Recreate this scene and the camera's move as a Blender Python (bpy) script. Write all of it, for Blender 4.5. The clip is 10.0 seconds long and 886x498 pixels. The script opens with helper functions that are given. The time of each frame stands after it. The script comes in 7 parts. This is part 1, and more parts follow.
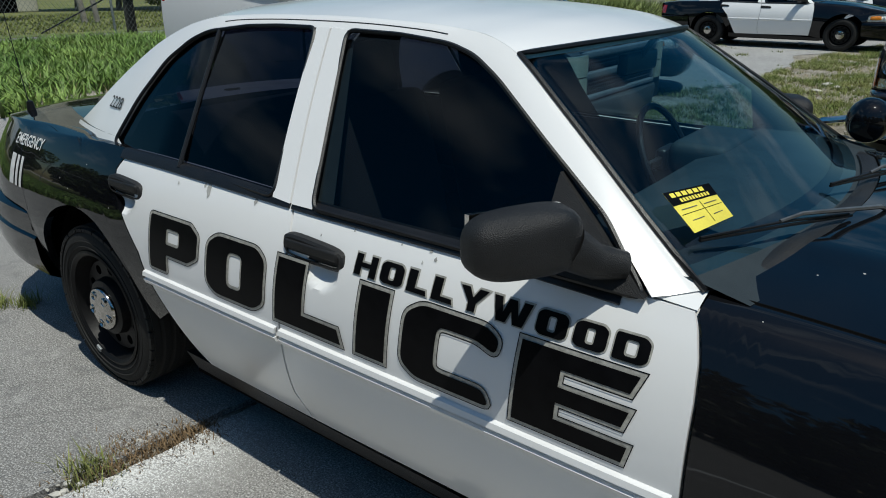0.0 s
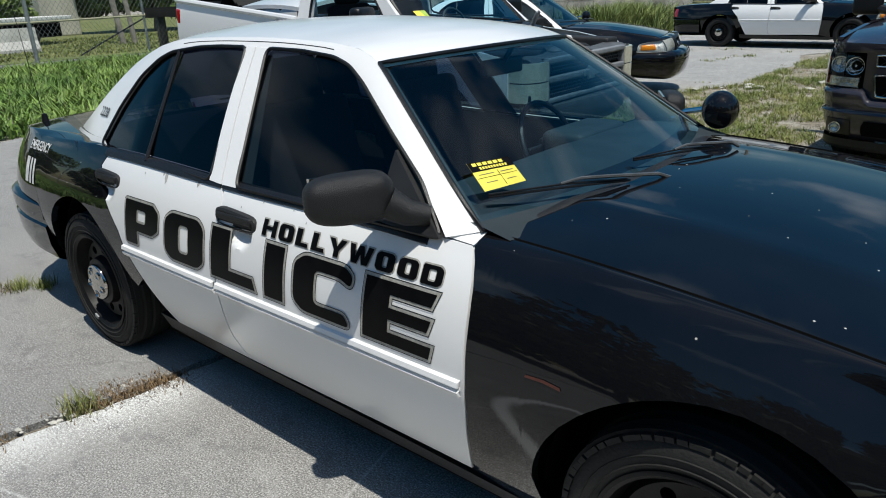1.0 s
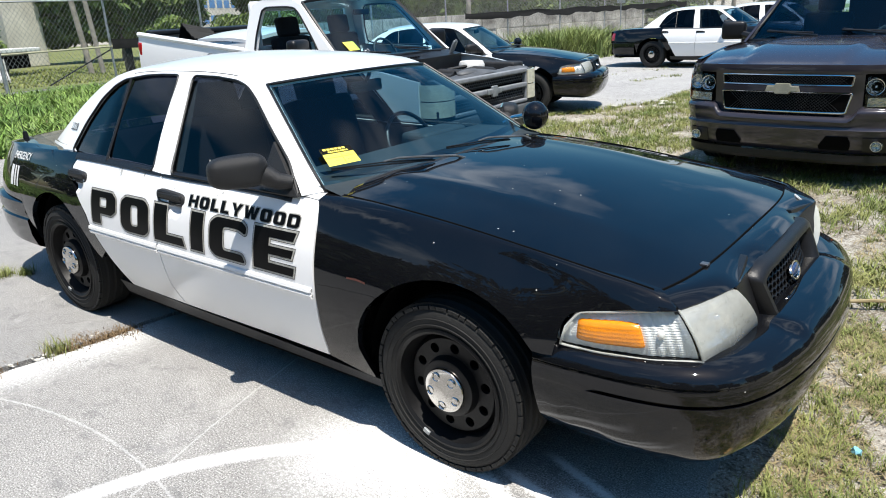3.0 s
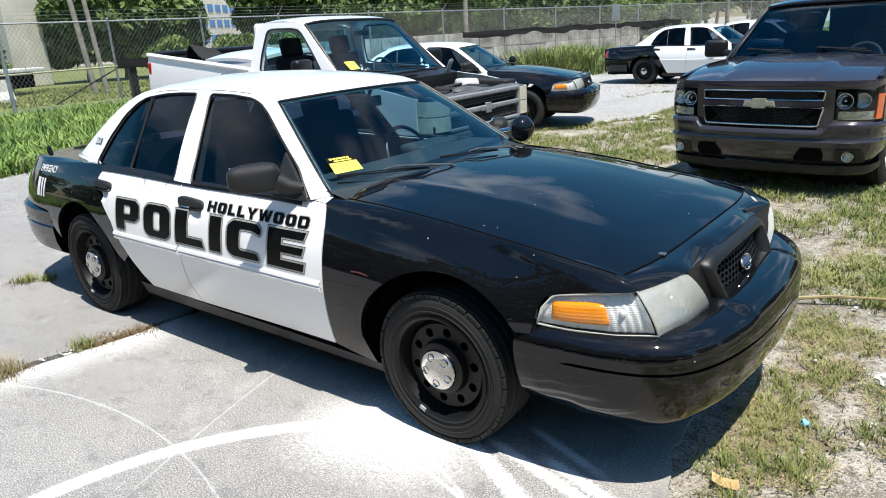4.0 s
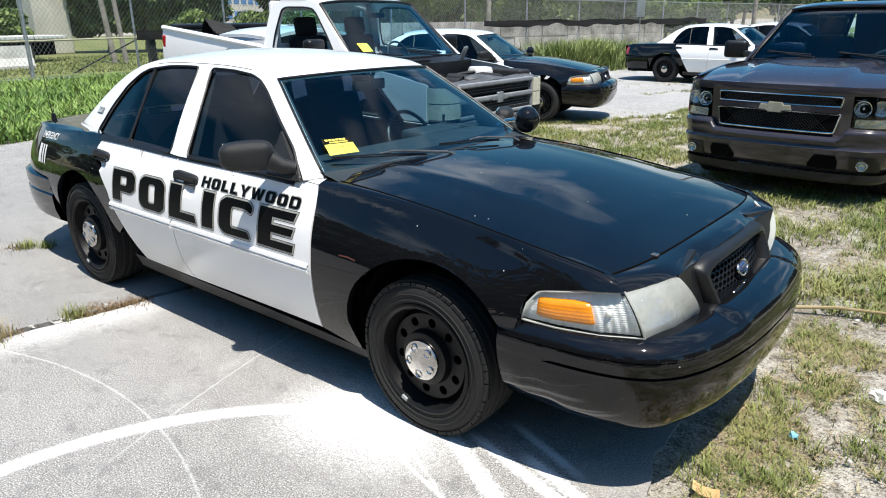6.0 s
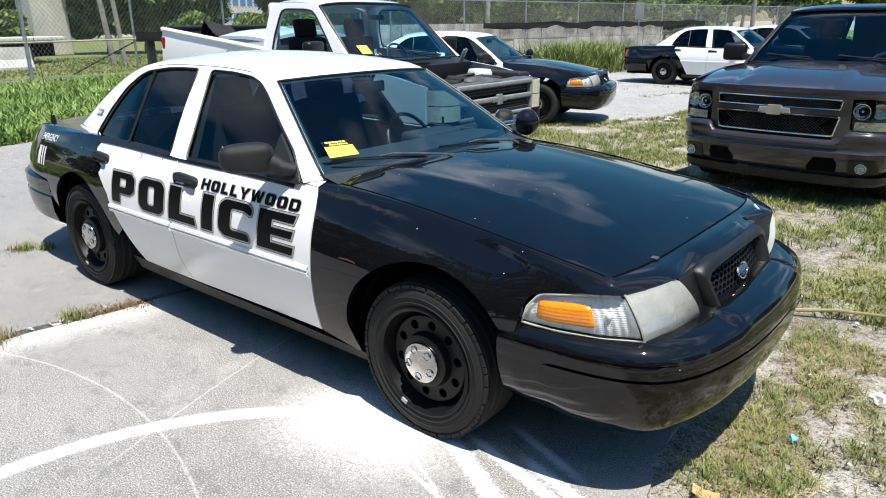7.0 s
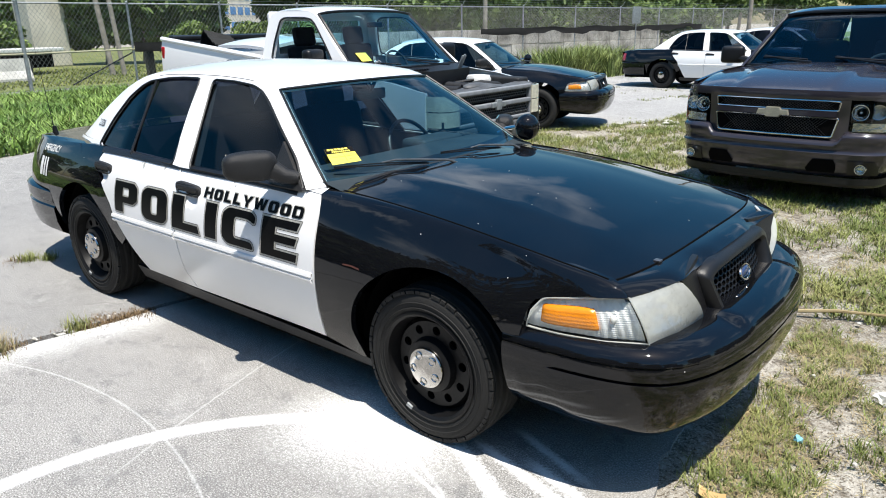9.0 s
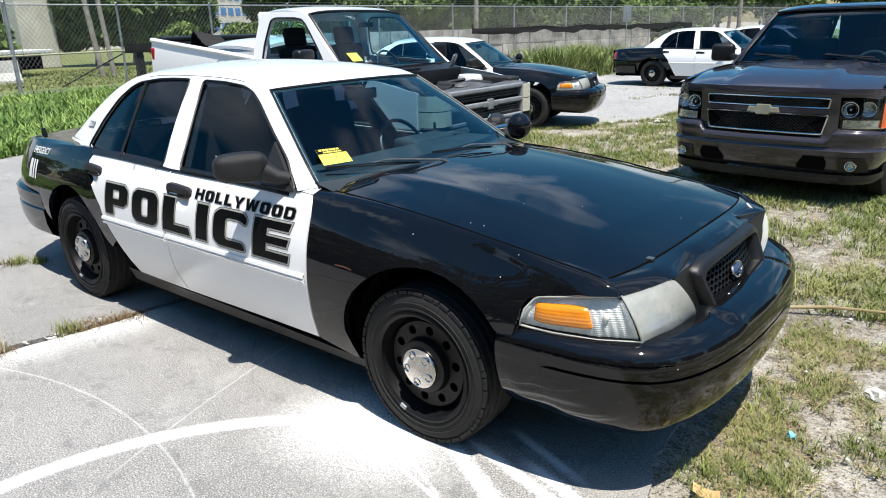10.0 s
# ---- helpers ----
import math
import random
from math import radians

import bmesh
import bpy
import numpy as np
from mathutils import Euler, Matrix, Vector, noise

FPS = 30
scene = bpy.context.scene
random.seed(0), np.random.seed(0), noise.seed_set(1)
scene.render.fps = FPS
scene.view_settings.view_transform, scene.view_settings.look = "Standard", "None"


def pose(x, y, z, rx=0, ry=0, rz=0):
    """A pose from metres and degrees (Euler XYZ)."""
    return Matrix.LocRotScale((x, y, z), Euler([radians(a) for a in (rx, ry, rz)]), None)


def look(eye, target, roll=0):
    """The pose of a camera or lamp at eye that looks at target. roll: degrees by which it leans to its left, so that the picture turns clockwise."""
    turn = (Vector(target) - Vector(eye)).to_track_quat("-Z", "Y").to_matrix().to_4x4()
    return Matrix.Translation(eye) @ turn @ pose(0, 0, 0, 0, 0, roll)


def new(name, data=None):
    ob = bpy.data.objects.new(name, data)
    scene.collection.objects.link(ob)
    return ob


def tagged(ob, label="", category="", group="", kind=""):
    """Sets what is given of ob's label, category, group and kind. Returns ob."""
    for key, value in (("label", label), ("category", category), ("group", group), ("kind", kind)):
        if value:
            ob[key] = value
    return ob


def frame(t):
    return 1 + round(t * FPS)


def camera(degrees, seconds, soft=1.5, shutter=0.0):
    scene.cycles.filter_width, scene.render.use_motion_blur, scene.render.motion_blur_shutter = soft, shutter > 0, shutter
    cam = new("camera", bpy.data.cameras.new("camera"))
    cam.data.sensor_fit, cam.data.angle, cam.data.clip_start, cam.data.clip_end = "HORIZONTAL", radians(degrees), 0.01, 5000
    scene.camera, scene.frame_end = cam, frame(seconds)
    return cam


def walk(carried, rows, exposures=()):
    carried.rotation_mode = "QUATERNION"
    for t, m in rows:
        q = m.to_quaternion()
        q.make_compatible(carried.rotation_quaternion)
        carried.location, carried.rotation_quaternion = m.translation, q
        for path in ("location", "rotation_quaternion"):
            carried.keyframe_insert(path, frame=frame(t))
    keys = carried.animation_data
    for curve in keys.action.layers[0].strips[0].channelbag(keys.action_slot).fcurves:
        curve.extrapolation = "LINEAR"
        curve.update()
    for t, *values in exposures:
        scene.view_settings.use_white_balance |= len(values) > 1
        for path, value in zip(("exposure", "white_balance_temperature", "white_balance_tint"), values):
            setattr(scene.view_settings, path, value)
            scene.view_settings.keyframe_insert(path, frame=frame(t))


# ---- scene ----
cam = camera(65.1, 10.0, soft=1.0)
PATH = [
    (0, (-0.305, -2.061, 1.568), (-1.439, -0.584, 0.839), -0.3),
    (0.5, (0.051, -2.153, 1.587), (-1.104, -0.708, 0.828), -0.6),
    (1, (0.404, -2.172, 1.608), (-0.82, -0.754, 0.906), -2.3),
    (1.5, (0.684, -2.277, 1.632), (-0.505, -0.816, 0.96), -3.3),
    (2, (0.944, -2.429, 1.66), (-0.189, -0.94, 0.952), -3.6),
    (2.5, (1.222, -2.506, 1.657), (0.055, -1.033, 0.972), -2.9),
    (4, (1.679, -2.921, 1.694), (0.491, -1.428, 1.096), -3.3),
    (4.5, (1.725, -2.891, 1.69), (0.515, -1.431, 1.055), -1.6),
    (5, (1.735, -2.843, 1.678), (0.503, -1.399, 1.047), -0.9),
    (5.5, (1.725, -2.823, 1.675), (0.512, -1.364, 1.044), -0.6),
    (7, (1.711, -2.824, 1.679), (0.504, -1.356, 1.055), -0.4),
    (7.5, (1.713, -2.832, 1.677), (0.503, -1.363, 1.061), -0.3),
    (8, (1.712, -2.834, 1.684), (0.496, -1.366, 1.08), -0.4),
    (8.5, (1.711, -2.84, 1.681), (0.481, -1.383, 1.08), -0.8),
    (9, (1.708, -2.843, 1.681), (0.498, -1.371, 1.073), -1.1),
    (9.5, (1.708, -2.842, 1.68), (0.506, -1.361, 1.08), -0.8),
    (10, (1.706, -2.837, 1.679), (0.512, -1.353, 1.07), -1.4),
]
EXPOSURE = [(0, -0.62, 6350, 3), (0.5, -0.56, 6400, 4), (1, -0.26, 6450, 6), (1.5, 0.06, 6500, 6), (2, 0.37, 6500, 8), (2.5, 0.50, 6500, 9), (4, 0.51, 6500, 9), (10, 0.49, 6500, 9)]
walk(cam, [(t, look(eye, target, roll)) for t, eye, target, roll in PATH], EXPOSURE)

# ---- world and light ----
SUN = Vector((0.30, -0.145, 1.0)).normalized()
world = bpy.data.worlds.new("sky")
scene.world = world
world.use_nodes = True
wn = world.node_tree.nodes
sky = wn.new("ShaderNodeTexSky")
sky.sky_type = "NISHITA"
sky.sun_disc = False
sky.sun_elevation = math.asin(SUN.z)
sky.sun_rotation = math.atan2(SUN.x, SUN.y)
sky.air_density, sky.dust_density, sky.ozone_density = 1.2, 0.9, 1.8


def world_clouds():
    """Scattered fair-weather clouds mixed over the sky."""
    lk = world.node_tree.links.new
    tc, mp = wn.new("ShaderNodeTexCoord"), wn.new("ShaderNodeMapping")
    nz, rp, mix = wn.new("ShaderNodeTexNoise"), wn.new("ShaderNodeValToRGB"), wn.new("ShaderNodeMixRGB")
    lk(tc.outputs["Generated"], mp.inputs["Vector"])
    mp.inputs["Scale"].default_value = (1, 1, 2.2)
    nz.inputs["Scale"].default_value, nz.inputs["Detail"].default_value, nz.inputs["Roughness"].default_value = 2.6, 7, 0.52
    lk(mp.outputs["Vector"], nz.inputs["Vector"])
    lk(nz.outputs["Fac"], rp.inputs["Fac"])
    rp.color_ramp.elements[0].position, rp.color_ramp.elements[1].position = 0.54, 0.70
    rp.color_ramp.elements[0].color, rp.color_ramp.elements[1].color = (0, 0, 0, 1), (0.75, 0.75, 0.75, 1)
    lk(rp.outputs["Color"], mix.inputs["Fac"])
    hs = wn.new("ShaderNodeHueSaturation")
    hs.inputs["Hue"].default_value, hs.inputs["Saturation"].default_value = 0.493, 1.55
    lk(sky.outputs["Color"], hs.inputs["Color"])
    lk(hs.outputs["Color"], mix.inputs["Color1"])
    mix.inputs["Color2"].default_value = (9.5, 10.5, 12.0, 1)
    lk(mix.outputs["Color"], wn["Background"].inputs["Color"])


world_clouds()
wn["Background"].inputs["Strength"].default_value = 0.095
sun_data = bpy.data.lights.new("sun", "SUN")
sun_data.energy, sun_data.angle, sun_data.color = 5.0, radians(0.53), (1.0, 0.95, 0.88)
sun = new("sun", sun_data)
sun.matrix_basis = look(SUN * 50, (0, 0, 0))

# ---- materials ----


def mat(name, col, rough=0.5, metal=0.0, vary=0.0, scale=8.0, bump=0.0, bscale=60.0, coat=0.0, col2=None, trans=0.0, ior=1.45, spec=0.5, rand=0.0):
    """A principled surface: two colours mixed by noise at two scales, gloss broken by the same noise, fine relief."""
    m = bpy.data.materials.new(name)
    m.use_nodes = True
    nt = m.node_tree
    b = nt.nodes["Principled BSDF"]
    b.inputs["Base Color"].default_value = (*col, 1)
    b.inputs["Roughness"].default_value, b.inputs["Metallic"].default_value = rough, metal
    b.inputs["Coat Weight"].default_value, b.inputs["Coat Roughness"].default_value = coat, 0.03
    b.inputs["Transmission Weight"].default_value, b.inputs["IOR"].default_value = trans, ior
    b.inputs["Specular IOR Level"].default_value = spec
    lk = nt.links.new
    tc = nt.nodes.new("ShaderNodeTexCoord")
    if vary or col2:
        n1, n2 = nt.nodes.new("ShaderNodeTexNoise"), nt.nodes.new("ShaderNodeTexNoise")
        for n, s, d in ((n1, scale, 5), (n2, scale * 9, 3)):
            n.inputs["Scale"].default_value, n.inputs["Detail"].default_value = s, d
            lk(tc.outputs["Object"], n.inputs["Vector"])
        mul = nt.nodes.new("ShaderNodeMath")
        mul.operation = "MULTIPLY_ADD"
        lk(n2.outputs["Fac"], mul.inputs[0])
        mul.inputs[1].default_value = 0.4
        lk(n1.outputs["Fac"], mul.inputs[2])
        rp = nt.nodes.new("ShaderNodeValToRGB")
        rp.color_ramp.elements[0].position, rp.color_ramp.elements[1].position = 0.5, 0.9
        other = col2 or tuple(min(1, c * (1 + vary)) for c in col)
        base = col if col2 else tuple(c * (1 - vary) for c in col)
        rp.color_ramp.elements[0].color, rp.color_ramp.elements[1].color = (*base, 1), (*other, 1)
        lk(mul.outputs[0], rp.inputs["Fac"])
        last = rp.outputs["Color"]
        if rand:
            geo, hs = nt.nodes.new("ShaderNodeNewGeometry"), nt.nodes.new("ShaderNodeHueSaturation")
            ma = nt.nodes.new("ShaderNodeMath")
            ma.operation = "MULTIPLY_ADD"
            lk(geo.outputs["Random Per Island"], ma.inputs[0])
            ma.inputs[1].default_value, ma.inputs[2].default_value = rand, 1 - rand / 2
            lk(ma.outputs[0], hs.inputs["Value"])
            lk(last, hs.inputs["Color"])
            last = hs.outputs["Color"]
        lk(last, b.inputs["Base Color"])
        mr = nt.nodes.new("ShaderNodeMapRange")
        mr.inputs["To Min"].default_value, mr.inputs["To Max"].default_value = rough * 0.85, min(1, rough * 1.25)
        lk(mul.outputs[0], mr.inputs["Value"])
        lk(mr.outputs[0], b.inputs["Roughness"])
    if bump:
        n3, bp = nt.nodes.new("ShaderNodeTexNoise"), nt.nodes.new("ShaderNodeBump")
        n3.inputs["Scale"].default_value, n3.inputs["Detail"].default_value = bscale, 4
        lk(tc.outputs["Object"], n3.inputs["Vector"])
        lk(n3.outputs["Fac"], bp.inputs["Height"])
        bp.inputs["Strength"].default_value, bp.inputs["Distance"].default_value = bump, 0.01
        lk(bp.outputs["Normal"], b.inputs["Normal"])
    return m


def car_paint(name, col, dust, rough=0.12, chips=0.0, spec=0.2):
    """Clear-coated paint with a film of dust and small chips."""
    m = mat(name, col, rough + 0.1, 0, 0.0, coat=1.0, spec=spec)
    nt = m.node_tree
    b = nt.nodes["Principled BSDF"]
    b.inputs["Coat IOR"].default_value = 1.48
    lk = nt.links.new
    tc = nt.nodes.new("ShaderNodeTexCoord")
    n1, n2, r1, mix = (nt.nodes.new(k) for k in ("ShaderNodeTexNoise", "ShaderNodeTexNoise", "ShaderNodeMapRange", "ShaderNodeMixRGB"))
    n1.inputs["Scale"].default_value, n1.inputs["Detail"].default_value, n1.inputs["Roughness"].default_value = 2.2, 8, 0.7
    lk(tc.outputs["Object"], n1.inputs["Vector"])
    lk(n1.outputs["Fac"], r1.inputs["Value"])
    r1.inputs["From Min"].default_value, r1.inputs["From Max"].default_value = 0.35, 0.75
    r1.inputs["To Max"].default_value = dust
    lk(r1.outputs[0], mix.inputs["Fac"])
    mix.inputs["Color1"].default_value, mix.inputs["Color2"].default_value = (*col, 1), (0.33, 0.30, 0.25, 1)
    last = mix.outputs["Color"]
    if chips:
        v, lt, mx = nt.nodes.new("ShaderNodeTexVoronoi"), nt.nodes.new("ShaderNodeMath"), nt.nodes.new("ShaderNodeMixRGB")
        v.inputs["Scale"].default_value = 13
        lk(tc.outputs["Object"], v.inputs["Vector"])
        lt.operation = "LESS_THAN"
        lk(v.outputs["Distance"], lt.inputs[0])
        lt.inputs[1].default_value = chips
        lk(lt.outputs[0], mx.inputs["Fac"])
        lk(last, mx.inputs["Color1"])
        mx.inputs["Color2"].default_value = (0.5, 0.48, 0.44, 1)
        last = mx.outputs["Color"]
    lk(last, b.inputs["Base Color"])
    cr = nt.nodes.new("ShaderNodeMapRange")
    n2.inputs["Scale"].default_value, n2.inputs["Detail"].default_value = 5, 6
    lk(tc.outputs["Object"], n2.inputs["Vector"])
    lk(n2.outputs["Fac"], cr.inputs["Value"])
    cr.inputs["To Min"].default_value, cr.inputs["To Max"].default_value = rough * 0.2, rough
    lk(cr.outputs[0], b.inputs["Coat Roughness"])
    return m


def glass_mat(name, tint, f0=0.05, rough=0.0):
    """A pane: its tint lets light through, gloss grows towards grazing angles."""
    m = bpy.data.materials.new(name)
    m.use_nodes = True
    nt = m.node_tree
    nt.nodes.remove(nt.nodes["Principled BSDF"])
    out = nt.nodes["Material Output"]
    tr, gl, lw, pw, ma, mx = (nt.nodes.new(k) for k in ("ShaderNodeBsdfTransparent", "ShaderNodeBsdfGlossy", "ShaderNodeLayerWeight", "ShaderNodeMath", "ShaderNodeMath", "ShaderNodeMixShader"))
    tr.inputs["Color"].default_value = (*tint, 1)
    gl.inputs["Roughness"].default_value = rough
    lw.inputs["Blend"].default_value = 0.5
    pw.operation, ma.operation = "POWER", "MULTIPLY_ADD"
    pw.inputs[1].default_value = 5.0
    ma.inputs[1].default_value, ma.inputs[2].default_value = 1.0 - f0, f0
    lk = nt.links.new
    lk(lw.outputs["Facing"], pw.inputs[0])
    lk(pw.outputs[0], ma.inputs[0])
    lk(ma.outputs[0], mx.inputs[0])
    lk(tr.outputs[0], mx.inputs[1])
    lk(gl.outputs[0], mx.inputs[2])
    lk(mx.outputs[0], out.inputs["Surface"])
    return m


M_BLACK = car_paint("black_paint", (0.004, 0.0045, 0.006), 0.010, 0.05, 0.035, 0.0)
M_WHITE = car_paint("white_paint", (0.86, 0.86, 0.855), 0.04, 0.25)
M_GREY = car_paint("grey_paint", (0.034, 0.031, 0.040), 0.004, 0.10)
M_MARKER = mat("amber_marker", (0.72, 0.14, 0.025), 0.18, vary=0.1, scale=40, coat=0.8, bump=0.3, bscale=160)
M_TRIM = mat("black_trim", (0.008, 0.008, 0.009), 0.36, vary=0.3, bump=0.15, bscale=300)
M_GRAIN = mat("grained_plastic", (0.012, 0.012, 0.0125), 0.45, vary=0.25, bump=0.35, bscale=420)
M_TYRE = mat("tyre_rubber", (0.011, 0.011, 0.011), 0.7, vary=0.4, scale=6, col2=(0.020, 0.0195, 0.018), bump=0.3, bscale=120)
M_RIM = mat("black_steel", (0.006, 0.006, 0.0065), 0.42, vary=0.3, bump=0.1, bscale=90, spec=0.3)
M_CHROME = mat("chrome", (0.72, 0.70, 0.66), 0.12, 1.0, vary=0.12, scale=20)
M_STEEL = mat("galvanised_steel", (0.36, 0.38, 0.39), 0.5, 0.7, vary=0.25, scale=12)
M_WIRE = mat("weathered_wire", (0.24, 0.25, 0.25), 0.5, 0.6, vary=0.25, scale=12)
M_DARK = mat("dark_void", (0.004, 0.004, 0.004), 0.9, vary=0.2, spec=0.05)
M_CLOTH = mat("seat_cloth", (0.010, 0.011, 0.015), 0.9, vary=0.3, scale=14, bump=0.4, bscale=500)
M_DASH = mat("dashboard_vinyl", (0.020, 0.030, 0.036), 0.6, vary=0.2, bump=0.2, bscale=350)
M_LETTER = mat("black_vinyl", (0.0035, 0.0035, 0.004), 0.35, vary=0.3, scale=30, spec=0.12)
M_SILVER = mat("silver_vinyl", (0.42, 0.41, 0.37), 0.4, 0.2, vary=0.25, scale=90)
M_WLET = mat("white_vinyl", (0.72, 0.72, 0.70), 0.45, vary=0.15, scale=40)
M_YELLOW = mat("yellow_paper", (0.86, 0.74, 0.10), 0.55, vary=0.08, scale=20)
M_AMBER = mat("amber_lens", (0.92, 0.30, 0.015), 0.15, vary=0.08, scale=50, coat=0.6, bump=0.22, bscale=140)
M_RED = mat("red_lens", (0.35, 0.012, 0.015), 0.12, vary=0.2, scale=30, coat=0.8)
M_REFL = mat("lamp_reflector", (0.90, 0.90, 0.89), 0.25, 0.12, vary=0.06, scale=8, bump=0.35, bscale=55)
M_HAZE = mat("hazed_lens", (0.60, 0.615, 0.56), 0.25, scale=5, col2=(0.80, 0.81, 0.76), coat=1.0)


def see_through(m, share):
    """Let a share of the light pass straight through a hazy plastic."""
    nt = m.node_tree
    tr, mx = nt.nodes.new("ShaderNodeBsdfTransparent"), nt.nodes.new("ShaderNodeMixShader")
    mx.inputs[0].default_value = 1.0 - share
    nt.links.new(tr.outputs[0], mx.inputs[1])
    nt.links.new(nt.nodes["Principled BSDF"].outputs[0], mx.inputs[2])
    nt.links.new(mx.outputs[0], nt.nodes["Material Output"].inputs["Surface"])


see_through(M_HAZE, 0.50)
M_HUB = mat("dull_hub", (0.52, 0.50, 0.47), 0.06, 1.0, vary=0.12, scale=25)
M_CUP = mat("lamp_mirror", (0.80, 0.81, 0.83), 0.10, 1.0, vary=0.1, scale=40, bump=0.9, bscale=30)
M_WIND = glass_mat("windscreen_glass", (0.52, 0.83, 0.94), 0.055)
M_TINT = glass_mat("tinted_glass", (0.09, 0.10, 0.15), 0.028)
M_LIGHT = glass_mat("light_tinted_glass", (0.36, 0.42, 0.46), 0.030)
M_CLEAR = glass_mat("clear_lens", (0.90, 0.92, 0.90), 0.05, 0.05)
M_GUN = mat("satin_metal", (0.20, 0.20, 0.21), 0.35, 0.8, vary=0.2, scale=25)
M_BADGE = mat("blue_badge", (0.03, 0.05, 0.12), 0.2, vary=0.2, coat=1.0)
M_GREYARM = mat("worn_arm", (0.13, 0.135, 0.14), 0.3, 0.4, vary=0.3, scale=20)
M_GOLD = mat("gold_badge", (0.60, 0.57, 0.46), 0.3, 0.8, vary=0.15)

# ---- mesh helpers ----


def part(name, bm, material, parent=None, label="", smooth=True, angle=40):
    """Links a bmesh as one mesh object, under a thing or under a part."""
    bmesh.ops.recalc_face_normals(bm, faces=bm.faces[:])
    me = bpy.data.meshes.new(name)
    bm.to_mesh(me)
    bm.free()
    if smooth:
        me.set_sharp_from_angle(angle=radians(angle))
        me.polygons.foreach_set("use_smooth", [True] * len(me.polygons))
    me.materials.append(material)
    ob = new(name, me)
    ob.parent = parent
    if label:
        tagged(ob, label)
    return ob


def thing(name, m, label, category, group="", kind=""):
    ob = new(name)
    ob.empty_display_size = 0.2
    ob.matrix_basis = m
    return tagged(ob, label, category, group, kind)


def mesh_thing(name, bm, material, label, category, group="", kind="", smooth=True):
    return tagged(part(name, bm, material, None, "", smooth), label, category, group, kind)


def soft(xs, ys):
    """A smooth curve through given stations."""
    xs, ys = np.array(xs, float), np.array(ys, float)
    sl = np.gradient(ys, xs)

    def f(x):
        x = min(max(x, xs[0]), xs[-1])
        i = min(max(int(np.searchsorted(xs, x)) - 1, 0), len(xs) - 2)
        h = xs[i + 1] - xs[i]
        t = (x - xs[i]) / h
        return float((2 * t**3 - 3 * t**2 + 1) * ys[i] + (t**3 - 2 * t**2 + t) * h * sl[i] + (3 * t**2 - 2 * t**3) * ys[i + 1] + (t**3 - t**2) * h * sl[i + 1])
    return f


def even(pts, n):
    """n + 1 points spaced evenly along a polyline."""
    p = np.array(pts, float)
    d = np.concatenate(([0], np.cumsum(np.linalg.norm(np.diff(p, axis=0), axis=1))))
    t = np.linspace(0, d[-1], n + 1)
    return np.stack([np.interp(t, d, p[:, k]) for k in range(p.shape[1])], axis=1)


def rounded(pts, r=0.3, n=4, closed=False, cap=9.0):
    """A polyline with its corners cut round, by a share of each edge or cap metres."""
    p = [np.array(q, float) for q in pts]
    out = []
    m = len(p)
    for i in range(m):
        if not closed and i in (0, m - 1):
            out.append(p[i])
            continue
        a, b, c = p[i - 1], p[i], p[(i + 1) % m]
        s, e = b + (a - b) * min(r, cap / max(1e-9, np.linalg.norm(a - b))), b + (c - b) * min(r, cap / max(1e-9, np.linalg.norm(c - b)))
        for k in range(n + 1):
            t = k / n
            out.append((1 - t) ** 2 * s + 2 * t * (1 - t) * b + t * t * e)
    return out


def coons(bottom, top, left, right, nu, nv):
    b, t, l, r = even(bottom, nu), even(top, nu), even(left, nv), even(right, nv)
    u, v = np.linspace(0, 1, nu + 1)[None, :, None], np.linspace(0, 1, nv + 1)[:, None, None]
    return (1 - v) * b[None] + v * t[None] + (1 - u) * l[:, None] + u * r[:, None] - (
        (1 - u) * (1 - v) * b[0] + u * (1 - v) * b[-1] + (1 - u) * v * t[0] + u * v * t[-1])


def sheet(bm, rows, rim=None):
    """A grid of points as quads; rim: how far its edge is turned in, as a vector."""
    vs = [[bm.verts.new(p) for p in r] for r in rows]
    for a, b in zip(vs, vs[1:]):
        for i in range(len(a) - 1):
            bm.faces.new((a[i], a[i + 1], b[i + 1], b[i]))
    if rim is not None:
        loop = vs[0] + [r[-1] for r in vs[1:]] + vs[-1][-2::-1] + [r[0] for r in vs[-2:0:-1]]
        inner = [bm.verts.new(v.co + Vector(rim)) for v in loop]
        for i in range(len(loop)):
            j = (i + 1) % len(loop)
            bm.faces.new((loop[i], loop[j], inner[j], inner[i]))
    return bm


def box(bm, x0, x1, y0, y1, z0, z1, bev=0.0, m=None):
    mm = Matrix.Translation(((x0 + x1) / 2, (y0 + y1) / 2, (z0 + z1) / 2)) @ Matrix.Diagonal((x1 - x0, y1 - y0, z1 - z0, 1))
    r = bmesh.ops.create_cube(bm, size=1, matrix=(m @ mm) if m else mm)
    if bev:
        es = list({e for v in r["verts"] for e in v.link_edges})
        bmesh.ops.bevel(bm, geom=es, offset=bev, segments=3, affect="EDGES", profile=0.6)
    return bm


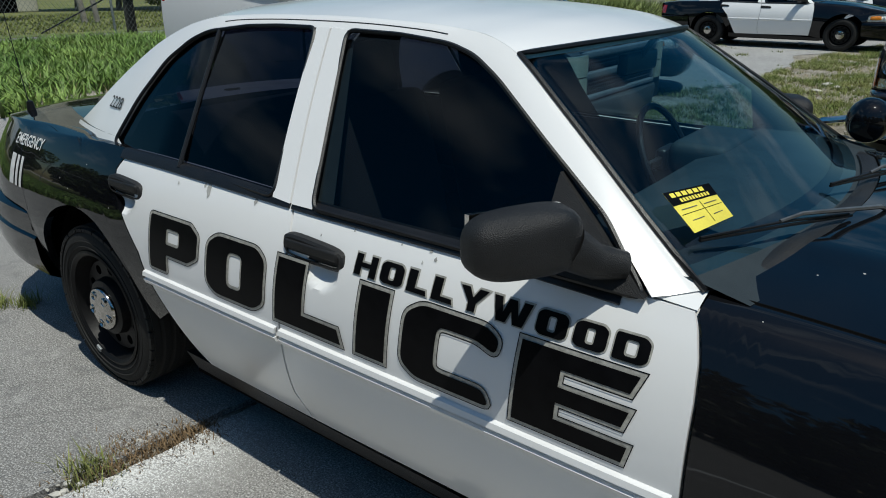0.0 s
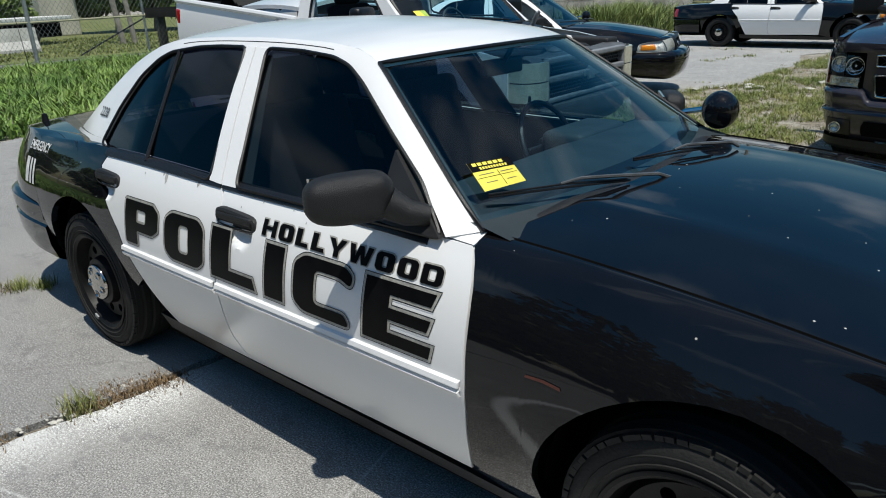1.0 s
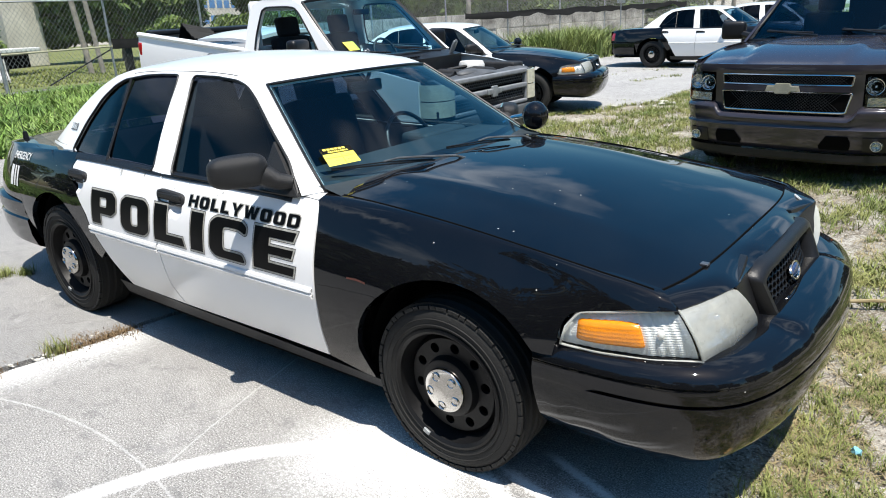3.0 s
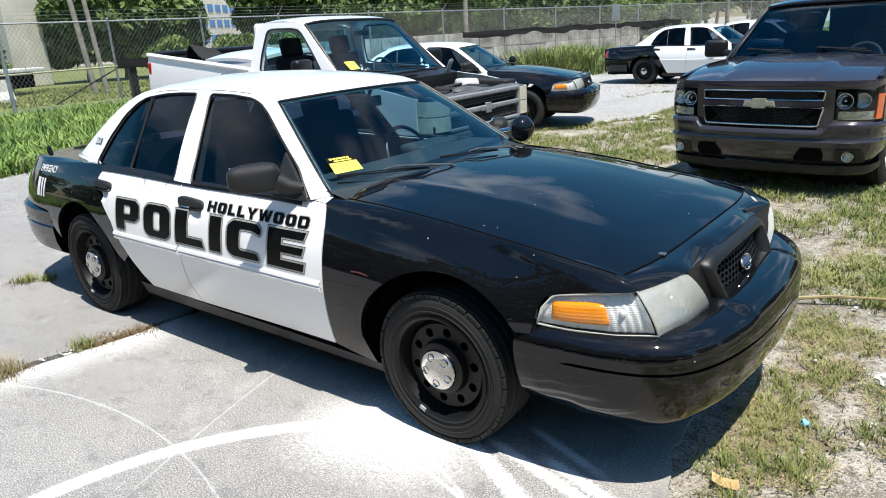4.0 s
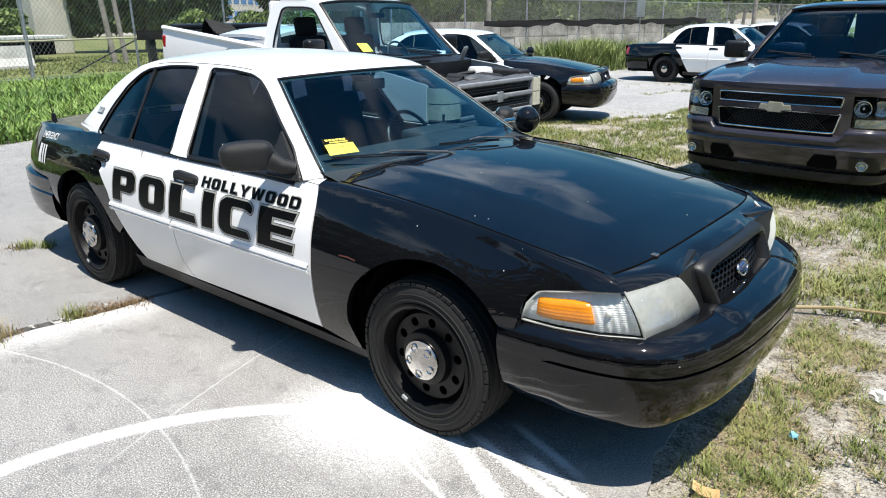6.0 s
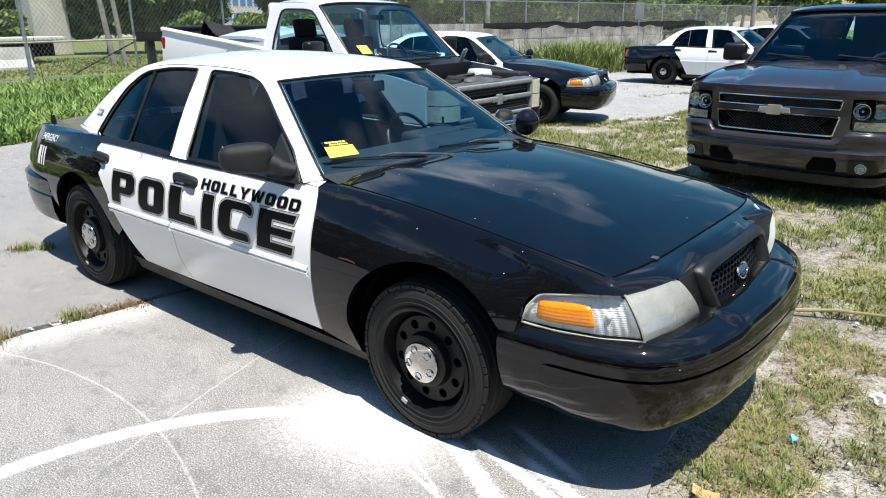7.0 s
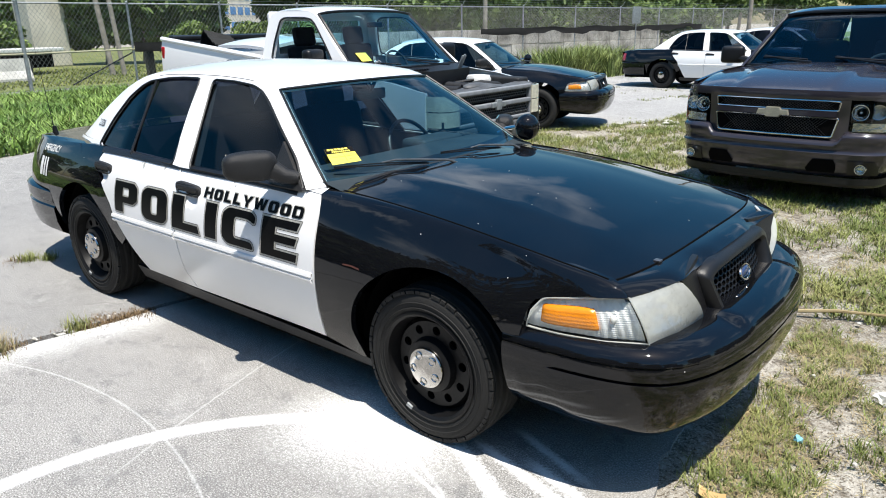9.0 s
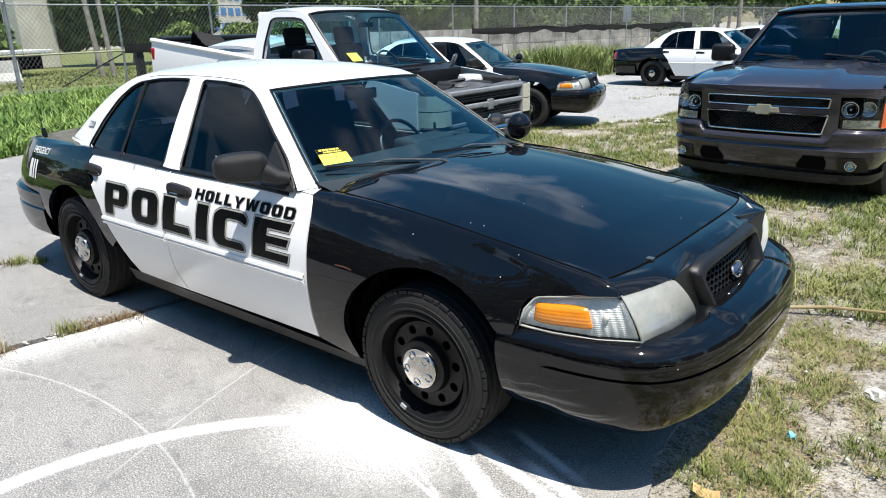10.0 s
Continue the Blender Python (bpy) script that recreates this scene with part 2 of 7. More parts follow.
def tube(bm, pts, r, n=8, closed=False, r1=None):
    """A round bar along a polyline."""
    p = [Vector(q) for q in pts]
    rings = []
    m = len(p)
    for i, q in enumerate(p):
        a, c = p[i - 1] if (i or closed) else q, p[(i + 1) % m] if (i < m - 1 or closed) else q
        d = (c - a).normalized()
        s = d.orthogonal().normalized() if not rings else (side0 - d * side0.dot(d)).normalized()
        side0 = s
        w = d.cross(s)
        rr = r if r1 is None else r + (r1 - r) * i / (m - 1)
        rings.append([bm.verts.new(q + (s * math.cos(k * 2 * math.pi / n) + w * math.sin(k * 2 * math.pi / n)) * rr) for k in range(n)])
    for i in range(m if closed else m - 1):
        a, b = rings[i], rings[(i + 1) % m]
        for k in range(n):
            bm.faces.new((a[k], a[(k + 1) % n], b[(k + 1) % n], b[k]))
    if not closed:
        bm.faces.new(rings[0][::-1])
        bm.faces.new(rings[-1])
    return bm


def lathe(bm, prof, n=48, c=(0, 0, 0), axis="y"):
    """A profile of (radius, along) turned round an axis."""
    rings = []
    for r, a in prof:
        ring = []
        for k in range(n):
            t = 2 * math.pi * k / n
            q = (r * math.cos(t), a, r * math.sin(t)) if axis == "y" else (r * math.cos(t), r * math.sin(t), a)
            ring.append(bm.verts.new(Vector(q) + Vector(c)))
        rings.append(ring)
    for a, b in zip(rings, rings[1:]):
        for k in range(n):
            bm.faces.new((a[k], a[(k + 1) % n], b[(k + 1) % n], b[k]))
    return bm


def ball(bm, c, rx, ry, rz, n=20, m=None):
    mm = Matrix.Translation(c) @ (m or Matrix()) @ Matrix.Diagonal((rx, ry, rz, 1))
    bmesh.ops.create_uvsphere(bm, u_segments=n, v_segments=n // 2 + 2, radius=1, matrix=mm)
    return bm


def filled(loops, cut=0.03):
    """A flat bmesh in (x, 0, z) of outlines with holes, cut across so that it can be bent."""
    bm = bmesh.new()
    for lp in loops:
        vs = [bm.verts.new((a, 0, b)) for a, b in lp]
        for i in range(len(vs)):
            bm.edges.new((vs[i - 1], vs[i]))
    bmesh.ops.triangle_fill(bm, use_beauty=True, edges=bm.edges[:], normal=(0, -1, 0))
    zs = [v.co.z for v in bm.verts]
    xs = [v.co.x for v in bm.verts]
    for k in range(1, int((max(zs) - min(zs)) / cut) + 1):
        bmesh.ops.bisect_plane(bm, geom=bm.verts[:] + bm.edges[:] + bm.faces[:], plane_co=(0, 0, min(zs) + k * cut), plane_no=(0, 0, 1))
    for k in range(1, int((max(xs) - min(xs)) / (cut * 2)) + 1):
        bmesh.ops.bisect_plane(bm, geom=bm.verts[:] + bm.edges[:] + bm.faces[:], plane_co=(min(xs) + k * cut * 2, 0, 0), plane_no=(1, 0, 0))
    return bm


def grown(lp, d):
    """A closed outline moved outwards by d (inwards where d < 0)."""
    p = [np.array(q, float) for q in lp]
    area = sum(a[0] * b[1] - b[0] * a[1] for a, b in zip(p, p[1:] + p[:1]))
    sg = 1 if area > 0 else -1
    out = []
    for i in range(len(p)):
        a, b, c = p[i - 1], p[i], p[(i + 1) % len(p)]
        e, f = (b - a) / np.linalg.norm(b - a), (c - b) / np.linalg.norm(c - b)
        ne, nf = np.array((e[1], -e[0])) * sg, np.array((f[1], -f[0])) * sg
        h = ne + nf
        k = d / max(0.35, 1 + ne.dot(nf))
        out.append(tuple(b + h * k))
    return out


# outlines of block capitals in a unit box; the second loop is the hole
GLYPH = {
    "P": ([(0, 0), (.36, 0), (.36, .33), (.82, .33), (1, .48), (1, .86), (.84, 1), (0, 1)], [(.36, .53), (.6, .53), (.64, .57), (.64, .78), (.6, .82), (.36, .82)]),
    "O": ([(.16, 0), (.84, 0), (1, .16), (1, .84), (.84, 1), (.16, 1), (0, .84), (0, .16)], [(.42, .2), (.58, .2), (.63, .26), (.63, .74), (.58, .8), (.42, .8), (.37, .74), (.37, .26)]),
    "L": ([(0, 0), (1, 0), (.94, .22), (.42, .22), (.42, 1), (0, 1)],),
    "I": ([(0, 0), (1, 0), (1, 1), (0, 1)],),
    "C": ([(.17, 0), (.98, 0), (.9, .2), (.42, .2), (.37, .27), (.37, .74), (.42, .8), (.78, .8), (.98, .7), (1, .88), (.86, 1), (.17, 1), (0, .84), (0, .16)],),
    "E": ([(0, 0), (.97, 0), (1, .2), (.38, .2), (.38, .41), (.93, .41), (.97, .6), (.38, .6), (.38, .8), (.95, .8), (1, 1), (0, 1)],),
    "H": ([(0, 0), (.3, 0), (.3, .4), (.7, .4), (.7, 0), (1, 0), (1, 1), (.7, 1), (.7, .62), (.3, .62), (.3, 1), (0, 1)],),
    "Y": ([(.36, 0), (.64, 0), (.64, .38), (1, 1), (.68, 1), (.5, .6), (.32, 1), (0, 1), (.36, .38)],),
    "W": ([(.16, 0), (.4, 0), (.5, .5), (.6, 0), (.84, 0), (1, 1), (.78, 1), (.7, .4), (.6, 1), (.4, 1), (.3, .4), (.22, 1), (0, 1)],),
    "D": ([(0, 0), (.82, 0), (1, .18), (1, .82), (.82, 1), (0, 1)], [(.32, .2), (.62, .2), (.68, .27), (.68, .73), (.62, .8), (.32, .8)]),
}

# ---- the police sedan: x ahead of the front axle, y to its left, z up ----
HALF = soft([-4.30, -4.2, -4.05, -3.8, -3.4, -2.9, -2.3, -1.2, -0.5, 0.0, 0.35, 0.52, 0.64, 0.73, 0.81, 0.86], [0.56, 0.68, 0.775, 0.86, 0.912, 0.94, 0.95, 0.955, 0.955, 0.945, 0.920, 0.888, 0.862, 0.838, 0.808, 0.78])
BELT = soft([-4.30, -4.2, -3.9, -3.3, -2.75, -1.7, -0.7, -0.5, 0.0, 0.4, 0.6, 0.735, 0.82], [0.885, 0.91, 0.950, 0.985, 1.012, 1.0, 0.985, 0.970, 0.920, 0.852, 0.815, 0.787, 0.770])
TUCK = soft([0.15, 0.2, 0.27, 0.34, 0.45, 0.55, 0.63, 0.72, 0.80, 0.88, 0.94, 1.0], [0.15, 0.13, 0.10, 0.07, 0.032, 0.010, 0.0, 0.006, 0.022, 0.05, 0.08, 0.118])
INY = soft([-4.3, -4.05, -3.2, -0.64, 0.0, 0.4, 0.6, 0.735, 0.8], [0.47, 0.64, 0.73, 0.775, 0.782, 0.780, 0.777, 0.770, 0.758])
INZ = soft([-4.3, -4.0, -3.2, -0.64, -0.35, 0.0, 0.3, 0.55, 0.735, 0.8], [0.925, 0.965, 1.006, 0.998, 0.984, 0.954, 0.915, 0.879, 0.849, 0.832])


def flank(x, s, sg=-1, out=0.0):
    """The body's side: s runs from the ground (0) to the belt (1) and over the shoulder (1.25)."""
    w, zb = HALF(x) + out, BELT(x)
    k = 1.0 if x < 0.3 else 1.0 - 0.88 * min(1, (x - 0.3) / 0.45)
    if s <= 1:
        return (x, sg * (w - TUCK(s) * k), s * zb)
    t = (s - 1) / 0.25
    y0 = w - TUCK(1.0) * k
    return (x, sg * (y0 + (INY(x) - y0) * t), zb + (INZ(x) - zb) * math.sin(t * math.pi / 2))


def up(pts):
    """(x, z) on the side as (x, s), over the shoulder too."""
    out = []
    for x, z in pts:
        zb, zi = BELT(x), INZ(x)
        out.append((x, z / zb if z <= zb or x < 0.2 else 1 + 0.25 * math.asin(min(1.0, (z - zb) / max(1e-3, zi - zb))) * 2 / math.pi))
    return out


def cabin(x, z, sg=-1, out=0.0):
    """The side of the cabin above the belt, leaning in."""
    t = (z - 1.0) / 0.44
    y = 0.845 - 0.295 * t + 0.010 * math.sin(math.pi * min(max(t, 0), 1)) - 0.12 * max(0, -2.45 - x) - 0.20 * max(0, -2.75 - x) ** 2
    return (x, sg * (y + out), z)


WIN_F = [(-0.725, 0.990), (-0.865, 1.108), (-1.05, 1.222), (-1.235, 1.338), (-1.33, 1.386), (-1.42, 1.409), (-1.60, 1.424), (-1.80, 1.428)]
WIN_R = [(-1.93, 1.430), (-2.10, 1.430), (-2.25, 1.424), (-2.44, 1.402), (-2.53, 1.372), (-2.635, 1.30), (-2.725, 1.17), (-2.785, 1.030)]
EDGE = [(-0.65, 1.003), (-0.79, 1.100), (-0.96, 1.222), (-1.225, 1.402), (-1.33, 1.436), (-1.50, 1.453), (-1.85, 1.464), (-2.2, 1.461), (-2.45, 1.448), (-2.62, 1.415), (-2.78, 1.350), (-2.98, 1.215), (-3.15, 1.095), (-3.28, 1.022)]
MIDGAP = [(-1.725, 0.29), (-1.758, 0.40), (-1.740, 0.60), (-1.727, 0.80), (-1.727, 0.90), (-1.758, 0.995)]
REARGAP = [(-2.27, 0.29), (-2.31, 0.36), (-2.37, 0.49), (-2.415, 0.575), (-2.47, 0.70), (-2.55, 0.78), (-2.635, 0.87), (-2.665, 0.945), (-2.62, 1.01)]
FRONTGAP = [(-0.640, 0.30), (-0.620, 0.40), (-0.598, 0.55), (-0.594, 0.64), (-0.603, 0.83), (-0.613, 0.90), (-0.632, 0.955), (-0.645, 0.978)]
NOSE = [(0.385, 0.905), (0.47, 0.904), (0.56, 0.898), (0.73, 0.880), (0.86, 0.845), (0.945, 0.795), (1.005, 0.73), (1.055, 0.63), (1.095, 0.49), (1.122, 0.33), (1.135, 0.15), (1.138, 0.0)]
TAIL = [(-3.42, 0.905), (-3.7, 0.90), (-3.95, 0.86), (-4.12, 0.78), (-4.22, 0.65), (-4.28, 0.45), (-4.31, 0.2), (-4.315, 0.0)]


def lean_in(x):
    return 0.040 * min(1.0, max(0.0, (x + 1.25) / 0.6))


def arch(cx, cz, r, a0, a1, n=16, squash=1.0):
    return [(cx + r * math.cos(radians(a0 + (a1 - a0) * k / n)), cz + squash * r * math.sin(radians(a0 + (a1 - a0) * k / n))) for k in range(n + 1)]


def side_panel(name, bottom, top, left, right, nu, nv, sg, material, parent, label="", surf=flank, scoop=None):
    g = coons(bottom, top, left, right, nu, nv)
    bm = bmesh.new()
    rows = [[surf(p[0], p[1], sg) for p in r] for r in g]
    if scoop:
        # hand scoop pressed into the panel under the handle
        sx, sz = scoop
        for r in rows:
            for k, (x, y, z) in enumerate(r):
                q = ((x - sx) / 0.062) ** 2 + ((z - sz) / 0.046) ** 2
                if q < 1:
                    r[k] = (x, y - sg * 0.036 * (1 - q) ** 0.6, z)
    sheet(bm, rows, (0, -sg * 0.03, 0))
    return part(name, bm, material, parent, label)


def sweep(bm, plan, prof, both=True, n=26):
    """A profile of (in, z) carried along a plan curve round the nose or tail."""
    pl = even(rounded(plan, 0.4, 3), n)
    pts = [(x, -y) for x, y in pl]
    if both:
        pts = pts + [(x, y) for x, y in pl[-2::-1]]
    rows = []
    for i, (x, y) in enumerate(pts):
        a, c = np.array(pts[max(i - 1, 0)]), np.array(pts[min(i + 1, len(pts) - 1)])
        d = (c - a) / np.linalg.norm(c - a)
        nrm = np.array((d[1], -d[0]))
        if nrm.dot(np.array((x + 1.6, y))) < 0:
            nrm = -nrm
        rows.append([(x - nrm[0] * o, y - nrm[1] * o, z) for o, z in prof])
    return sheet(bm, rows)


def wheel(parent, x, y, sg, R=0.345, rim=0.234, width=0.225, fine=True, spokes=False):
    """A wheel with tyre, pierced steel rim and bright hub cap; sg: the side that it faces."""
    root = new("wheel")
    root.parent = parent
    root.matrix_basis = Matrix.Translation((x, y, R - 0.008)) @ pose(0, 0, 0, 0, 25.0 if fine else random.uniform(0, 70), 0)
    h = width / 2
    bm = bmesh.new()
    prof = [(rim - 0.01, -h + 0.02), (rim + 0.005, -h + 0.004), (rim + 0.03, -h - 0.004), (rim + 0.065, -h - 0.006), (R - 0.03, -h + 0.004), (R - 0.012, -h + 0.016)]
    grooves = []
    for k in range(5):
        a = -h + 0.028 + k * (width - 0.056) / 4
        grooves += [(R - 0.0015 * abs(k - 2), a - 0.014), (R - 0.0015 * abs(k - 2), a + 0.010), (R - 0.012, a + 0.012), (R - 0.012, a + 0.0165)]
    prof = prof + grooves[:-2] + [(r, -a) for r, a in prof[::-1]]
    lathe(bm, prof, 64 if fine else 32)
    if fine:
        n = 76
        for k in range(n):
            for e in (-1, 1):
                t = 2 * math.pi * (k + 0.25 * e + 0.12 * math.sin(k * 2.4)) / n
                m = pose(0, 0, 0, 0, -math.degrees(t), 0) @ Matrix.Translation((R - 0.014, e * (h - 0.012), 0))
                box(bm, -0.012, 0.0022, -0.012, 0.0045, -0.0118, 0.0118, 0, m)
        for a in (0.285, 0.262):
            lathe(bm, [(a - 0.002, sg * (h + 0.005)), (a, sg * (h + 0.0085)), (a + 0.002, sg * (h + 0.005))], 64)
    part("tyre", bm, M_TYRE, root, "worn black tyre with a treaded shoulder")
    bm = bmesh.new()
    f = sg
    lathe(bm, [(rim + 0.006, f * (h - 0.004)), (rim + 0.010, f * (h + 0.003)), (rim, f * (h + 0.006)), (rim - 0.012, f * (h - 0.004)), (rim - 0.016, f * (h - 0.03)), (rim - 0.03, f * (h - 0.068)), (rim - 0.036, f * (h - 0.058)), (rim - 0.046, f * (h - 0.046))], 64)
    ro, ri = rim - 0.046, 0.122
    loops = [[(ro * math.cos(2 * math.pi * k / 48), ro * math.sin(2 * math.pi * k / 48)) for k in range(48)], [(ri * math.cos(2 * math.pi * k / 32), ri * math.sin(2 * math.pi * k / 32)) for k in range(32)]]
    if spokes:
        for j in range(6):
            a = 2 * math.pi * j / 6
            loops.append([(math.cos(a + da) * r, math.sin(a + da) * r) for da, r in ((-.30, ro * .94), (.30, ro * .94), (.12, ri * 1.1), (-.12, ri * 1.1))])
    else:
        for j in range(10):
            a = 2 * math.pi * j / 10
            loops.append([((ro + ri) / 2 * math.cos(a) + 0.0205 * math.cos(b), (ro + ri) / 2 * math.sin(a) + 0.0205 * math.sin(b)) for b in [2 * math.pi * k / 12 for k in range(12)]])
    fb = filled(loops, 10)
    for v in fb.verts:
        v.co.y = f * (h - 0.046)
    fb.to_mesh(tmp := bpy.data.meshes.new("disc"))
    fb.free()
    bm.from_mesh(tmp)
    bpy.data.meshes.remove(tmp)
    for lp in loops[2:]:
        a = [bm.verts.new((p, f * (h - 0.046), q)) for p, q in lp]
        b = [bm.verts.new((p * 0.995, f * (h - 0.064), q * 0.995)) for p, q in lp]
        for k in range(len(a)):
            bm.faces.new((a[k - 1], a[k], b[k], b[k - 1]))
    lathe(bm, [(ri, f * (h - 0.046)), (ri - 0.008, f * (h - 0.014)), (0.09, f * (h - 0.008)), (0.07, f * (h - 0.012)), (0.0, f * (h - 0.012))], 40)
    part("rim", bm, M_RIM if not spokes else M_GUN, root)
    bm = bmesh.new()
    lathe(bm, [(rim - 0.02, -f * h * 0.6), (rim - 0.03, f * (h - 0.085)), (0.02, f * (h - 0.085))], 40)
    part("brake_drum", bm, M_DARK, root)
    bm = bmesh.new()
    lathe(bm, [(0.090, f * (h - 0.012)), (0.090, f * (h + 0.002)), (0.086, f * (h + 0.008)), (0.062, f * (h + 0.013)), (0.03, f * (h + 0.017)), (0.0, f * (h + 0.018))], 40)
    for j in range(5):
        a = 2 * math.pi * j / 5
        lathe(bm, [(0.019, f * (h + 0.004)), (0.019, f * (h + 0.015)), (0.0165, f * (h + 0.0175)), (0.014, f * (h + 0.015)), (0.012, f * (h + 0.009)), (0.0, f * (h + 0.008))], 14, (0.060 * math.cos(a), 0, 0.060 * math.sin(a)))
    part("hub_cap", bm, M_HUB, root, "bright hub cap with five nut domes")
    if fine:
        bm = bmesh.new()
        box(bm, -0.016, 0.016, f * (h + 0.004) - 0.005, f * (h + 0.004) + 0.005, -rim - 0.008, -rim + 0.010, 0.003)
        part("balance_weight", bm, M_STEEL, root)
    return root


def pane(name, grid, material, parent, label="", inward=(0, 0, 0)):
    bm = bmesh.new()
    sheet(bm, grid, inward)
    ob = part(name, bm, material, parent, label)
    ob.visible_shadow = False
    return ob


def lettering(word, x0, x1, z0, z1, widths, gap, parent_of, outline):
    """Block capitals laid on the right side, following its curve; widths are relative."""
    total = sum(widths) + gap * (len(word) - 1)
    u = (x1 - x0) / total
    x = x0
    for ch, w in zip(word, widths):
        loops = [[(x + a * w * u, z0 + b * (z1 - z0)) for a, b in lp] for lp in GLYPH[ch]]
        loops = [rounded(lp, 0.35, 4, True, (0.05 if ch == "P" else 0.13) * (z1 - z0)) if ch in "POCD" else lp for lp in loops]
        par = parent_of(x + w * u / 2)
        for nm, lps, out, m in ((("letter", loops, 0.0042, M_LETTER),) + ((("letter_outline", [grown(loops[0], outline)] + [grown(q, -outline) for q in loops[1:]], 0.0022, M_SILVER),) if outline else ())):
            bm = filled(lps)
            for v in bm.verts:
                v.co = flank(v.co.x, v.co.z / BELT(v.co.x), -1, out)
            part(nm, bm, m, par, "black block letter with a silver outline" if nm == "letter" else "")
        if outline > 0.005:
            for lps, d0, d1 in ((loops[0], outline, outline + 0.0022),):
                bm = filled([grown(lps, d1), grown(lps, d0)])
                for v in bm.verts:
                    v.co = flank(v.co.x, v.co.z / BELT(v.co.x), -1, 0.003)
                part("letter_edge", bm, M_LETTER, par)
        x += (w + gap) * u


def handle(parent, x, z, sg, k=1.0):
    """A pull handle on its recessed cup."""
    y = flank(x, z / BELT(x), sg)[1]
    bm = bmesh.new()
    lp = rounded([(x - 0.095 * k, z - 0.004), (x - 0.08 * k, z - 0.030), (x + 0.08 * k, z - 0.034), (x + 0.098 * k, z - 0.014), (x + 0.09 * k, z + 0.022), (x - 0.085 * k, z + 0.036)], 0.35, 4, True)
    rows = [[(a, y + sg * o, c) for a, c in grown(lp, g)] for g, o in ((0.004, -0.012), (0.003, 0.006), (-0.004, 0.012), (-0.010, 0.012))]
    rows = [r + [r[0]] for r in rows]
    sheet(bm, rows)
    bm.faces.new([bm.verts.new(p) for p in [(a, y + sg * 0.006, c) for a, c in grown(lp, -0.010)]])
    box(bm, x - 0.082 * k, x + 0.085 * k, y + sg * 0.008 - 0.010, y + sg * 0.008 + 0.016, z - 0.004, z + 0.022, 0.007)
    part("door_handle", bm, M_GRAIN, parent, "black plastic door handle")


LAMP_TOP = [(0.490, 0.852, 0.738), (0.515, 0.846, 0.758), (0.62, 0.829, 0.776), (0.72, 0.802, 0.791), (0.809, 0.768, 0.802)], [(0.809, 0.768, 0.802), (0.865, 0.68, 0.816), (0.900, 0.60, 0.824), (0.914, 0.565, 0.818)]
LAMP_LOW = [(0.466, 0.862, 0.643), (0.60, 0.848, 0.640), (0.75, 0.812, 0.640), (0.885, 0.753, 0.646)], [(0.885, 0.753, 0.646), (0.93, 0.61, 0.648), (0.952, 0.428, 0.648)]


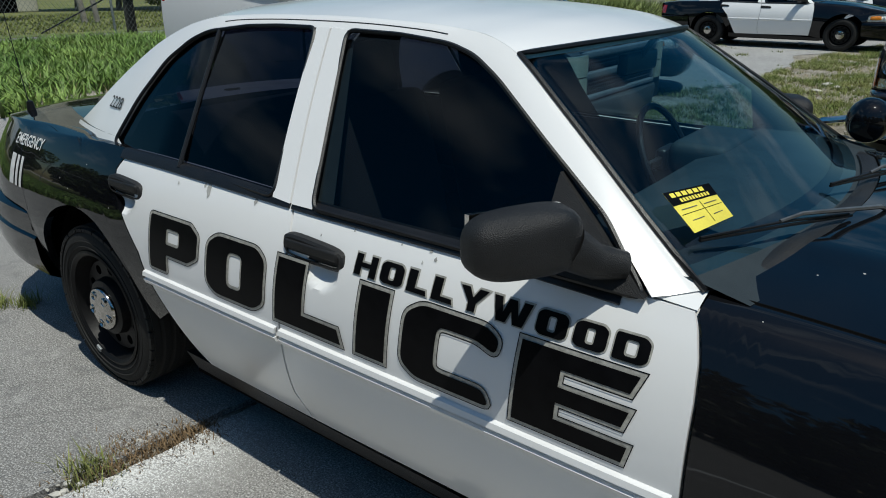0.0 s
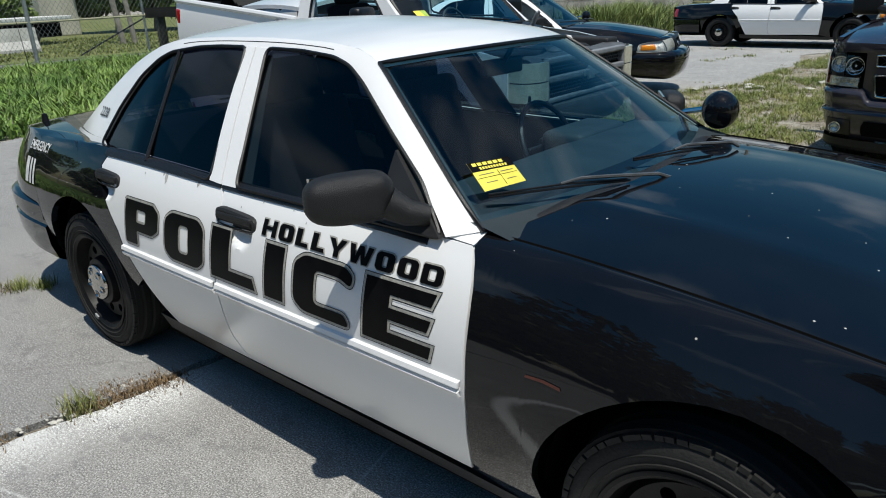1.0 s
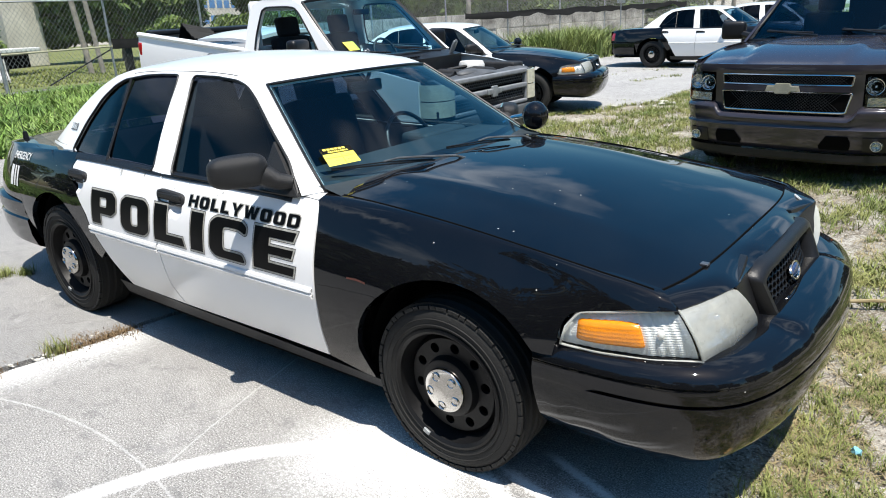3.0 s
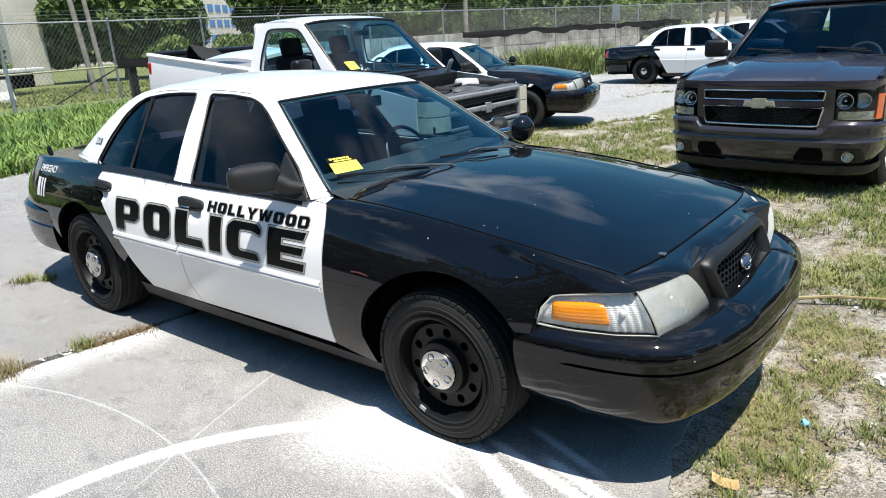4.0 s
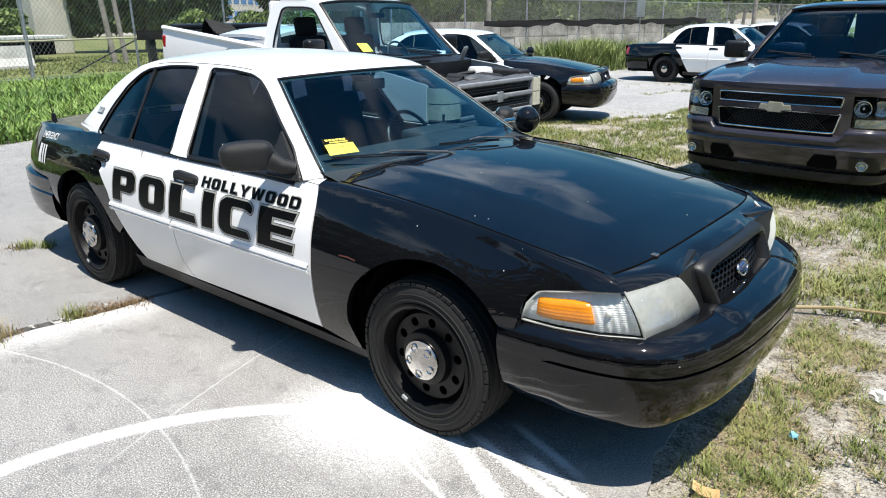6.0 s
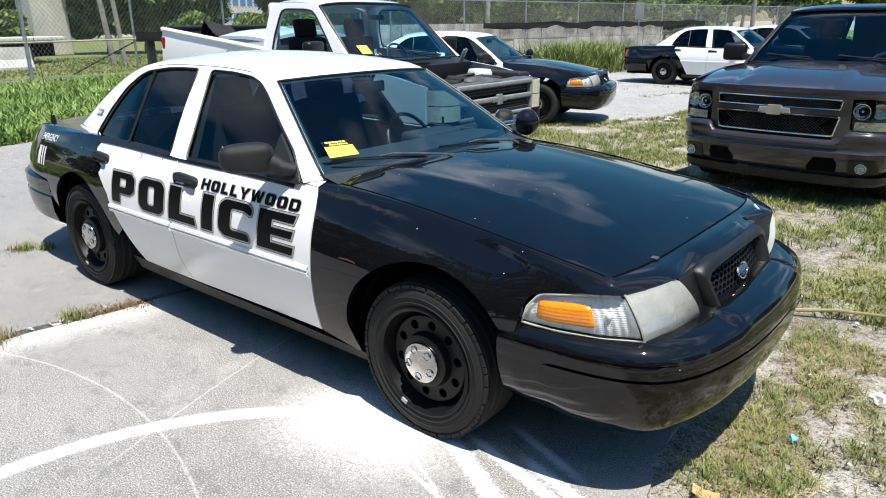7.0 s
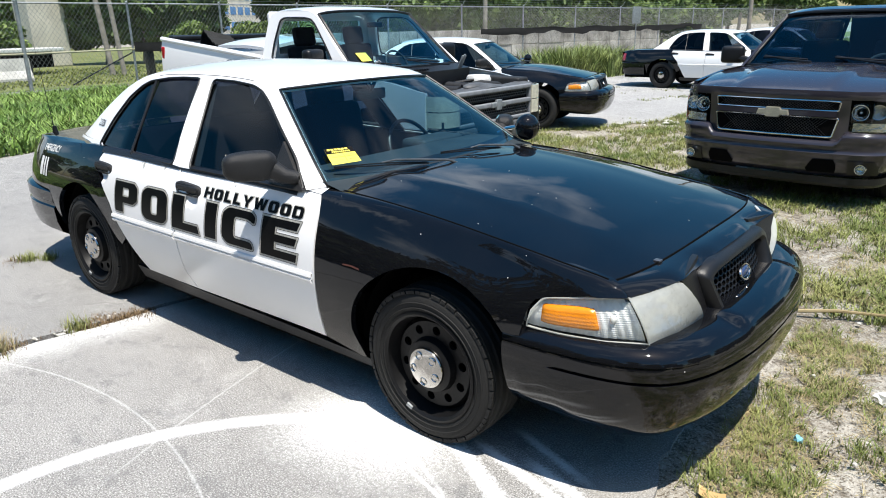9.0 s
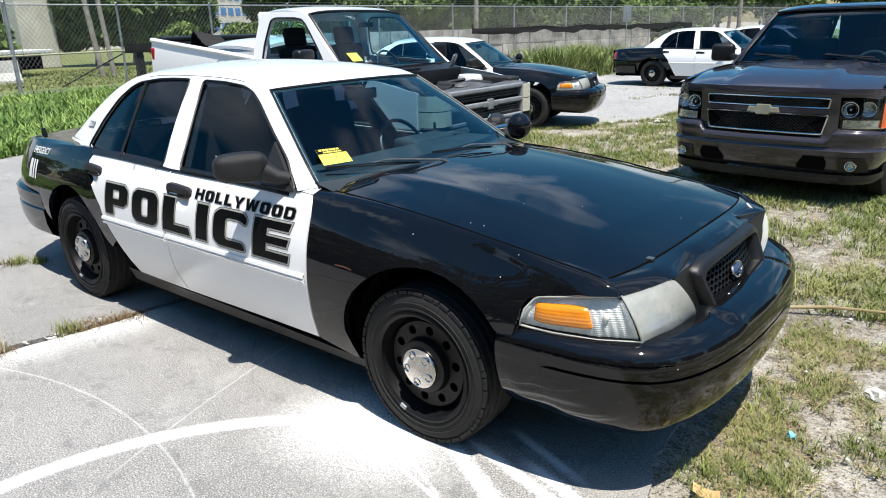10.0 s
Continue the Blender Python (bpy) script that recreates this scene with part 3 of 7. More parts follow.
def sedan(name, m, label, group, detail=True):
    car = thing(name, m, label, "car", group)
    doors = {}
    for sg in (-1, 1):
        fd = side_panel("front_door", up([MIDGAP[0], FRONTGAP[0]]), up([(-1.758, 0.995), (-1.2, 0.985), (-0.735, 0.982), (-0.645, 0.978)]), up(MIDGAP), up(FRONTGAP), 90 if detail else 30, 64 if detail else 24, sg, M_WHITE, car, "white front door with chipped paint", scoop=(-1.59, 0.847) if detail else None)
        rd = side_panel("rear_door", up([(-2.27, 0.29), (-1.733, 0.288)]), up([(-2.62, 1.01), (-2.2, 1.007), (-1.766, 0.995)]), up(REARGAP), up([(a - 0.008, b) for a, b in MIDGAP]), 80 if detail else 26, 64 if detail else 24, sg, M_WHITE, car, "white rear door with chipped paint", scoop=(-2.575, 0.862) if detail else None)
        doors[sg] = fd, rd
        # wings
        fa = arch(0.036, 0.332, 0.452, 205, 38, 18)
        fen_b = [(-0.632, 0.298), (-0.42, 0.25), (-0.385, 0.255)] + fa[3:] + [(0.455, 0.612)]
        fen_r = up([(0.455, 0.612), (0.462, 0.65), (0.474, 0.71), (0.490, 0.748), (0.53, 0.764), (0.62, 0.780), (0.72, 0.796), (0.812, 0.804)]) + [(0.785, 1.16), (0.735, 1.25)]
        fen_t = [(-0.622, 1.0), (-0.622, 1.12), (-0.622, 1.25), (-0.2, 1.25), (0.4, 1.25), (0.735, 1.25)]
        side_panel("front_wing", up(fen_b), fen_t, up([(a + 0.008, b) for a, b in FRONTGAP]), fen_r, 44, 24, sg, M_BLACK, car)
        ra = arch(-2.925, 0.335, 0.435, -5, 185, 18)
        q_b = [(-2.385, 0.49), (-2.495, 0.42)] + ra[2:-1] + [(-3.37, 0.45), (-3.40, 0.655), (-3.8, 0.665), (-4.24, 0.67)]
        q_t = [(-2.628, 1.0), (-2.95, 1.03), (-3.12, 1.25), (-3.5, 1.25), (-4.24, 1.25)]
        side_panel("rear_wing", up(q_b), q_t, up([(a - 0.008, b) for a, b in REARGAP[2:]]), up([(-4.24, 0.67), (-4.25, 0.8)]) + [(-4.25, 1.0), (-4.24, 1.25)], 44, 24, sg, M_BLACK, car)
        side_panel("sill", up([(-2.42, 0.20), (-0.34, 0.20)]), up([(-2.42, 0.292), (-0.34, 0.252)]), up([(-2.42, 0.20), (-2.42, 0.292)]), up([(-0.34, 0.20), (-0.34, 0.252)]), 20, 3, sg, M_TRIM, car)
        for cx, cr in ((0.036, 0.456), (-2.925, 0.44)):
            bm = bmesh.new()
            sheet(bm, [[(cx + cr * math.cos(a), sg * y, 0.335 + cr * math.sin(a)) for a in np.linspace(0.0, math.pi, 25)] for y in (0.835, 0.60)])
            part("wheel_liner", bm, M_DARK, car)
        # cabin side band and pillar
        band_in, band_out = even(rounded(WIN_F + WIN_R, 0.3, 3), 48), even(rounded(EDGE, 0.3, 3), 48)
        bm = bmesh.new()
        rows = []
        for k in range(5):
            t = k / 4
            rows.append([cabin(*(p * (1 - t) + q * t), sg, -0.012 * t * t - lean_in(q[0]) * t) for p, q in zip(band_in, band_out)])
        sheet(bm, rows, (0, -sg * 0.015, 0))
        part("roof_rail", bm, M_WHITE, car)
        bm = bmesh.new()
        tube(bm, [cabin(*(p * 0.42 + q * 0.58), sg, -0.0035) for p, q in zip(band_in[16:34], band_out[16:34])], 0.0018, 5)
        part("door_gap", bm, M_TRIM, car)
        for pts, dr in (([(-1.675, 0.985), (-1.757, 0.985), (-1.866, 1.432), (-1.80, 1.428)], fd), ([(-1.765, 0.985), (-1.84, 0.99), (-1.93, 1.431), (-1.874, 1.432)], rd)):
            a, b, c, d = pts
            bm = bmesh.new()
            sheet(bm, [[cabin(*p, sg, 0.004) for p in r] for r in coons([a, b], [d, c], [a, d], [b, c], 4, 10)], (0, -sg * 0.008, 0))
            part("window_pillar", bm, M_WHITE, dr)
        # C-pillar foot
        bm = bmesh.new()
        sheet(bm, [[cabin(*p, sg) for p in r] for r in coons([(-2.66, 0.990), (-3.30, 1.000)], [WIN_R[-1], EDGE[-1]], [(-2.66, 0.990), WIN_R[-1]], [(-3.30, 1.000), EDGE[-1]], 8, 3)])
        part("pillar_foot", bm, M_WHITE, car)
        # A-pillar foot and dark inner trim
        bm = bmesh.new()
        lowr = [flank(x, 1.0, sg) for x in np.linspace(-0.735, -0.640, 8)]
        uppr = [tuple(np.array(cabin(-0.735, 0.997, sg)) * (1 - t) + np.array((-0.640, sg * 0.777, 1.001)) * t) for t in np.linspace(0, 1, 8)]
        sheet(bm, [[tuple(np.array(a) * (1 - t) + np.array(b) * t) for a, b in zip(lowr, uppr)] for t in (0, 0.5, 1)])
        part("pillar_foot", bm, M_WHITE, fd)
        bm = bmesh.new()
        sheet(bm, [[cabin(*(p * (1 - t) + q * t), sg, -0.032 - 0.014 * max(0, t) - lean_in(q[0]) * max(0, t)) for p, q in zip(band_in, band_out)] for t in (-0.1, 0.25, 0.5, 0.75, 0.93)])
        sheet(bm, [[cabin(x, z, sg, -0.034) for x in (x0, x1)] for x0, x1, z in ((-1.63, -1.85, 0.98), (-1.79, -1.96, 1.40))])
        sheet(bm, [[flank(x, s, sg, -0.05) for x in np.linspace(-0.75, -2.75, 9)] for s in (0.5, 0.8, 0.985)])
        part("inner_trim", bm, M_DASH, car)
        # glass
        inner = lambda p, o=-0.010: cabin(p[0], p[1], sg, o)
        pane("front_window", [[inner(p) for p in r] for r in coons([(-0.735, 0.985), (-1.675, 0.985)], rounded(WIN_F, .3, 3)[1:-1] + [WIN_F[-1]], [(-0.735, 0.985), WIN_F[1]], [(-1.675, 0.985), WIN_F[-1]], 16, 10)], M_LIGHT, fd, "tinted window pane with a dark interior behind")
        qb0, qb1 = (-2.300, 1.0), (-2.375, 1.409)
        pane("rear_window", [[inner(p) for p in r] for r in coons([(-1.84, 0.99), qb0], [WIN_R[0], WIN_R[1], WIN_R[2], qb1], [(-1.84, 0.99), WIN_R[0]], [qb0, qb1], 10, 8)], M_TINT, rd, "dark tinted window pane")
        pane("quarter_window", [[inner(p) for p in r] for r in coons([(-2.325, 1.002), (-2.78, 1.015)], [(-2.397, 1.407)] + WIN_R[3:], [(-2.325, 1.002), (-2.397, 1.407)], [(-2.78, 1.015), WIN_R[-1]], 12, 8)], M_TINT, rd, "dark tinted quarter pane")
        for loop, dr in (([(-0.735, 0.985)] + WIN_F[1:] + [(-1.675, 0.985)], fd), ([(-1.84, 0.99)] + WIN_R + [(-2.775, 1.008)], rd)):
            bm = bmesh.new()
            tube(bm, [cabin(p[0], p[1], sg, 0.002) for p in rounded(loop, 0.4, 4, True, 0.03)], 0.0065, 6, True)
            part("window_seal", bm, M_TRIM, dr)
        bm = bmesh.new()
        tube(bm, [cabin(-2.312, 1.0, sg, 0.0), cabin(-2.387, 1.408, sg, 0.0)], 0.008, 8)
        part("window_bar", bm, M_TRIM, rd)
        for a, b, dr in ((-0.785, -1.758, fd), (-1.768, -2.66, rd)):
            bm = bmesh.new()
            st = np.linspace(a, b, 14)
            sheet(bm, [[flank(x, s, sg, o) for x in st] for s, o in ((0.968, 0.002), (0.972, 0.008), (0.995, 0.008), (1.0, -0.004))], (0, -sg * 0.006, 0))
            part("belt_trim", bm, M_TRIM, dr)
        # rubbing strips
        for a, b, dr in ((-0.606, -1.736, fd), (-1.753, -2.44, rd)):
            bm = bmesh.new()
            st = np.linspace(a, b, 18)
            sheet(bm, [[flank(x, z / BELT(x), sg, o) for x in st] for z, o in ((0.596, 0.0), (0.600, 0.011), (0.614, 0.015), (0.6165, 0.004), (0.6255, 0.004), (0.628, 0.015), (0.642, 0.011), (0.646, 0.0))], (0, -sg * 0.008, 0))
            part("rubbing_strip", bm, M_WHITE, dr, "cream-white double-ribbed rubbing strip")
        handle(fd, -1.632, 0.886, sg, 1.2)
        handle(rd, -2.578, 0.899, sg, 1.06)
        # door mirror with its triangular base
        turn = pose(-0.945, -0.985, 1.098, 0, 0, -30) if sg < 0 else pose(-0.90, 0.975, 1.062, 0, 0, 30)
        bm = bmesh.new()
        bmesh.ops.create_uvsphere(bm, u_segments=32, v_segments=20, radius=1)
        for v in bm.verts:
            q = [math.copysign(abs(k) ** 0.62, k) if abs(k) > 1e-6 else 0.0 for k in v.co]
            q[0] = q[0] * (0.070 if q[0] > 0 else 0.035)
            taper = 1 - 0.10 * (0.5 + 0.5 * q[1] * sg)
            v.co = turn @ Vector((q[0], q[1] * 0.122, q[2] * 0.072 * taper))
        mir = part("mirror_housing", bm, M_GRAIN, fd, "black plastic door mirror housing")
        bm = bmesh.new()
        pts = [(-0.99, 1.175), (-0.985, 0.995), (-0.86, 0.988), (-0.735, 0.988)]
        lo = [bm.verts.new(cabin(p[0], p[1], sg, -0.012)) for p in pts]
        hi = [bm.verts.new(cabin(p[0], p[1], sg, 0.014)) for p in pts]
        bm.faces.new(hi)
        bm.faces.new(lo[::-1])
        for k in range(4):
            bm.faces.new((lo[k - 1], lo[k], hi[k], hi[k - 1]))
        tube(bm, [(-0.79, sg * 0.835, 1.035), (-0.835, sg * 0.875, 1.045), (-0.875, sg * 0.91, 1.075)], 0.028, 12, False, 0.046)
        part("mirror_foot", bm, M_GRAIN, mir)
        bm = bmesh.new()
        sheet(bm, [[turn @ Vector((-0.037, s * 0.10, t * 0.055)) for s in np.linspace(-1, 1, 5)] for t in np.linspace(-1, 1, 5)], (0.01, 0, 0))
        part("mirror_glass", bm, M_CHROME, mir)
        # lamps: corner lens with amber reflector, hazed main lens
        def lamp_pt(u, v, o=0.0):
            if u <= 0.6:
                a, b, w = LAMP_TOP[0], LAMP_LOW[0], u / 0.6
            else:
                a, b, w = LAMP_TOP[1], LAMP_LOW[1], (u - 0.6) / 0.4
            top, bot = even(a, 24), even(b, 24)
            if u < 0.10:
                v = v * (1 - 0.30 * (1 - u / 0.10) ** 2) + 0.04 * (1 - u / 0.10) ** 2
            i = w * 24
            k = min(int(i), 23)
            f = i - k
            p = (top[k] * (1 - f) + top[k + 1] * f) * v + (bot[k] * (1 - f) + bot[k + 1] * f) * (1 - v)
            bulge = 0.022 * math.sin(math.pi * v) ** 0.7 + o
            return (p[0] + bulge * (0.35 + 0.65 * u), sg * (p[1] + bulge * (0.9 - 0.7 * u)), p[2])
        lamp = new("head_lamp")
        lamp.parent = car
        tagged(lamp, "clear corner lens beside a hazed main lens")
        for nm, u0, u1, mt, lb in (("corner_lens", 0.0, 0.605, M_CLEAR, "clear ribbed corner lens"), ("main_lens", 0.606, 1.0, M_HAZE, "clouded yellowish main lens")):
            bm = bmesh.new()
            sheet(bm, [[lamp_pt(u, v) for u in np.linspace(u0, u1, 18)] for v in np.linspace(0, 1, 10)], (-0.02, -sg * 0.02, 0))
            ob = part(nm, bm, mt, lamp, lb)
            ob.visible_shadow = mt is not M_CLEAR
        bm = bmesh.new()
        steps = 20
        sheet(bm, [[lamp_pt(u, (k + e) / steps, -0.022 - 0.0045 * e - 0.0016 * math.sin(u * 150)) for u in np.linspace(0, 0.60, 70)] for k in range(steps) for e in (0.0, 0.92)])
        ball(bm, lamp_pt(0.47, 0.52, -0.022), 0.012, 0.012, 0.016, 12)
        part("reflector", bm, M_REFL, lamp)
        bm = bmesh.new()
        sheet(bm, [[lamp_pt(u, v, -0.030 - 0.055 * math.sin(math.pi * min(1, max(0, (u - 0.62) / 0.36))) ** 0.6 * math.sin(math.pi * v) ** 0.6) for u in np.linspace(0.615, 0.99, 24)] for v in np.linspace(0.02, 0.98, 14)])
        ball(bm, lamp_pt(0.80, 0.5, -0.055), 0.022, 0.022, 0.022, 12)
        part("main_reflector", bm, M_CUP, lamp, "mirrored bowl behind the clouded lens")
        bm = bmesh.new()
        sheet(bm, [[lamp_pt(u, 0.20 + (0.62 - 0.06 * max(0, (u - 0.08) / 0.3)) * v, -0.004 - 0.02 * (abs(u - 0.23) / 0.165) ** 8 - 0.02 * abs(2 * v - 1) ** 8 + 0.0006 * math.cos(v * 40)) for u in np.linspace(0.075, 0.385, 24)] for v in np.linspace(0, 1, 30)], (-0.012, -sg * 0.012, 0))
        part("amber_reflector", bm, M_AMBER, lamp, "amber turn signal reflector")
        bm = bmesh.new()
        lp = [lamp_pt(u, v, 0.001) for u, v in [(k / 20 * 0.60, 1) for k in range(21)] + [(0.60, 1 - k / 6) for k in range(1, 7)] + [((20 - k) / 20 * 0.60, 0) for k in range(1, 21)] + [(0, k / 6) for k in range(1, 6)]]
        tube(bm, lp, 0.0042, 6, True)
        part("lens_rim", bm, M_HAZE, lamp, "pale rim round the corner lens")
        # rear lamp
        bm = bmesh.new()
        sheet(bm, [[flank(x, z / BELT(x), sg, 0.006) for x in np.linspace(-4.08, -4.25, 8)] for z in np.linspace(0.70, 0.885, 6)], (0.0, -sg * 0.01, 0))
        part("rear_lamp", bm, M_RED, car, "red rear lamp")
        for x, y in ((0.0, 0.775), (-2.913, 0.79)):
            wheel(car, x, sg * y, sg, fine=detail)
    # roof, glass front and back
    edge = [Vector(cabin(p[0], p[1], -1, -0.012 - lean_in(p[0]))) for p in even(rounded(EDGE, 0.25, 3), 96)]
    i0 = min(range(97), key=lambda i: abs(edge[i].x + 1.225))
    i1 = min(range(97), key=lambda i: abs(edge[i].x + 2.62))

    def across(ps, lead0, lead1, crown0, crown1, mid=0.0):
        rows = []
        n = len(ps)
        for i, p in enumerate(ps):
            f = i / (n - 1)
            lead = lead0 + (lead1 - lead0) * f
            crown = crown0 + (crown1 - crown0) * f + mid * math.sin(math.pi * f)
            rows.append([(p.x + lead * (1 - v * v), -p.y * v, p.z + crown * (1 - abs(v) ** 2.2)) for v in np.linspace(-1, 1, 33)])
        return rows

    rows = across(edge[i0:i1 + 1], 0.13, -0.13, 0.022, 0.03, 0.022)
    bm = bmesh.new()
    sheet(bm, rows, (0, 0, -0.015))
    part("roof", bm, M_WHITE, car, "white roof with scuffs and chips")
    base = [(-0.51 - 0.135 * v * v, 0.80 * v, 1.008 - 0.004 * v * v) for v in np.linspace(-1, 1, 33)]
    g = across(edge[0:i0 + 1:3] + ([edge[i0]] if i0 % 3 else []), 0.14, 0.13, 0.004, 0.022, 0.006)
    pane("windscreen", g, M_WIND, car, "clear windscreen with smears of dust")
    # dark sheet just inside the lowest strip of the windscreen
    bm = bmesh.new()
    sheet(bm, [[(q[0] - 0.012, q[1] * 0.985, q[2] - 0.008) for q in r] for r in across(edge[0:4], 0.14, 0.138, 0.004, 0.006, 0.001)])
    part("windscreen_border", bm, M_TRIM, car, "dark border along the glass foot")
    bm = bmesh.new()
    loop = [g[0][k] for k in range(33)] + [r[-1] for r in g[1:]] + g[-1][-2::-1] + [r[0] for r in g[-2:0:-1]]
    tube(bm, [(p[0] + 0.004, p[1], p[2] + 0.002) for p in loop], 0.007, 6, True)
    part("windscreen_seal", bm, M_TRIM, car)
    pane("rear_screen", across(edge[i1::3], -0.13, -0.10, 0.03, 0.02), M_TINT, car, "dark tinted rear screen")
    # bonnet
    bm = bmesh.new()
    rows = []
    for t in np.linspace(0, 1, 40):
        r = []
        for v in np.linspace(-1, 1, 41):
            x0, x1 = -0.47 - 0.145 * v * v, 0.803 - 0.072 * abs(v) ** 4
            x = x0 + (x1 - x0) * t
            xe = -0.615 + (0.731 + 0.615) * t
            y = v * (INY(xe) - 0.009)
            crease = 0.006 * math.exp(-((abs(v) - 0.62) / 0.07) ** 2)
            z = INZ(xe) + (0.048 - 0.034 * t * t) * (1 - abs(v) ** 2.4) + crease * (1 - t) - 0.014 * max(0, t - 0.85) / 0.15 * 0.6
            r.append((x, y, z))
        rows.append(r)
    hood_front, hood_back = rows[-1], rows[0]
    sheet(bm, rows, (0, 0, -0.025))
    part("bonnet", bm, M_BLACK, car, "glossy black bonnet with paint chips")
    # rubber strip between bonnet and glass
    bm = bmesh.new()
    sheet(bm, [[(p[0] - 0.004 - 0.042 * t, p[1] * (1 - 0.012 * t), p[2] - 0.008 + 0.007 * math.sin(math.pi * (0.15 + 0.75 * t))) for p in hood_back] for t in np.linspace(0, 1, 6)], (0, 0, -0.012))
    part("cowl_seal", bm, M_GRAIN, car, "matt black rubber cowl strip")
    # dark gaps round the bonnet
    for sg in (-1, 1):
        bm = bmesh.new()
        tube(bm, [(x, sg * (INY(x) - 0.005), INZ(x) + 0.0005) for x in np.linspace(-0.58, 0.73, 24)], 0.0032, 5)
        part("panel_gap", bm, M_DARK, car)
    bm = bmesh.new()
    tube(bm, [(p[0] + 0.003, p[1], p[2] - 0.0005) for p in hood_front], 0.0032, 5)
    part("panel_gap", bm, M_DARK, car)
    # cowl and header panel
    bm = bmesh.new()
    sheet(bm, [[(p[0] - 0.03 + 0.06 * t, p[1] * 0.985, p[2] - 0.022 - 0.012 * math.sin(math.pi * t)) for p in base] for t in np.linspace(-0.3, 1.5, 6)])
    part("cowl", bm, M_TRIM, car)
    low = [(0.912, 0.0, 0.834), (0.908, 0.2, 0.830), (0.897, 0.34, 0.816), (0.900, 0.43, 0.822), (0.914, 0.55, 0.828), (0.902, 0.60, 0.827), (0.868, 0.682, 0.819), (0.812, 0.770, 0.805)]
    lowr = even(low, 20)
    ring = [(p[0], -p[1], p[2]) for p in lowr[::-1]] + [tuple(p) for p in lowr[1:]]
    hf = [(p[0] + 0.006, p[1], p[2] - 0.002) for p in hood_front]
    bm = bmesh.new()
    rows = [[tuple(np.array(a) * (1 - t) + np.array(b) * t + np.array((0.5, 0, 1)) * 0.008 * math.sin(math.pi * t)) for a, b in zip(hf, ring)] for t in np.linspace(0, 1, 8)]
    sheet(bm, rows, (-0.01, 0, -0.02))
    part("header_panel", bm, M_BLACK, car)
    for sg in (-1, 1):
        bm = bmesh.new()
        sheet(bm, [[tuple(np.array((0.914 + 0.038 * t, sg * (0.570 - 0.140 * t), 0.826 - 0.180 * t)) * (1 - q) + np.array((0.872 + 0.074 * t, sg * (0.31 - 0.02 * t), 0.845 - 0.225 * t)) * q) for q in np.linspace(0, 1, 5)] for t in np.linspace(0, 1, 7)], (-0.03, 0, 0))
        part("lamp_divider", bm, M_TRIM, car)
    if detail:
        bm = bmesh.new()
        box(bm, 0.776, 0.802, -0.50, -0.474, 0.850, 0.858, 0.002)
        part("hood_stop", bm, M_GUN, car)
        bm = bmesh.new()
        nv = Vector((0.52, 0.26, 0.81)).normalized()
        uv = Vector((-0.42, 0.9, 0)).normalized()
        wv = nv.cross(uv)
        mid = Vector((0.852, 0.528, 0.842)) + nv * 0.006
        sheet(bm, [[mid + uv * a * 0.028 + wv * b * 0.013 for a in (-1, 0, 1)] for b in (-1, 1)], tuple(-nv * 0.006))
        part("tag", bm, M_WLET, car, "small white tag on the bonnet corner")
    # grille
    def gp(a, z, o=0.0):
        y = a * (0.30 + 0.035 * (z - 0.62) / 0.165)
        return (1.000 - 0.39 * (z - 0.60) - 0.28 * y * y + o, y, z)
    gr = new("grille")
    gr.parent = car
    tagged(gr, "black honeycomb grille in a satin black surround")
    outl = rounded([(-1, -1), (1, -1), (1, 1), (-1, 1)], 0.17, 6, True)
    bm = bmesh.new()
    rows = []
    for sc, hz, o in ((1.14, 0.132, -0.05), (1.14, 0.134, 0.014), (1.125, 0.132, 0.034), (1.09, 0.122, 0.047), (1.03, 0.105, 0.045), (0.975, 0.092, 0.026), (0.955, 0.087, -0.010), (0.955, 0.087, -0.045)):
        rows.append([gp(a * sc, 0.704 + b * hz - 0.022 * a * a * max(0, b), o) for a, b in outl])
    sheet(bm, [r + [r[0]] for r in rows])
    part("grille_surround", bm, M_TRIM, gr)
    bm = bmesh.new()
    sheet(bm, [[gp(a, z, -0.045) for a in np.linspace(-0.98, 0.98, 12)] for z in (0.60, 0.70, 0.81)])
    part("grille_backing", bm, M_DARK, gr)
    bm = bmesh.new()
    hx, hz = 0.036, 0.024
    for j in range(-5, 6):
        for i in range(-9, 10):
            cy, cz = i * hx + (hx / 2 if j % 2 else 0), 0.704 + j * hz * 0.86
            for k in range(3):
                a0, a1 = radians(30 + 60 * k), radians(90 + 60 * k)
                p = [(cy + 0.0205 * math.cos(a), cz + 0.0150 * math.sin(a)) for a in (a0, a1)]
                if all(abs(q[0]) < 0.286 + (q[1] - 0.62) * 0.2 and 0.616 < q[1] < 0.792 for q in p):
                    tube(bm, [gp(q[0] / (0.30 + 0.035 * (q[1] - 0.62) / 0.165), q[1], -0.012) for q in p], 0.0042, 5)
    part("grille_mesh", bm, M_TRIM, gr)
    bm = bmesh.new()
    ball(bm, (0.964, 0, 0.708), 0.012, 0.054, 0.026, 20)
    bd = part("badge", bm, M_BADGE, gr, "oval chrome-edged badge")
    bm = bmesh.new()
    tube(bm, [(0.966 - 0.011 * math.sin(a), 0.056 * math.cos(a), 0.708 + 0.028 * math.sin(a)) for a in np.linspace(0, 2 * math.pi, 25)[:-1]], 0.0055, 6, True)
    part("badge_ring", bm, M_CHROME, bd)
    # bumpers
    bm = bmesh.new()
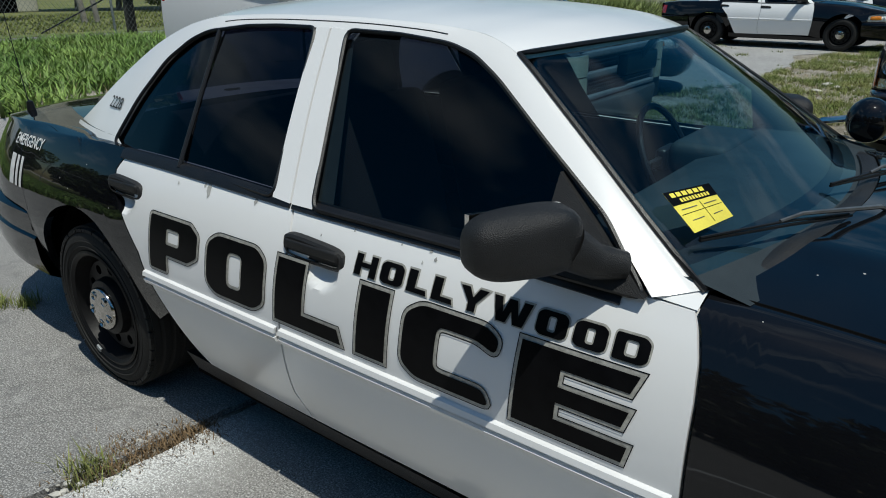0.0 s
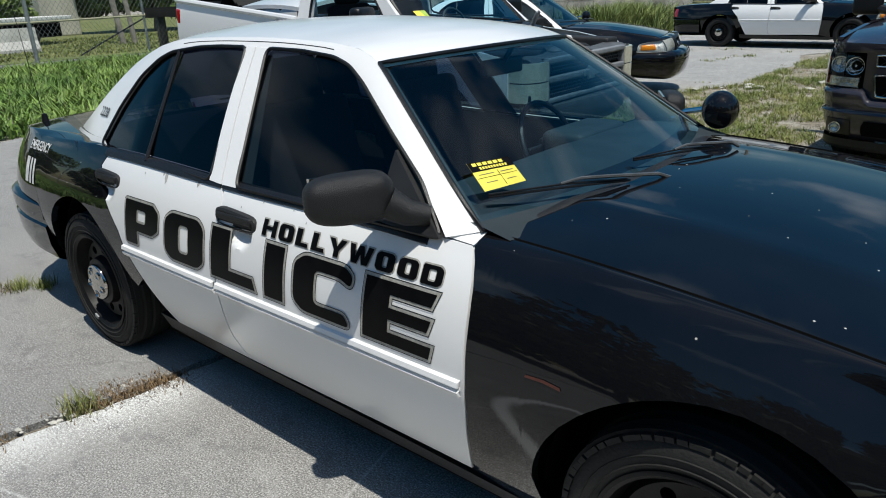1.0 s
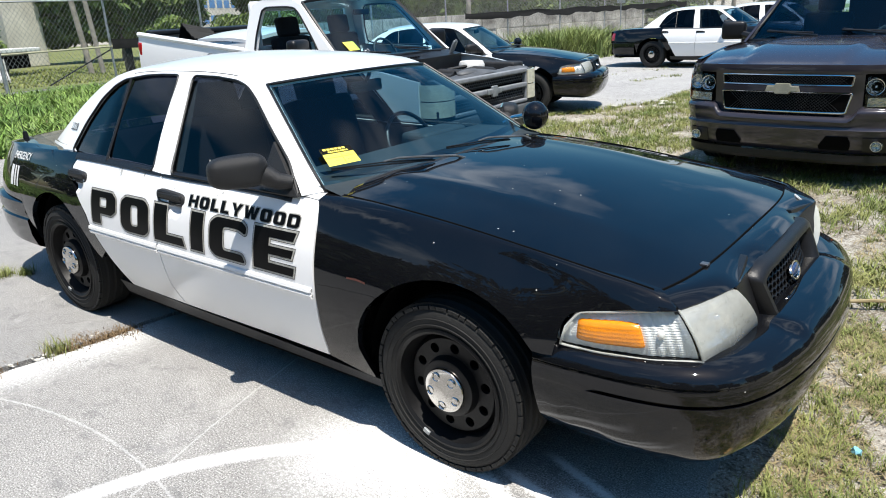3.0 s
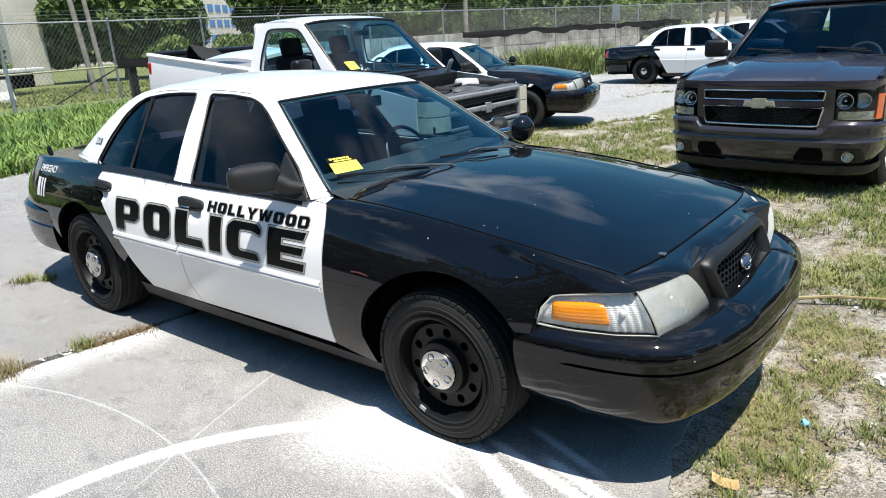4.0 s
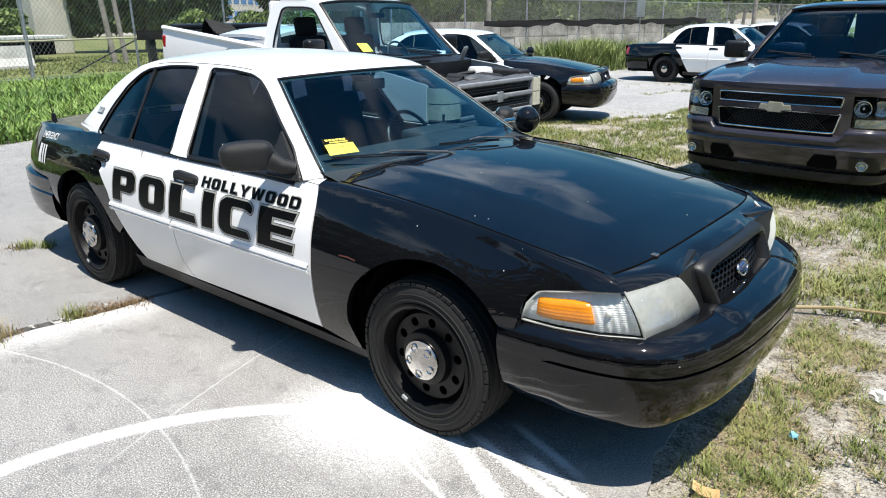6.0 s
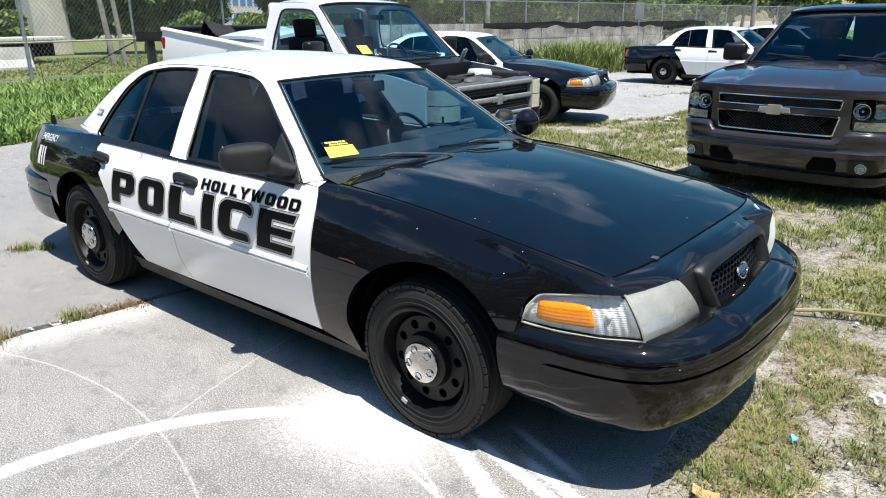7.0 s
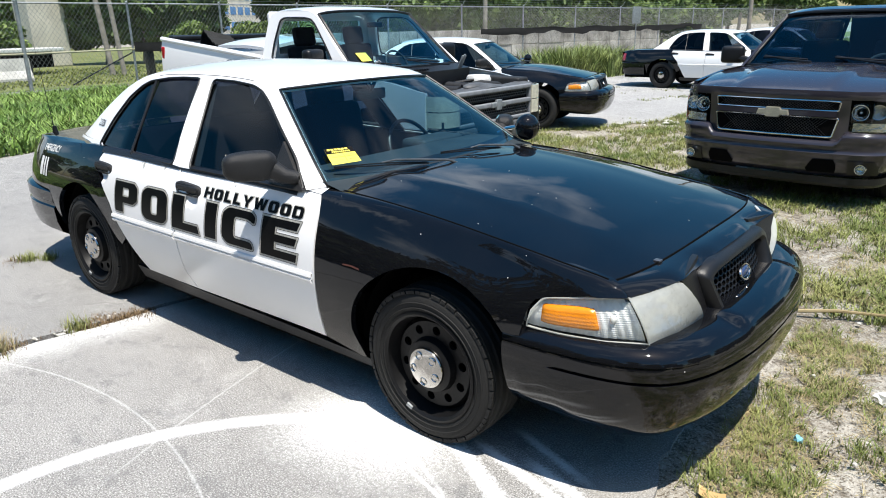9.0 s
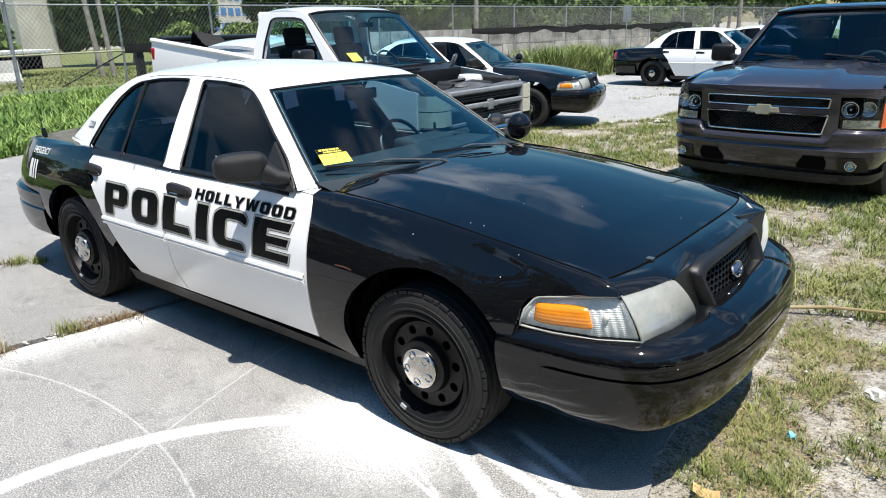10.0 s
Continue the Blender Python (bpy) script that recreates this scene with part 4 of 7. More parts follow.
    sweep(bm, NOSE, [(0.20, 0.650), (0.11, 0.652), (0.055, 0.642), (0.022, 0.622), (0.006, 0.602), (0.002, 0.587), (0.006, 0.583), (0.004, 0.577), (0.0, 0.556), (0.0, 0.533), (0.013, 0.530), (0.013, 0.522), (0.002, 0.519), (0.0, 0.50), (0.002, 0.47), (0.006, 0.44), (0.014, 0.405), (0.025, 0.37), (0.040, 0.34), (0.058, 0.31), (0.10, 0.27), (0.14, 0.25), (0.24, 0.246)], n=60)
    for v in bm.verts:
        if 0.5205 < v.co.z < 0.5325 and v.co.x < 0.575:
            v.co.y += math.copysign(0.0125, v.co.y)
        v.co.z += max(0, 0.85 - v.co.x) * 0.07 * max(0, (0.45 - v.co.z) / 0.22)
        if v.co.z > 0.60:
            v.co.z += 0.013 * min(1, max(0, (0.40 - abs(v.co.y)) / 0.05))
    for v in bm.verts:
        if v.co.z < 0.515:
            k = min(1, (0.515 - v.co.z) / 0.08)
            v.co.x += max(0, 0.62 - v.co.x) * 0.45 * (0.52 - v.co.z)
            dent = 0.010 * noise.noise((v.co.x * 5, v.co.y * 5, v.co.z * 9)) + 0.004 * noise.noise((v.co.x * 14, v.co.y * 14, v.co.z * 16))
            v.co += Vector((v.co.x - 0.2, v.co.y, 0)).normalized() * dent * k
    part("front_bumper", bm, M_BLACK, car, "black front bumper with a scuffed lower lip")
    bm = bmesh.new()
    sweep(bm, TAIL, [(0.12, 0.655), (0.02, 0.652), (0.0, 0.635), (0.0, 0.565), (0.012, 0.555), (0.012, 0.53), (0.0, 0.52), (0.006, 0.42), (0.03, 0.34), (0.08, 0.31), (0.2, 0.305)])
    part("rear_bumper", bm, M_BLACK, car, "black rear bumper")
    bm = bmesh.new()
    sheet(bm, [[(-4.245 - 0.035 * (1 - (y / 0.7) ** 2), y, z) for y in np.linspace(-0.58, 0.58, 15)] for z in (0.63, 0.75, 0.88, 0.93)])
    part("rear_panel", bm, M_BLACK, car)
    bm = bmesh.new()
    rows = []
    for x in np.linspace(-3.10, -4.25, 16):
        rows.append([(x - 0.14 * (1 - v * v) * (1 if x > -3.4 else 0.4), v * INY(x), INZ(x) + 0.022 * (1 - abs(v) ** 3)) for v in np.linspace(-1, 1, 21)])
    sheet(bm, rows, (0, 0, -0.02))
    part("boot_lid", bm, M_BLACK, car, "black boot lid")
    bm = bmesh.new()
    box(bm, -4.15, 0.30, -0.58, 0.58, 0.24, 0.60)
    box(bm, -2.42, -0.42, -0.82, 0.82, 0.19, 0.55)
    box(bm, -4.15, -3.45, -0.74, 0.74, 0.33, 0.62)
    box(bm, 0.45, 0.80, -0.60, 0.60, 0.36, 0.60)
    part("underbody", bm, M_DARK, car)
    # inside
    bm = bmesh.new()
    rows = []
    for x, z in ((-0.56, 0.995), (-0.66, 1.018), (-0.78, 1.034), (-0.93, 1.036), (-1.02, 1.005), (-1.06, 0.92), (-1.06, 0.70), (-0.95, 0.55)):
        rows.append([(x + 0.10 * (1 - v * v) * (1 if x > -0.9 else 0.3), v * 0.79, z + 0.012 * (1 - v * v)) for v in np.linspace(-1, 1, 13)])
    sheet(bm, rows)
    box(bm, -1.09, -0.90, 0.18, 0.56, 0.95, 1.062, 0.035)
    part("dashboard", bm, M_DASH, car)
    for y in (-0.37, 0.37):
        bm = bmesh.new()
        box(bm, -1.85, -1.32, y - 0.26, y + 0.26, 0.55, 0.72, 0.06)
        box(bm, -0.09, 0.09, y - 0.25, y + 0.25, -0.02, 0.60, 0.06, pose(-1.80, 0, 0.62, 0, -14, 0))
        box(bm, -0.055, 0.055, y - 0.14, y + 0.14, 0.60, 0.79, 0.045, pose(-1.80, 0, 0.60, 0, -12, 0))
        part("front_seat", bm, M_CLOTH, car, "dark cloth seat with a headrest")
    bm = bmesh.new()
    box(bm, -2.75, -2.25, -0.66, 0.66, 0.52, 0.70, 0.06)
    box(bm, -0.10, 0.10, -0.66, 0.66, 0, 0.48, 0.06, pose(-2.78, 0, 0.60, 0, -20, 0))
    part("rear_bench", bm, M_CLOTH, car)
    bm = bmesh.new()
    box(bm, -3.25, -2.85, -0.72, 0.72, 0.96, 1.0, 0.01)
    part("parcel_shelf", bm, M_DASH, car)
    bm = bmesh.new()
    tube(bm, [(-1.06 - 0.19 * math.cos(a) * 0.45 - 0.09, 0.36 + 0.19 * math.sin(a), 0.965 + 0.19 * math.cos(a) * 0.9) for a in np.linspace(0, 2 * math.pi, 33)[:-1]], 0.012, 8, True)
    tube(bm, [(-1.15, 0.36, 0.965), (-0.99, 0.36, 0.87)], 0.03, 8)
    box(bm, -1.17, -1.13, 0.29, 0.43, 0.925, 1.005, 0.015)
    box(bm, -1.16, -1.14, 0.19, 0.53, 0.95, 0.98, 0.008)
    part("steering_wheel", bm, M_TRIM, car)
    bm = bmesh.new()
    box(bm, -1.16, -1.13, -0.12, 0.12, 1.30, 1.36, 0.012)
    tube(bm, [(-1.14, 0, 1.34), (-1.10, 0, 1.40)], 0.01, 6)
    part("inside_mirror", bm, M_TRIM, car)
    # wipers
    for tip, end in ((Vector((-0.692, -0.704, 1.070)), Vector((-0.436, -0.18, 1.045))), (Vector((-0.562, -0.085, 1.062)), Vector((-0.397, 0.337, 1.052)))):
        wp = new("wiper")
        wp.parent = car
        tagged(wp, "black windscreen wiper at rest")
        d = end - tip
        bm = bmesh.new()
        tube(bm, [tip, tip + d * 0.45 + Vector((0, 0, 0.002)), tip + d * 0.82], 0.0038, 6)
        tube(bm, [tip + Vector((0, 0, 0.006)), tip + d * 0.42 + Vector((0, 0, 0.012)), tip + d * 0.80 + Vector((0, 0, 0.005))], 0.0032, 6)
        part("blade", bm, M_TRIM, wp)
        bm = bmesh.new()
        tube(bm, [tip + d * 0.40 + Vector((0, 0, 0.014)), tip + d * 0.52 + Vector((0, 0, 0.024)), tip + d * 0.66 + Vector((0.006, 0, 0.022)), tip + d * 1.0 + Vector((0, 0, 0.010)), tip + d * 1.10 + Vector((0, 0, -0.01))], 0.0042, 6, False, 0.0065)
        part("arm", bm, M_GREYARM, wp)
    # spot lamp on the driver's pillar
    sp = new("spot_lamp")
    sp.parent = car
    tagged(sp, "black spot lamp on a chrome arm")
    bm = bmesh.new()
    ball(bm, (-0.600, 0.80, 1.090), 0.074, 0.080, 0.080, 20)
    part("lamp_shell", bm, M_BLACK, sp)
    bm = bmesh.new()
    tube(bm, [(-0.79, 0.76, 1.045), (-0.74, 0.785, 1.075), (-0.66, 0.80, 1.09)], 0.013, 8)
    part("lamp_arm", bm, M_CHROME, sp)
    return car, doors


police_car, car_doors = sedan("police_car", Matrix(), "black and white police sedan parked on cracked concrete", "police sedans")


def police_markings():
    fd, rd = car_doors[-1]
    def on_door(x):
        return rd if x < -1.745 else fd
    lettering("POLICE", -2.392, -0.705, 0.673, 0.850, [0.27, 0.275, 0.27, 0.10, 0.275, 0.27], 0.055, on_door, 0.0085)
    lettering("HOLLYWOOD", -1.475, -0.700, 0.869, 0.918, [1, 1, .85, .85, 1.05, 1.35, 1, 1, 1], 0.20, on_door, 0.0035)
    # word and call number on the rear wing; the number is left as plain bars
    cu = bpy.data.curves.new("word", "FONT")
    cu.body, cu.size, cu.offset = "EMERGENCY", 0.062, 0.0012
    tmp = new("word", cu)
    me = bpy.data.meshes.new_from_object(tmp.evaluated_get(bpy.context.evaluated_depsgraph_get()))
    bpy.data.objects.remove(tmp)
    bm = bmesh.new()
    bm.from_mesh(me)
    wmax = max(v.co.x for v in bm.verts)
    for v in bm.verts:
        x = -3.61 + v.co.x / wmax * 0.31
        v.co = flank(x, (0.908 + v.co.y * 0.95 + 0.03 * (x + 3.61)) / BELT(x), -1, 0.003)
    part("word", bm, M_WLET, police_car, "white word on the rear wing", smooth=False)
    for k in range(3):
        x0 = -3.60 + (0, 0.068, 0.115)[k]
        bm = filled([[(x0, 0.745), (x0 + (0.05 if k == 0 else 0.026), 0.745), (x0 + (0.05 if k == 0 else 0.026), 0.870), (x0, 0.870)]])
        for v in bm.verts:
            v.co = flank(v.co.x, v.co.z / BELT(v.co.x), -1, 0.003)
        part("number_bar", bm, M_WLET, police_car)
    cu = bpy.data.curves.new("number", "FONT")
    cu.body, cu.size, cu.offset = "2228", 0.055, 0.0006
    tmp = new("number", cu)
    me = bpy.data.meshes.new_from_object(tmp.evaluated_get(bpy.context.evaluated_depsgraph_get()))
    bpy.data.objects.remove(tmp)
    bm = bmesh.new()
    bm.from_mesh(me)
    wmax = max(v.co.x for v in bm.verts)
    for v in bm.verts:
        v.co = cabin(-2.955 + v.co.x / wmax * 0.115, 1.115 + v.co.y, -1, 0.003)
    part("fleet_number", bm, M_LETTER, police_car, smooth=False)
    # auction sticker on the windscreen
    lo0, lo1, hi0, hi1 = (Vector(p) for p in ((-0.716, -0.700, 1.066), (-0.686, -0.542, 1.066), (-0.800, -0.674, 1.128), (-0.746, -0.547, 1.130)))
    lift = (lo1 - lo0).cross(hi0 - lo0).normalized()

    def on_sticker(u, v, o=0.0):
        return (lo0 * (1 - u) + lo1 * u) * (1 - v) + (hi0 * (1 - u) + hi1 * u) * v + lift * (o + 0.020)

    def patch(name, u0, u1, v0, v1, o, m, parent, label=""):
        bm = bmesh.new()
        sheet(bm, [[on_sticker(u, v, o) for u in np.linspace(u0, u1, 4)] for v in np.linspace(v0, v1, 3)])
        return part(name, bm, m, parent, label)

    st = patch("sticker", 0, 1, 0, 1, 0, M_YELLOW, police_car, "yellow auction sticker with a black heading")
    patch("sticker_heading", 0.0, 1.0, 0.66, 1.0, 0.0012, M_LETTER, st)
    for k in range(6):
        patch("print_bar", 0.08 + 0.125 * k, 0.08 + 0.125 * k + 0.095, 0.84, 0.95, 0.0024, M_YELLOW, st)
    for k in range(10):
        patch("print_bar", 0.20 + 0.066 * k, 0.20 + 0.066 * k + 0.045, 0.70, 0.79, 0.0024, M_YELLOW, st)
    patch("rule_line", 0.03, 0.97, 0.42, 0.432, 0.0012, M_LETTER, st)
    patch("rule_line", 0.55, 0.56, 0.06, 0.62, 0.0012, M_LETTER, st)
    for u0, u1, v in ((0.1, 0.45, 0.53), (0.6, 0.9, 0.52), (0.15, 0.42, 0.24), (0.64, 0.86, 0.22)):
        patch("print_bar", u0, u1, v, v + 0.018, 0.0014, M_GREYARM, st)
    bm = bmesh.new()
    tube(bm, [(-3.92, -0.60, 1.0), (-3.94, -0.60, 1.05), (-4.02, -0.60, 1.62)], 0.004, 6, False, 0.0015)
    lathe(bm, [(0.0, 1.03), (0.014, 1.025), (0.018, 1.0), (0.02, 0.98)], 12, (-3.92, -0.60, 0), "z")
    part("antenna", bm, M_TRIM, police_car)


police_markings()


def wear():
    """Paint chips with grey primer on the doors, scuffs and antenna plugs on the roof."""
    fd, rd = car_doors[-1]
    primer = mat("bare_primer", (0.40, 0.40, 0.385), 0.7, vary=0.25, scale=60)
    r = random.Random(4)
    for x, z, w, h in ((-2.13, 0.962, 0.013, 0.024), (-2.155, 0.97, 0.006, 0.008), (-1.91, 0.965, 0.008, 0.014), (-2.29, 0.958, 0.005, 0.007), (-1.51, 0.962, 0.004, 0.004), (-1.26, 0.962, 0.007, 0.006), (-1.24, 0.948, 0.005, 0.006), (-1.275, 0.935, 0.003, 0.005), (-1.35, 0.96, 0.003, 0.003), (-1.62, 0.93, 0.003, 0.004)):
        lp = [(x + w * math.cos(a) * r.uniform(0.5, 1.1), z + h * math.sin(a) * r.uniform(0.5, 1.1)) for a in np.linspace(0, 6.283, 10)[:-1]]
        bm = filled([lp])
        for v in bm.verts:
            v.co = flank(v.co.x, v.co.z / BELT(v.co.x), -1, 0.0015)
        part("paint_chip", bm, primer, rd if x < -1.72 else fd, smooth=False)
    for x, y, rr, h in ((-2.35, -0.07, 0.018, 0.016), (-1.78, -0.055, 0.016, 0.010), (-1.75, -0.28, 0.009, 0.007)):
        bm = bmesh.new()
        lathe(bm, [(rr * 1.3, 1.440), (rr * 1.2, 1.496 + h * 0.2), (rr, 1.496 + h * 0.6), (rr * 0.5, 1.496 + h), (0, 1.496 + h)], 16, (x, y, -0.004 - 0.06 * abs(y) ** 1.6), "z")
        part("antenna_plug", bm, M_GREYARM, police_car)
    bm = filled([[(-0.412, 0.721), (-0.36, 0.722), (-0.312, 0.716), (-0.315, 0.724), (-0.36, 0.730), (-0.41, 0.728)]])
    for v in bm.verts:
        v.co = flank(v.co.x, v.co.z / BELT(v.co.x), -1, 0.002)
    part("paint_scuff", bm, mat("red_scuff", (0.085, 0.028, 0.020), 0.6, vary=0.3, scale=60), police_car, "faint red scuff on the black wing", smooth=False)
    rust = mat("scuffed_paint", (0.30, 0.22, 0.16), 0.8, vary=0.3, scale=80)
    for k in range(9):
        x, y = -1.72 + r.uniform(-0.12, 0.12), -0.24 + r.uniform(-0.10, 0.10)
        bm = bmesh.new()
        lp = [Vector((x + r.uniform(0.6, 1) * 0.022 * math.cos(a), y + r.uniform(0.6, 1) * 0.007 * math.sin(a), 0)) for a in np.linspace(0, 6.283, 9)[:-1]]
        bm.faces.new([bm.verts.new((p.x, p.y, 1.4992 - 0.20 * abs(p.y) ** 2.2)) for p in lp])
        part("roof_scuff", bm, rust, police_car, smooth=False)


wear()

# ---- ground ----
M_SOIL = mat("sandy_soil", (0.17, 0.14, 0.095), 0.95, scale=2.4, col2=(0.56, 0.52, 0.45))


def gritty(m, scale, light, dark, depth):
    """Loose grains and small clods over a ground material, with their relief."""
    nt = m.node_tree
    b = nt.nodes["Principled BSDF"]
    last = b.inputs["Base Color"].links[0].from_socket
    geo, bp = nt.nodes.new("ShaderNodeNewGeometry"), nt.nodes.new("ShaderNodeBump")
    h = None
    for sc, col, a, c, hi in ((scale, light, 0.54, 0.64, 0.85), (scale * 0.6, dark, 0.47, 0.36, 0.85), (scale * 0.16, light, 0.56, 0.68, 0.6), (scale * 0.11, dark, 0.45, 0.33, 0.7)):
        n, r, mx = (nt.nodes.new(k) for k in ("ShaderNodeTexNoise", "ShaderNodeMapRange", "ShaderNodeMixRGB"))
        n.inputs["Scale"].default_value, n.inputs["Detail"].default_value = sc, 3
        nt.links.new(geo.outputs["Position"], n.inputs["Vector"])
        nt.links.new(n.outputs["Fac"], r.inputs["Value"])
        r.inputs["From Min"].default_value, r.inputs["From Max"].default_value, r.inputs["To Max"].default_value = a, c, hi
        nt.links.new(r.outputs[0], mx.inputs["Fac"])
        nt.links.new(last, mx.inputs["Color1"])
        mx.inputs["Color2"].default_value = (*col, 1)
        last = mx.outputs["Color"]
        if h is None or sc < scale * 0.2 and sc > scale * 0.15:
            h2 = nt.nodes.new("ShaderNodeMath")
            h2.operation = "MULTIPLY_ADD"
            nt.links.new(n.outputs["Fac"], h2.inputs[0])
            h2.inputs[1].default_value = 1.0 if h is None else 2.5
            if h is not None:
                nt.links.new(h, h2.inputs[2])
            h = h2.outputs[0]
    nt.links.new(last, b.inputs["Base Color"])
    bp.inputs["Strength"].default_value, bp.inputs["Distance"].default_value = 0.9, depth
    nt.links.new(h, bp.inputs["Height"])
    nt.links.new(bp.outputs["Normal"], b.inputs["Normal"])


gritty(M_SOIL, 130, (0.62, 0.59, 0.52), (0.11, 0.085, 0.055), 0.02)
M_LAWN = mat("distant_grass", (0.10, 0.13, 0.035), 0.95, scale=0.5, col2=(0.20, 0.20, 0.07), bump=0.8, bscale=12)
M_ROAD = mat("grey_asphalt", (0.16, 0.155, 0.15), 0.9, scale=0.8, vary=0.25, bump=0.4, bscale=60)


def concrete_mat(name, marks, tone=1.0):
    """Weathered concrete: broad stains, exposed grit, hairline cracks and, where asked, chalky curved marks."""
    lo, hi = ((0.232, 0.224, 0.212), (0.318, 0.308, 0.292)) if marks else ((0.205, 0.200, 0.192), (0.285, 0.278, 0.266))
    lo, hi = (tuple(c * tone for c in q) for q in (lo, hi))
    m = mat(name, lo, 0.92, scale=0.9, col2=hi, bump=0.0)
    nt = m.node_tree
    lk = nt.links.new
    b = nt.nodes["Principled BSDF"]
    geo = nt.nodes.new("ShaderNodeNewGeometry")
    pos = geo.outputs["Position"]
    last = b.inputs["Base Color"].links[0].from_socket

    def n_math(op, a, c=None, d=None):
        k = nt.nodes.new("ShaderNodeMath")
        k.operation = op
        k.use_clamp = op == "SUBTRACT" and d is not None
        for i, s in enumerate((a, c)):
            if s is None:
                continue
            if isinstance(s, (int, float)):
                k.inputs[i].default_value = s
            else:
                lk(s, k.inputs[i])
        return k.outputs[0]

    def n_noise(scale, detail=4, rough=0.6):
        n = nt.nodes.new("ShaderNodeTexNoise")
        n.inputs["Scale"].default_value, n.inputs["Detail"].default_value, n.inputs["Roughness"].default_value = scale, detail, rough
        lk(pos, n.inputs["Vector"])
        return n.outputs["Fac"]

    def n_range(v, a, c, lo=0.0, hi=1.0):
        k = nt.nodes.new("ShaderNodeMapRange")
        lk(v, k.inputs["Value"])
        for nm, q in (("From Min", a), ("From Max", c), ("To Min", lo), ("To Max", hi)):
            k.inputs[nm].default_value = q
        return k.outputs[0]

    def over(fac, col):
        nonlocal last
        k = nt.nodes.new("ShaderNodeMixRGB")
        lk(fac, k.inputs["Fac"])
        lk(last, k.inputs["Color1"])
        k.inputs["Color2"].default_value = (*col, 1)
        last = k.outputs["Color"]

    grit = n_noise(150, 3, 0.65)
    over(n_range(grit, 0.53, 0.615, 0, 0.85), (0.60, 0.59, 0.57))
    over(n_range(grit, 0.455, 0.37, 0, 0.9), (0.09, 0.088, 0.085))
    over(n_range(n_noise(62, 4, 0.7), 0.42, 0.33, 0, 0.7), (0.12, 0.115, 0.11))
    over(n_range(n_noise(34, 5, 0.8), 0.54, 0.68, 0, 0.5), (0.50, 0.49, 0.47))
    over(n_range(n_noise(7, 5, 0.75), 0.46, 0.36, 0, 0.5), (0.15, 0.15, 0.15))
    over(n_range(n_noise(2.3, 6, 0.7), 0.56, 0.72, 0, 0.35), (0.55, 0.54, 0.52))
    v = nt.nodes.new("ShaderNodeTexVoronoi")
    v.feature = "DISTANCE_TO_EDGE"
    v.inputs["Scale"].default_value = 0.55
    wob = nt.nodes.new("ShaderNodeMixRGB")
    wob.inputs["Fac"].default_value = 0.12
    nn = nt.nodes.new("ShaderNodeTexNoise")
    nn.inputs["Scale"].default_value = 3.0
    lk(pos, nn.inputs["Vector"])
    lk(pos, wob.inputs["Color1"])
    lk(nn.outputs["Color"], wob.inputs["Color2"])
    lk(wob.outputs["Color"], v.inputs["Vector"])
    over(n_range(v.outputs["Distance"], 0.003, 0.0, 0, 0.3), (0.11, 0.105, 0.10))
    if marks:
        rag = n_noise(60, 4, 0.75)
        sep = nt.nodes.new("ShaderNodeSeparateXYZ")
        lk(pos, sep.inputs[0])
        for cx, cy, r, half, strength, lim in ((0.428, -2.311, 1.555, 0.042, 0.98, ("X", -0.2, -0.45)), (-1.333, -4.228, 2.673, 0.010, 0.3, ("Y", -2.0, -1.8)), (-0.663, -2.894, 1.991, 0.016, 0.4, ("X", -0.35, -0.15)), (8.0, 1.5, 9.45, 0.009, 0.28, ("Y", -2.0, -1.7)), (-3.2, 3.6, 4.82, 0.03, 0.6, ("X", -2.7, -3.2))):
            d = nt.nodes.new("ShaderNodeVectorMath")
            d.operation = "DISTANCE"
            flat = nt.nodes.new("ShaderNodeVectorMath")
            flat.operation = "MULTIPLY"
            lk(pos, flat.inputs[0])
            flat.inputs[1].default_value = (1, 1, 0)
            lk(flat.outputs[0], d.inputs[0])
            d.inputs[1].default_value = (cx, cy, 0)
            band = n_math("ABSOLUTE", n_math("SUBTRACT", d.outputs["Value"], r))
            edge = n_math("ADD", band, n_range(rag, 0.3, 0.7, 0.0, half * (0.5 if half > 0.035 else 1.2)))
            over(n_math("MULTIPLY", n_range(edge, half * 1.5, half * 0.7, 0, strength), n_range(sep.outputs[lim[0]], lim[1], lim[2])), (0.80, 0.80, 0.79))
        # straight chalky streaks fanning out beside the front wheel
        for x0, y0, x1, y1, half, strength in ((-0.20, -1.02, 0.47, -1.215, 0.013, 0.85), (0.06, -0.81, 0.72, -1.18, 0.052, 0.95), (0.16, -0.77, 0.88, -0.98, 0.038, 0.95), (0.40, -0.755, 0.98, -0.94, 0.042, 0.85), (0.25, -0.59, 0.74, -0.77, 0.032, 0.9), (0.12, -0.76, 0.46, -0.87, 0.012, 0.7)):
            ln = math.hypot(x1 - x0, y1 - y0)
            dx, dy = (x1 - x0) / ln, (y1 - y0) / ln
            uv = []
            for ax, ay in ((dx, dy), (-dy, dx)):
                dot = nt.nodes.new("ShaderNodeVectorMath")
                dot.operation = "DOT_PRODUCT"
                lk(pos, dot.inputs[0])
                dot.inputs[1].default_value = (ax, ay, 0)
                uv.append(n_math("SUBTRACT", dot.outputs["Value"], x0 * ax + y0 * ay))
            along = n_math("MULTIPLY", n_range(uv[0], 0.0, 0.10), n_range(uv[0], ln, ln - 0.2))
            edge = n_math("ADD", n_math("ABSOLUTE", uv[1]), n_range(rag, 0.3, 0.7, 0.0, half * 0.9))
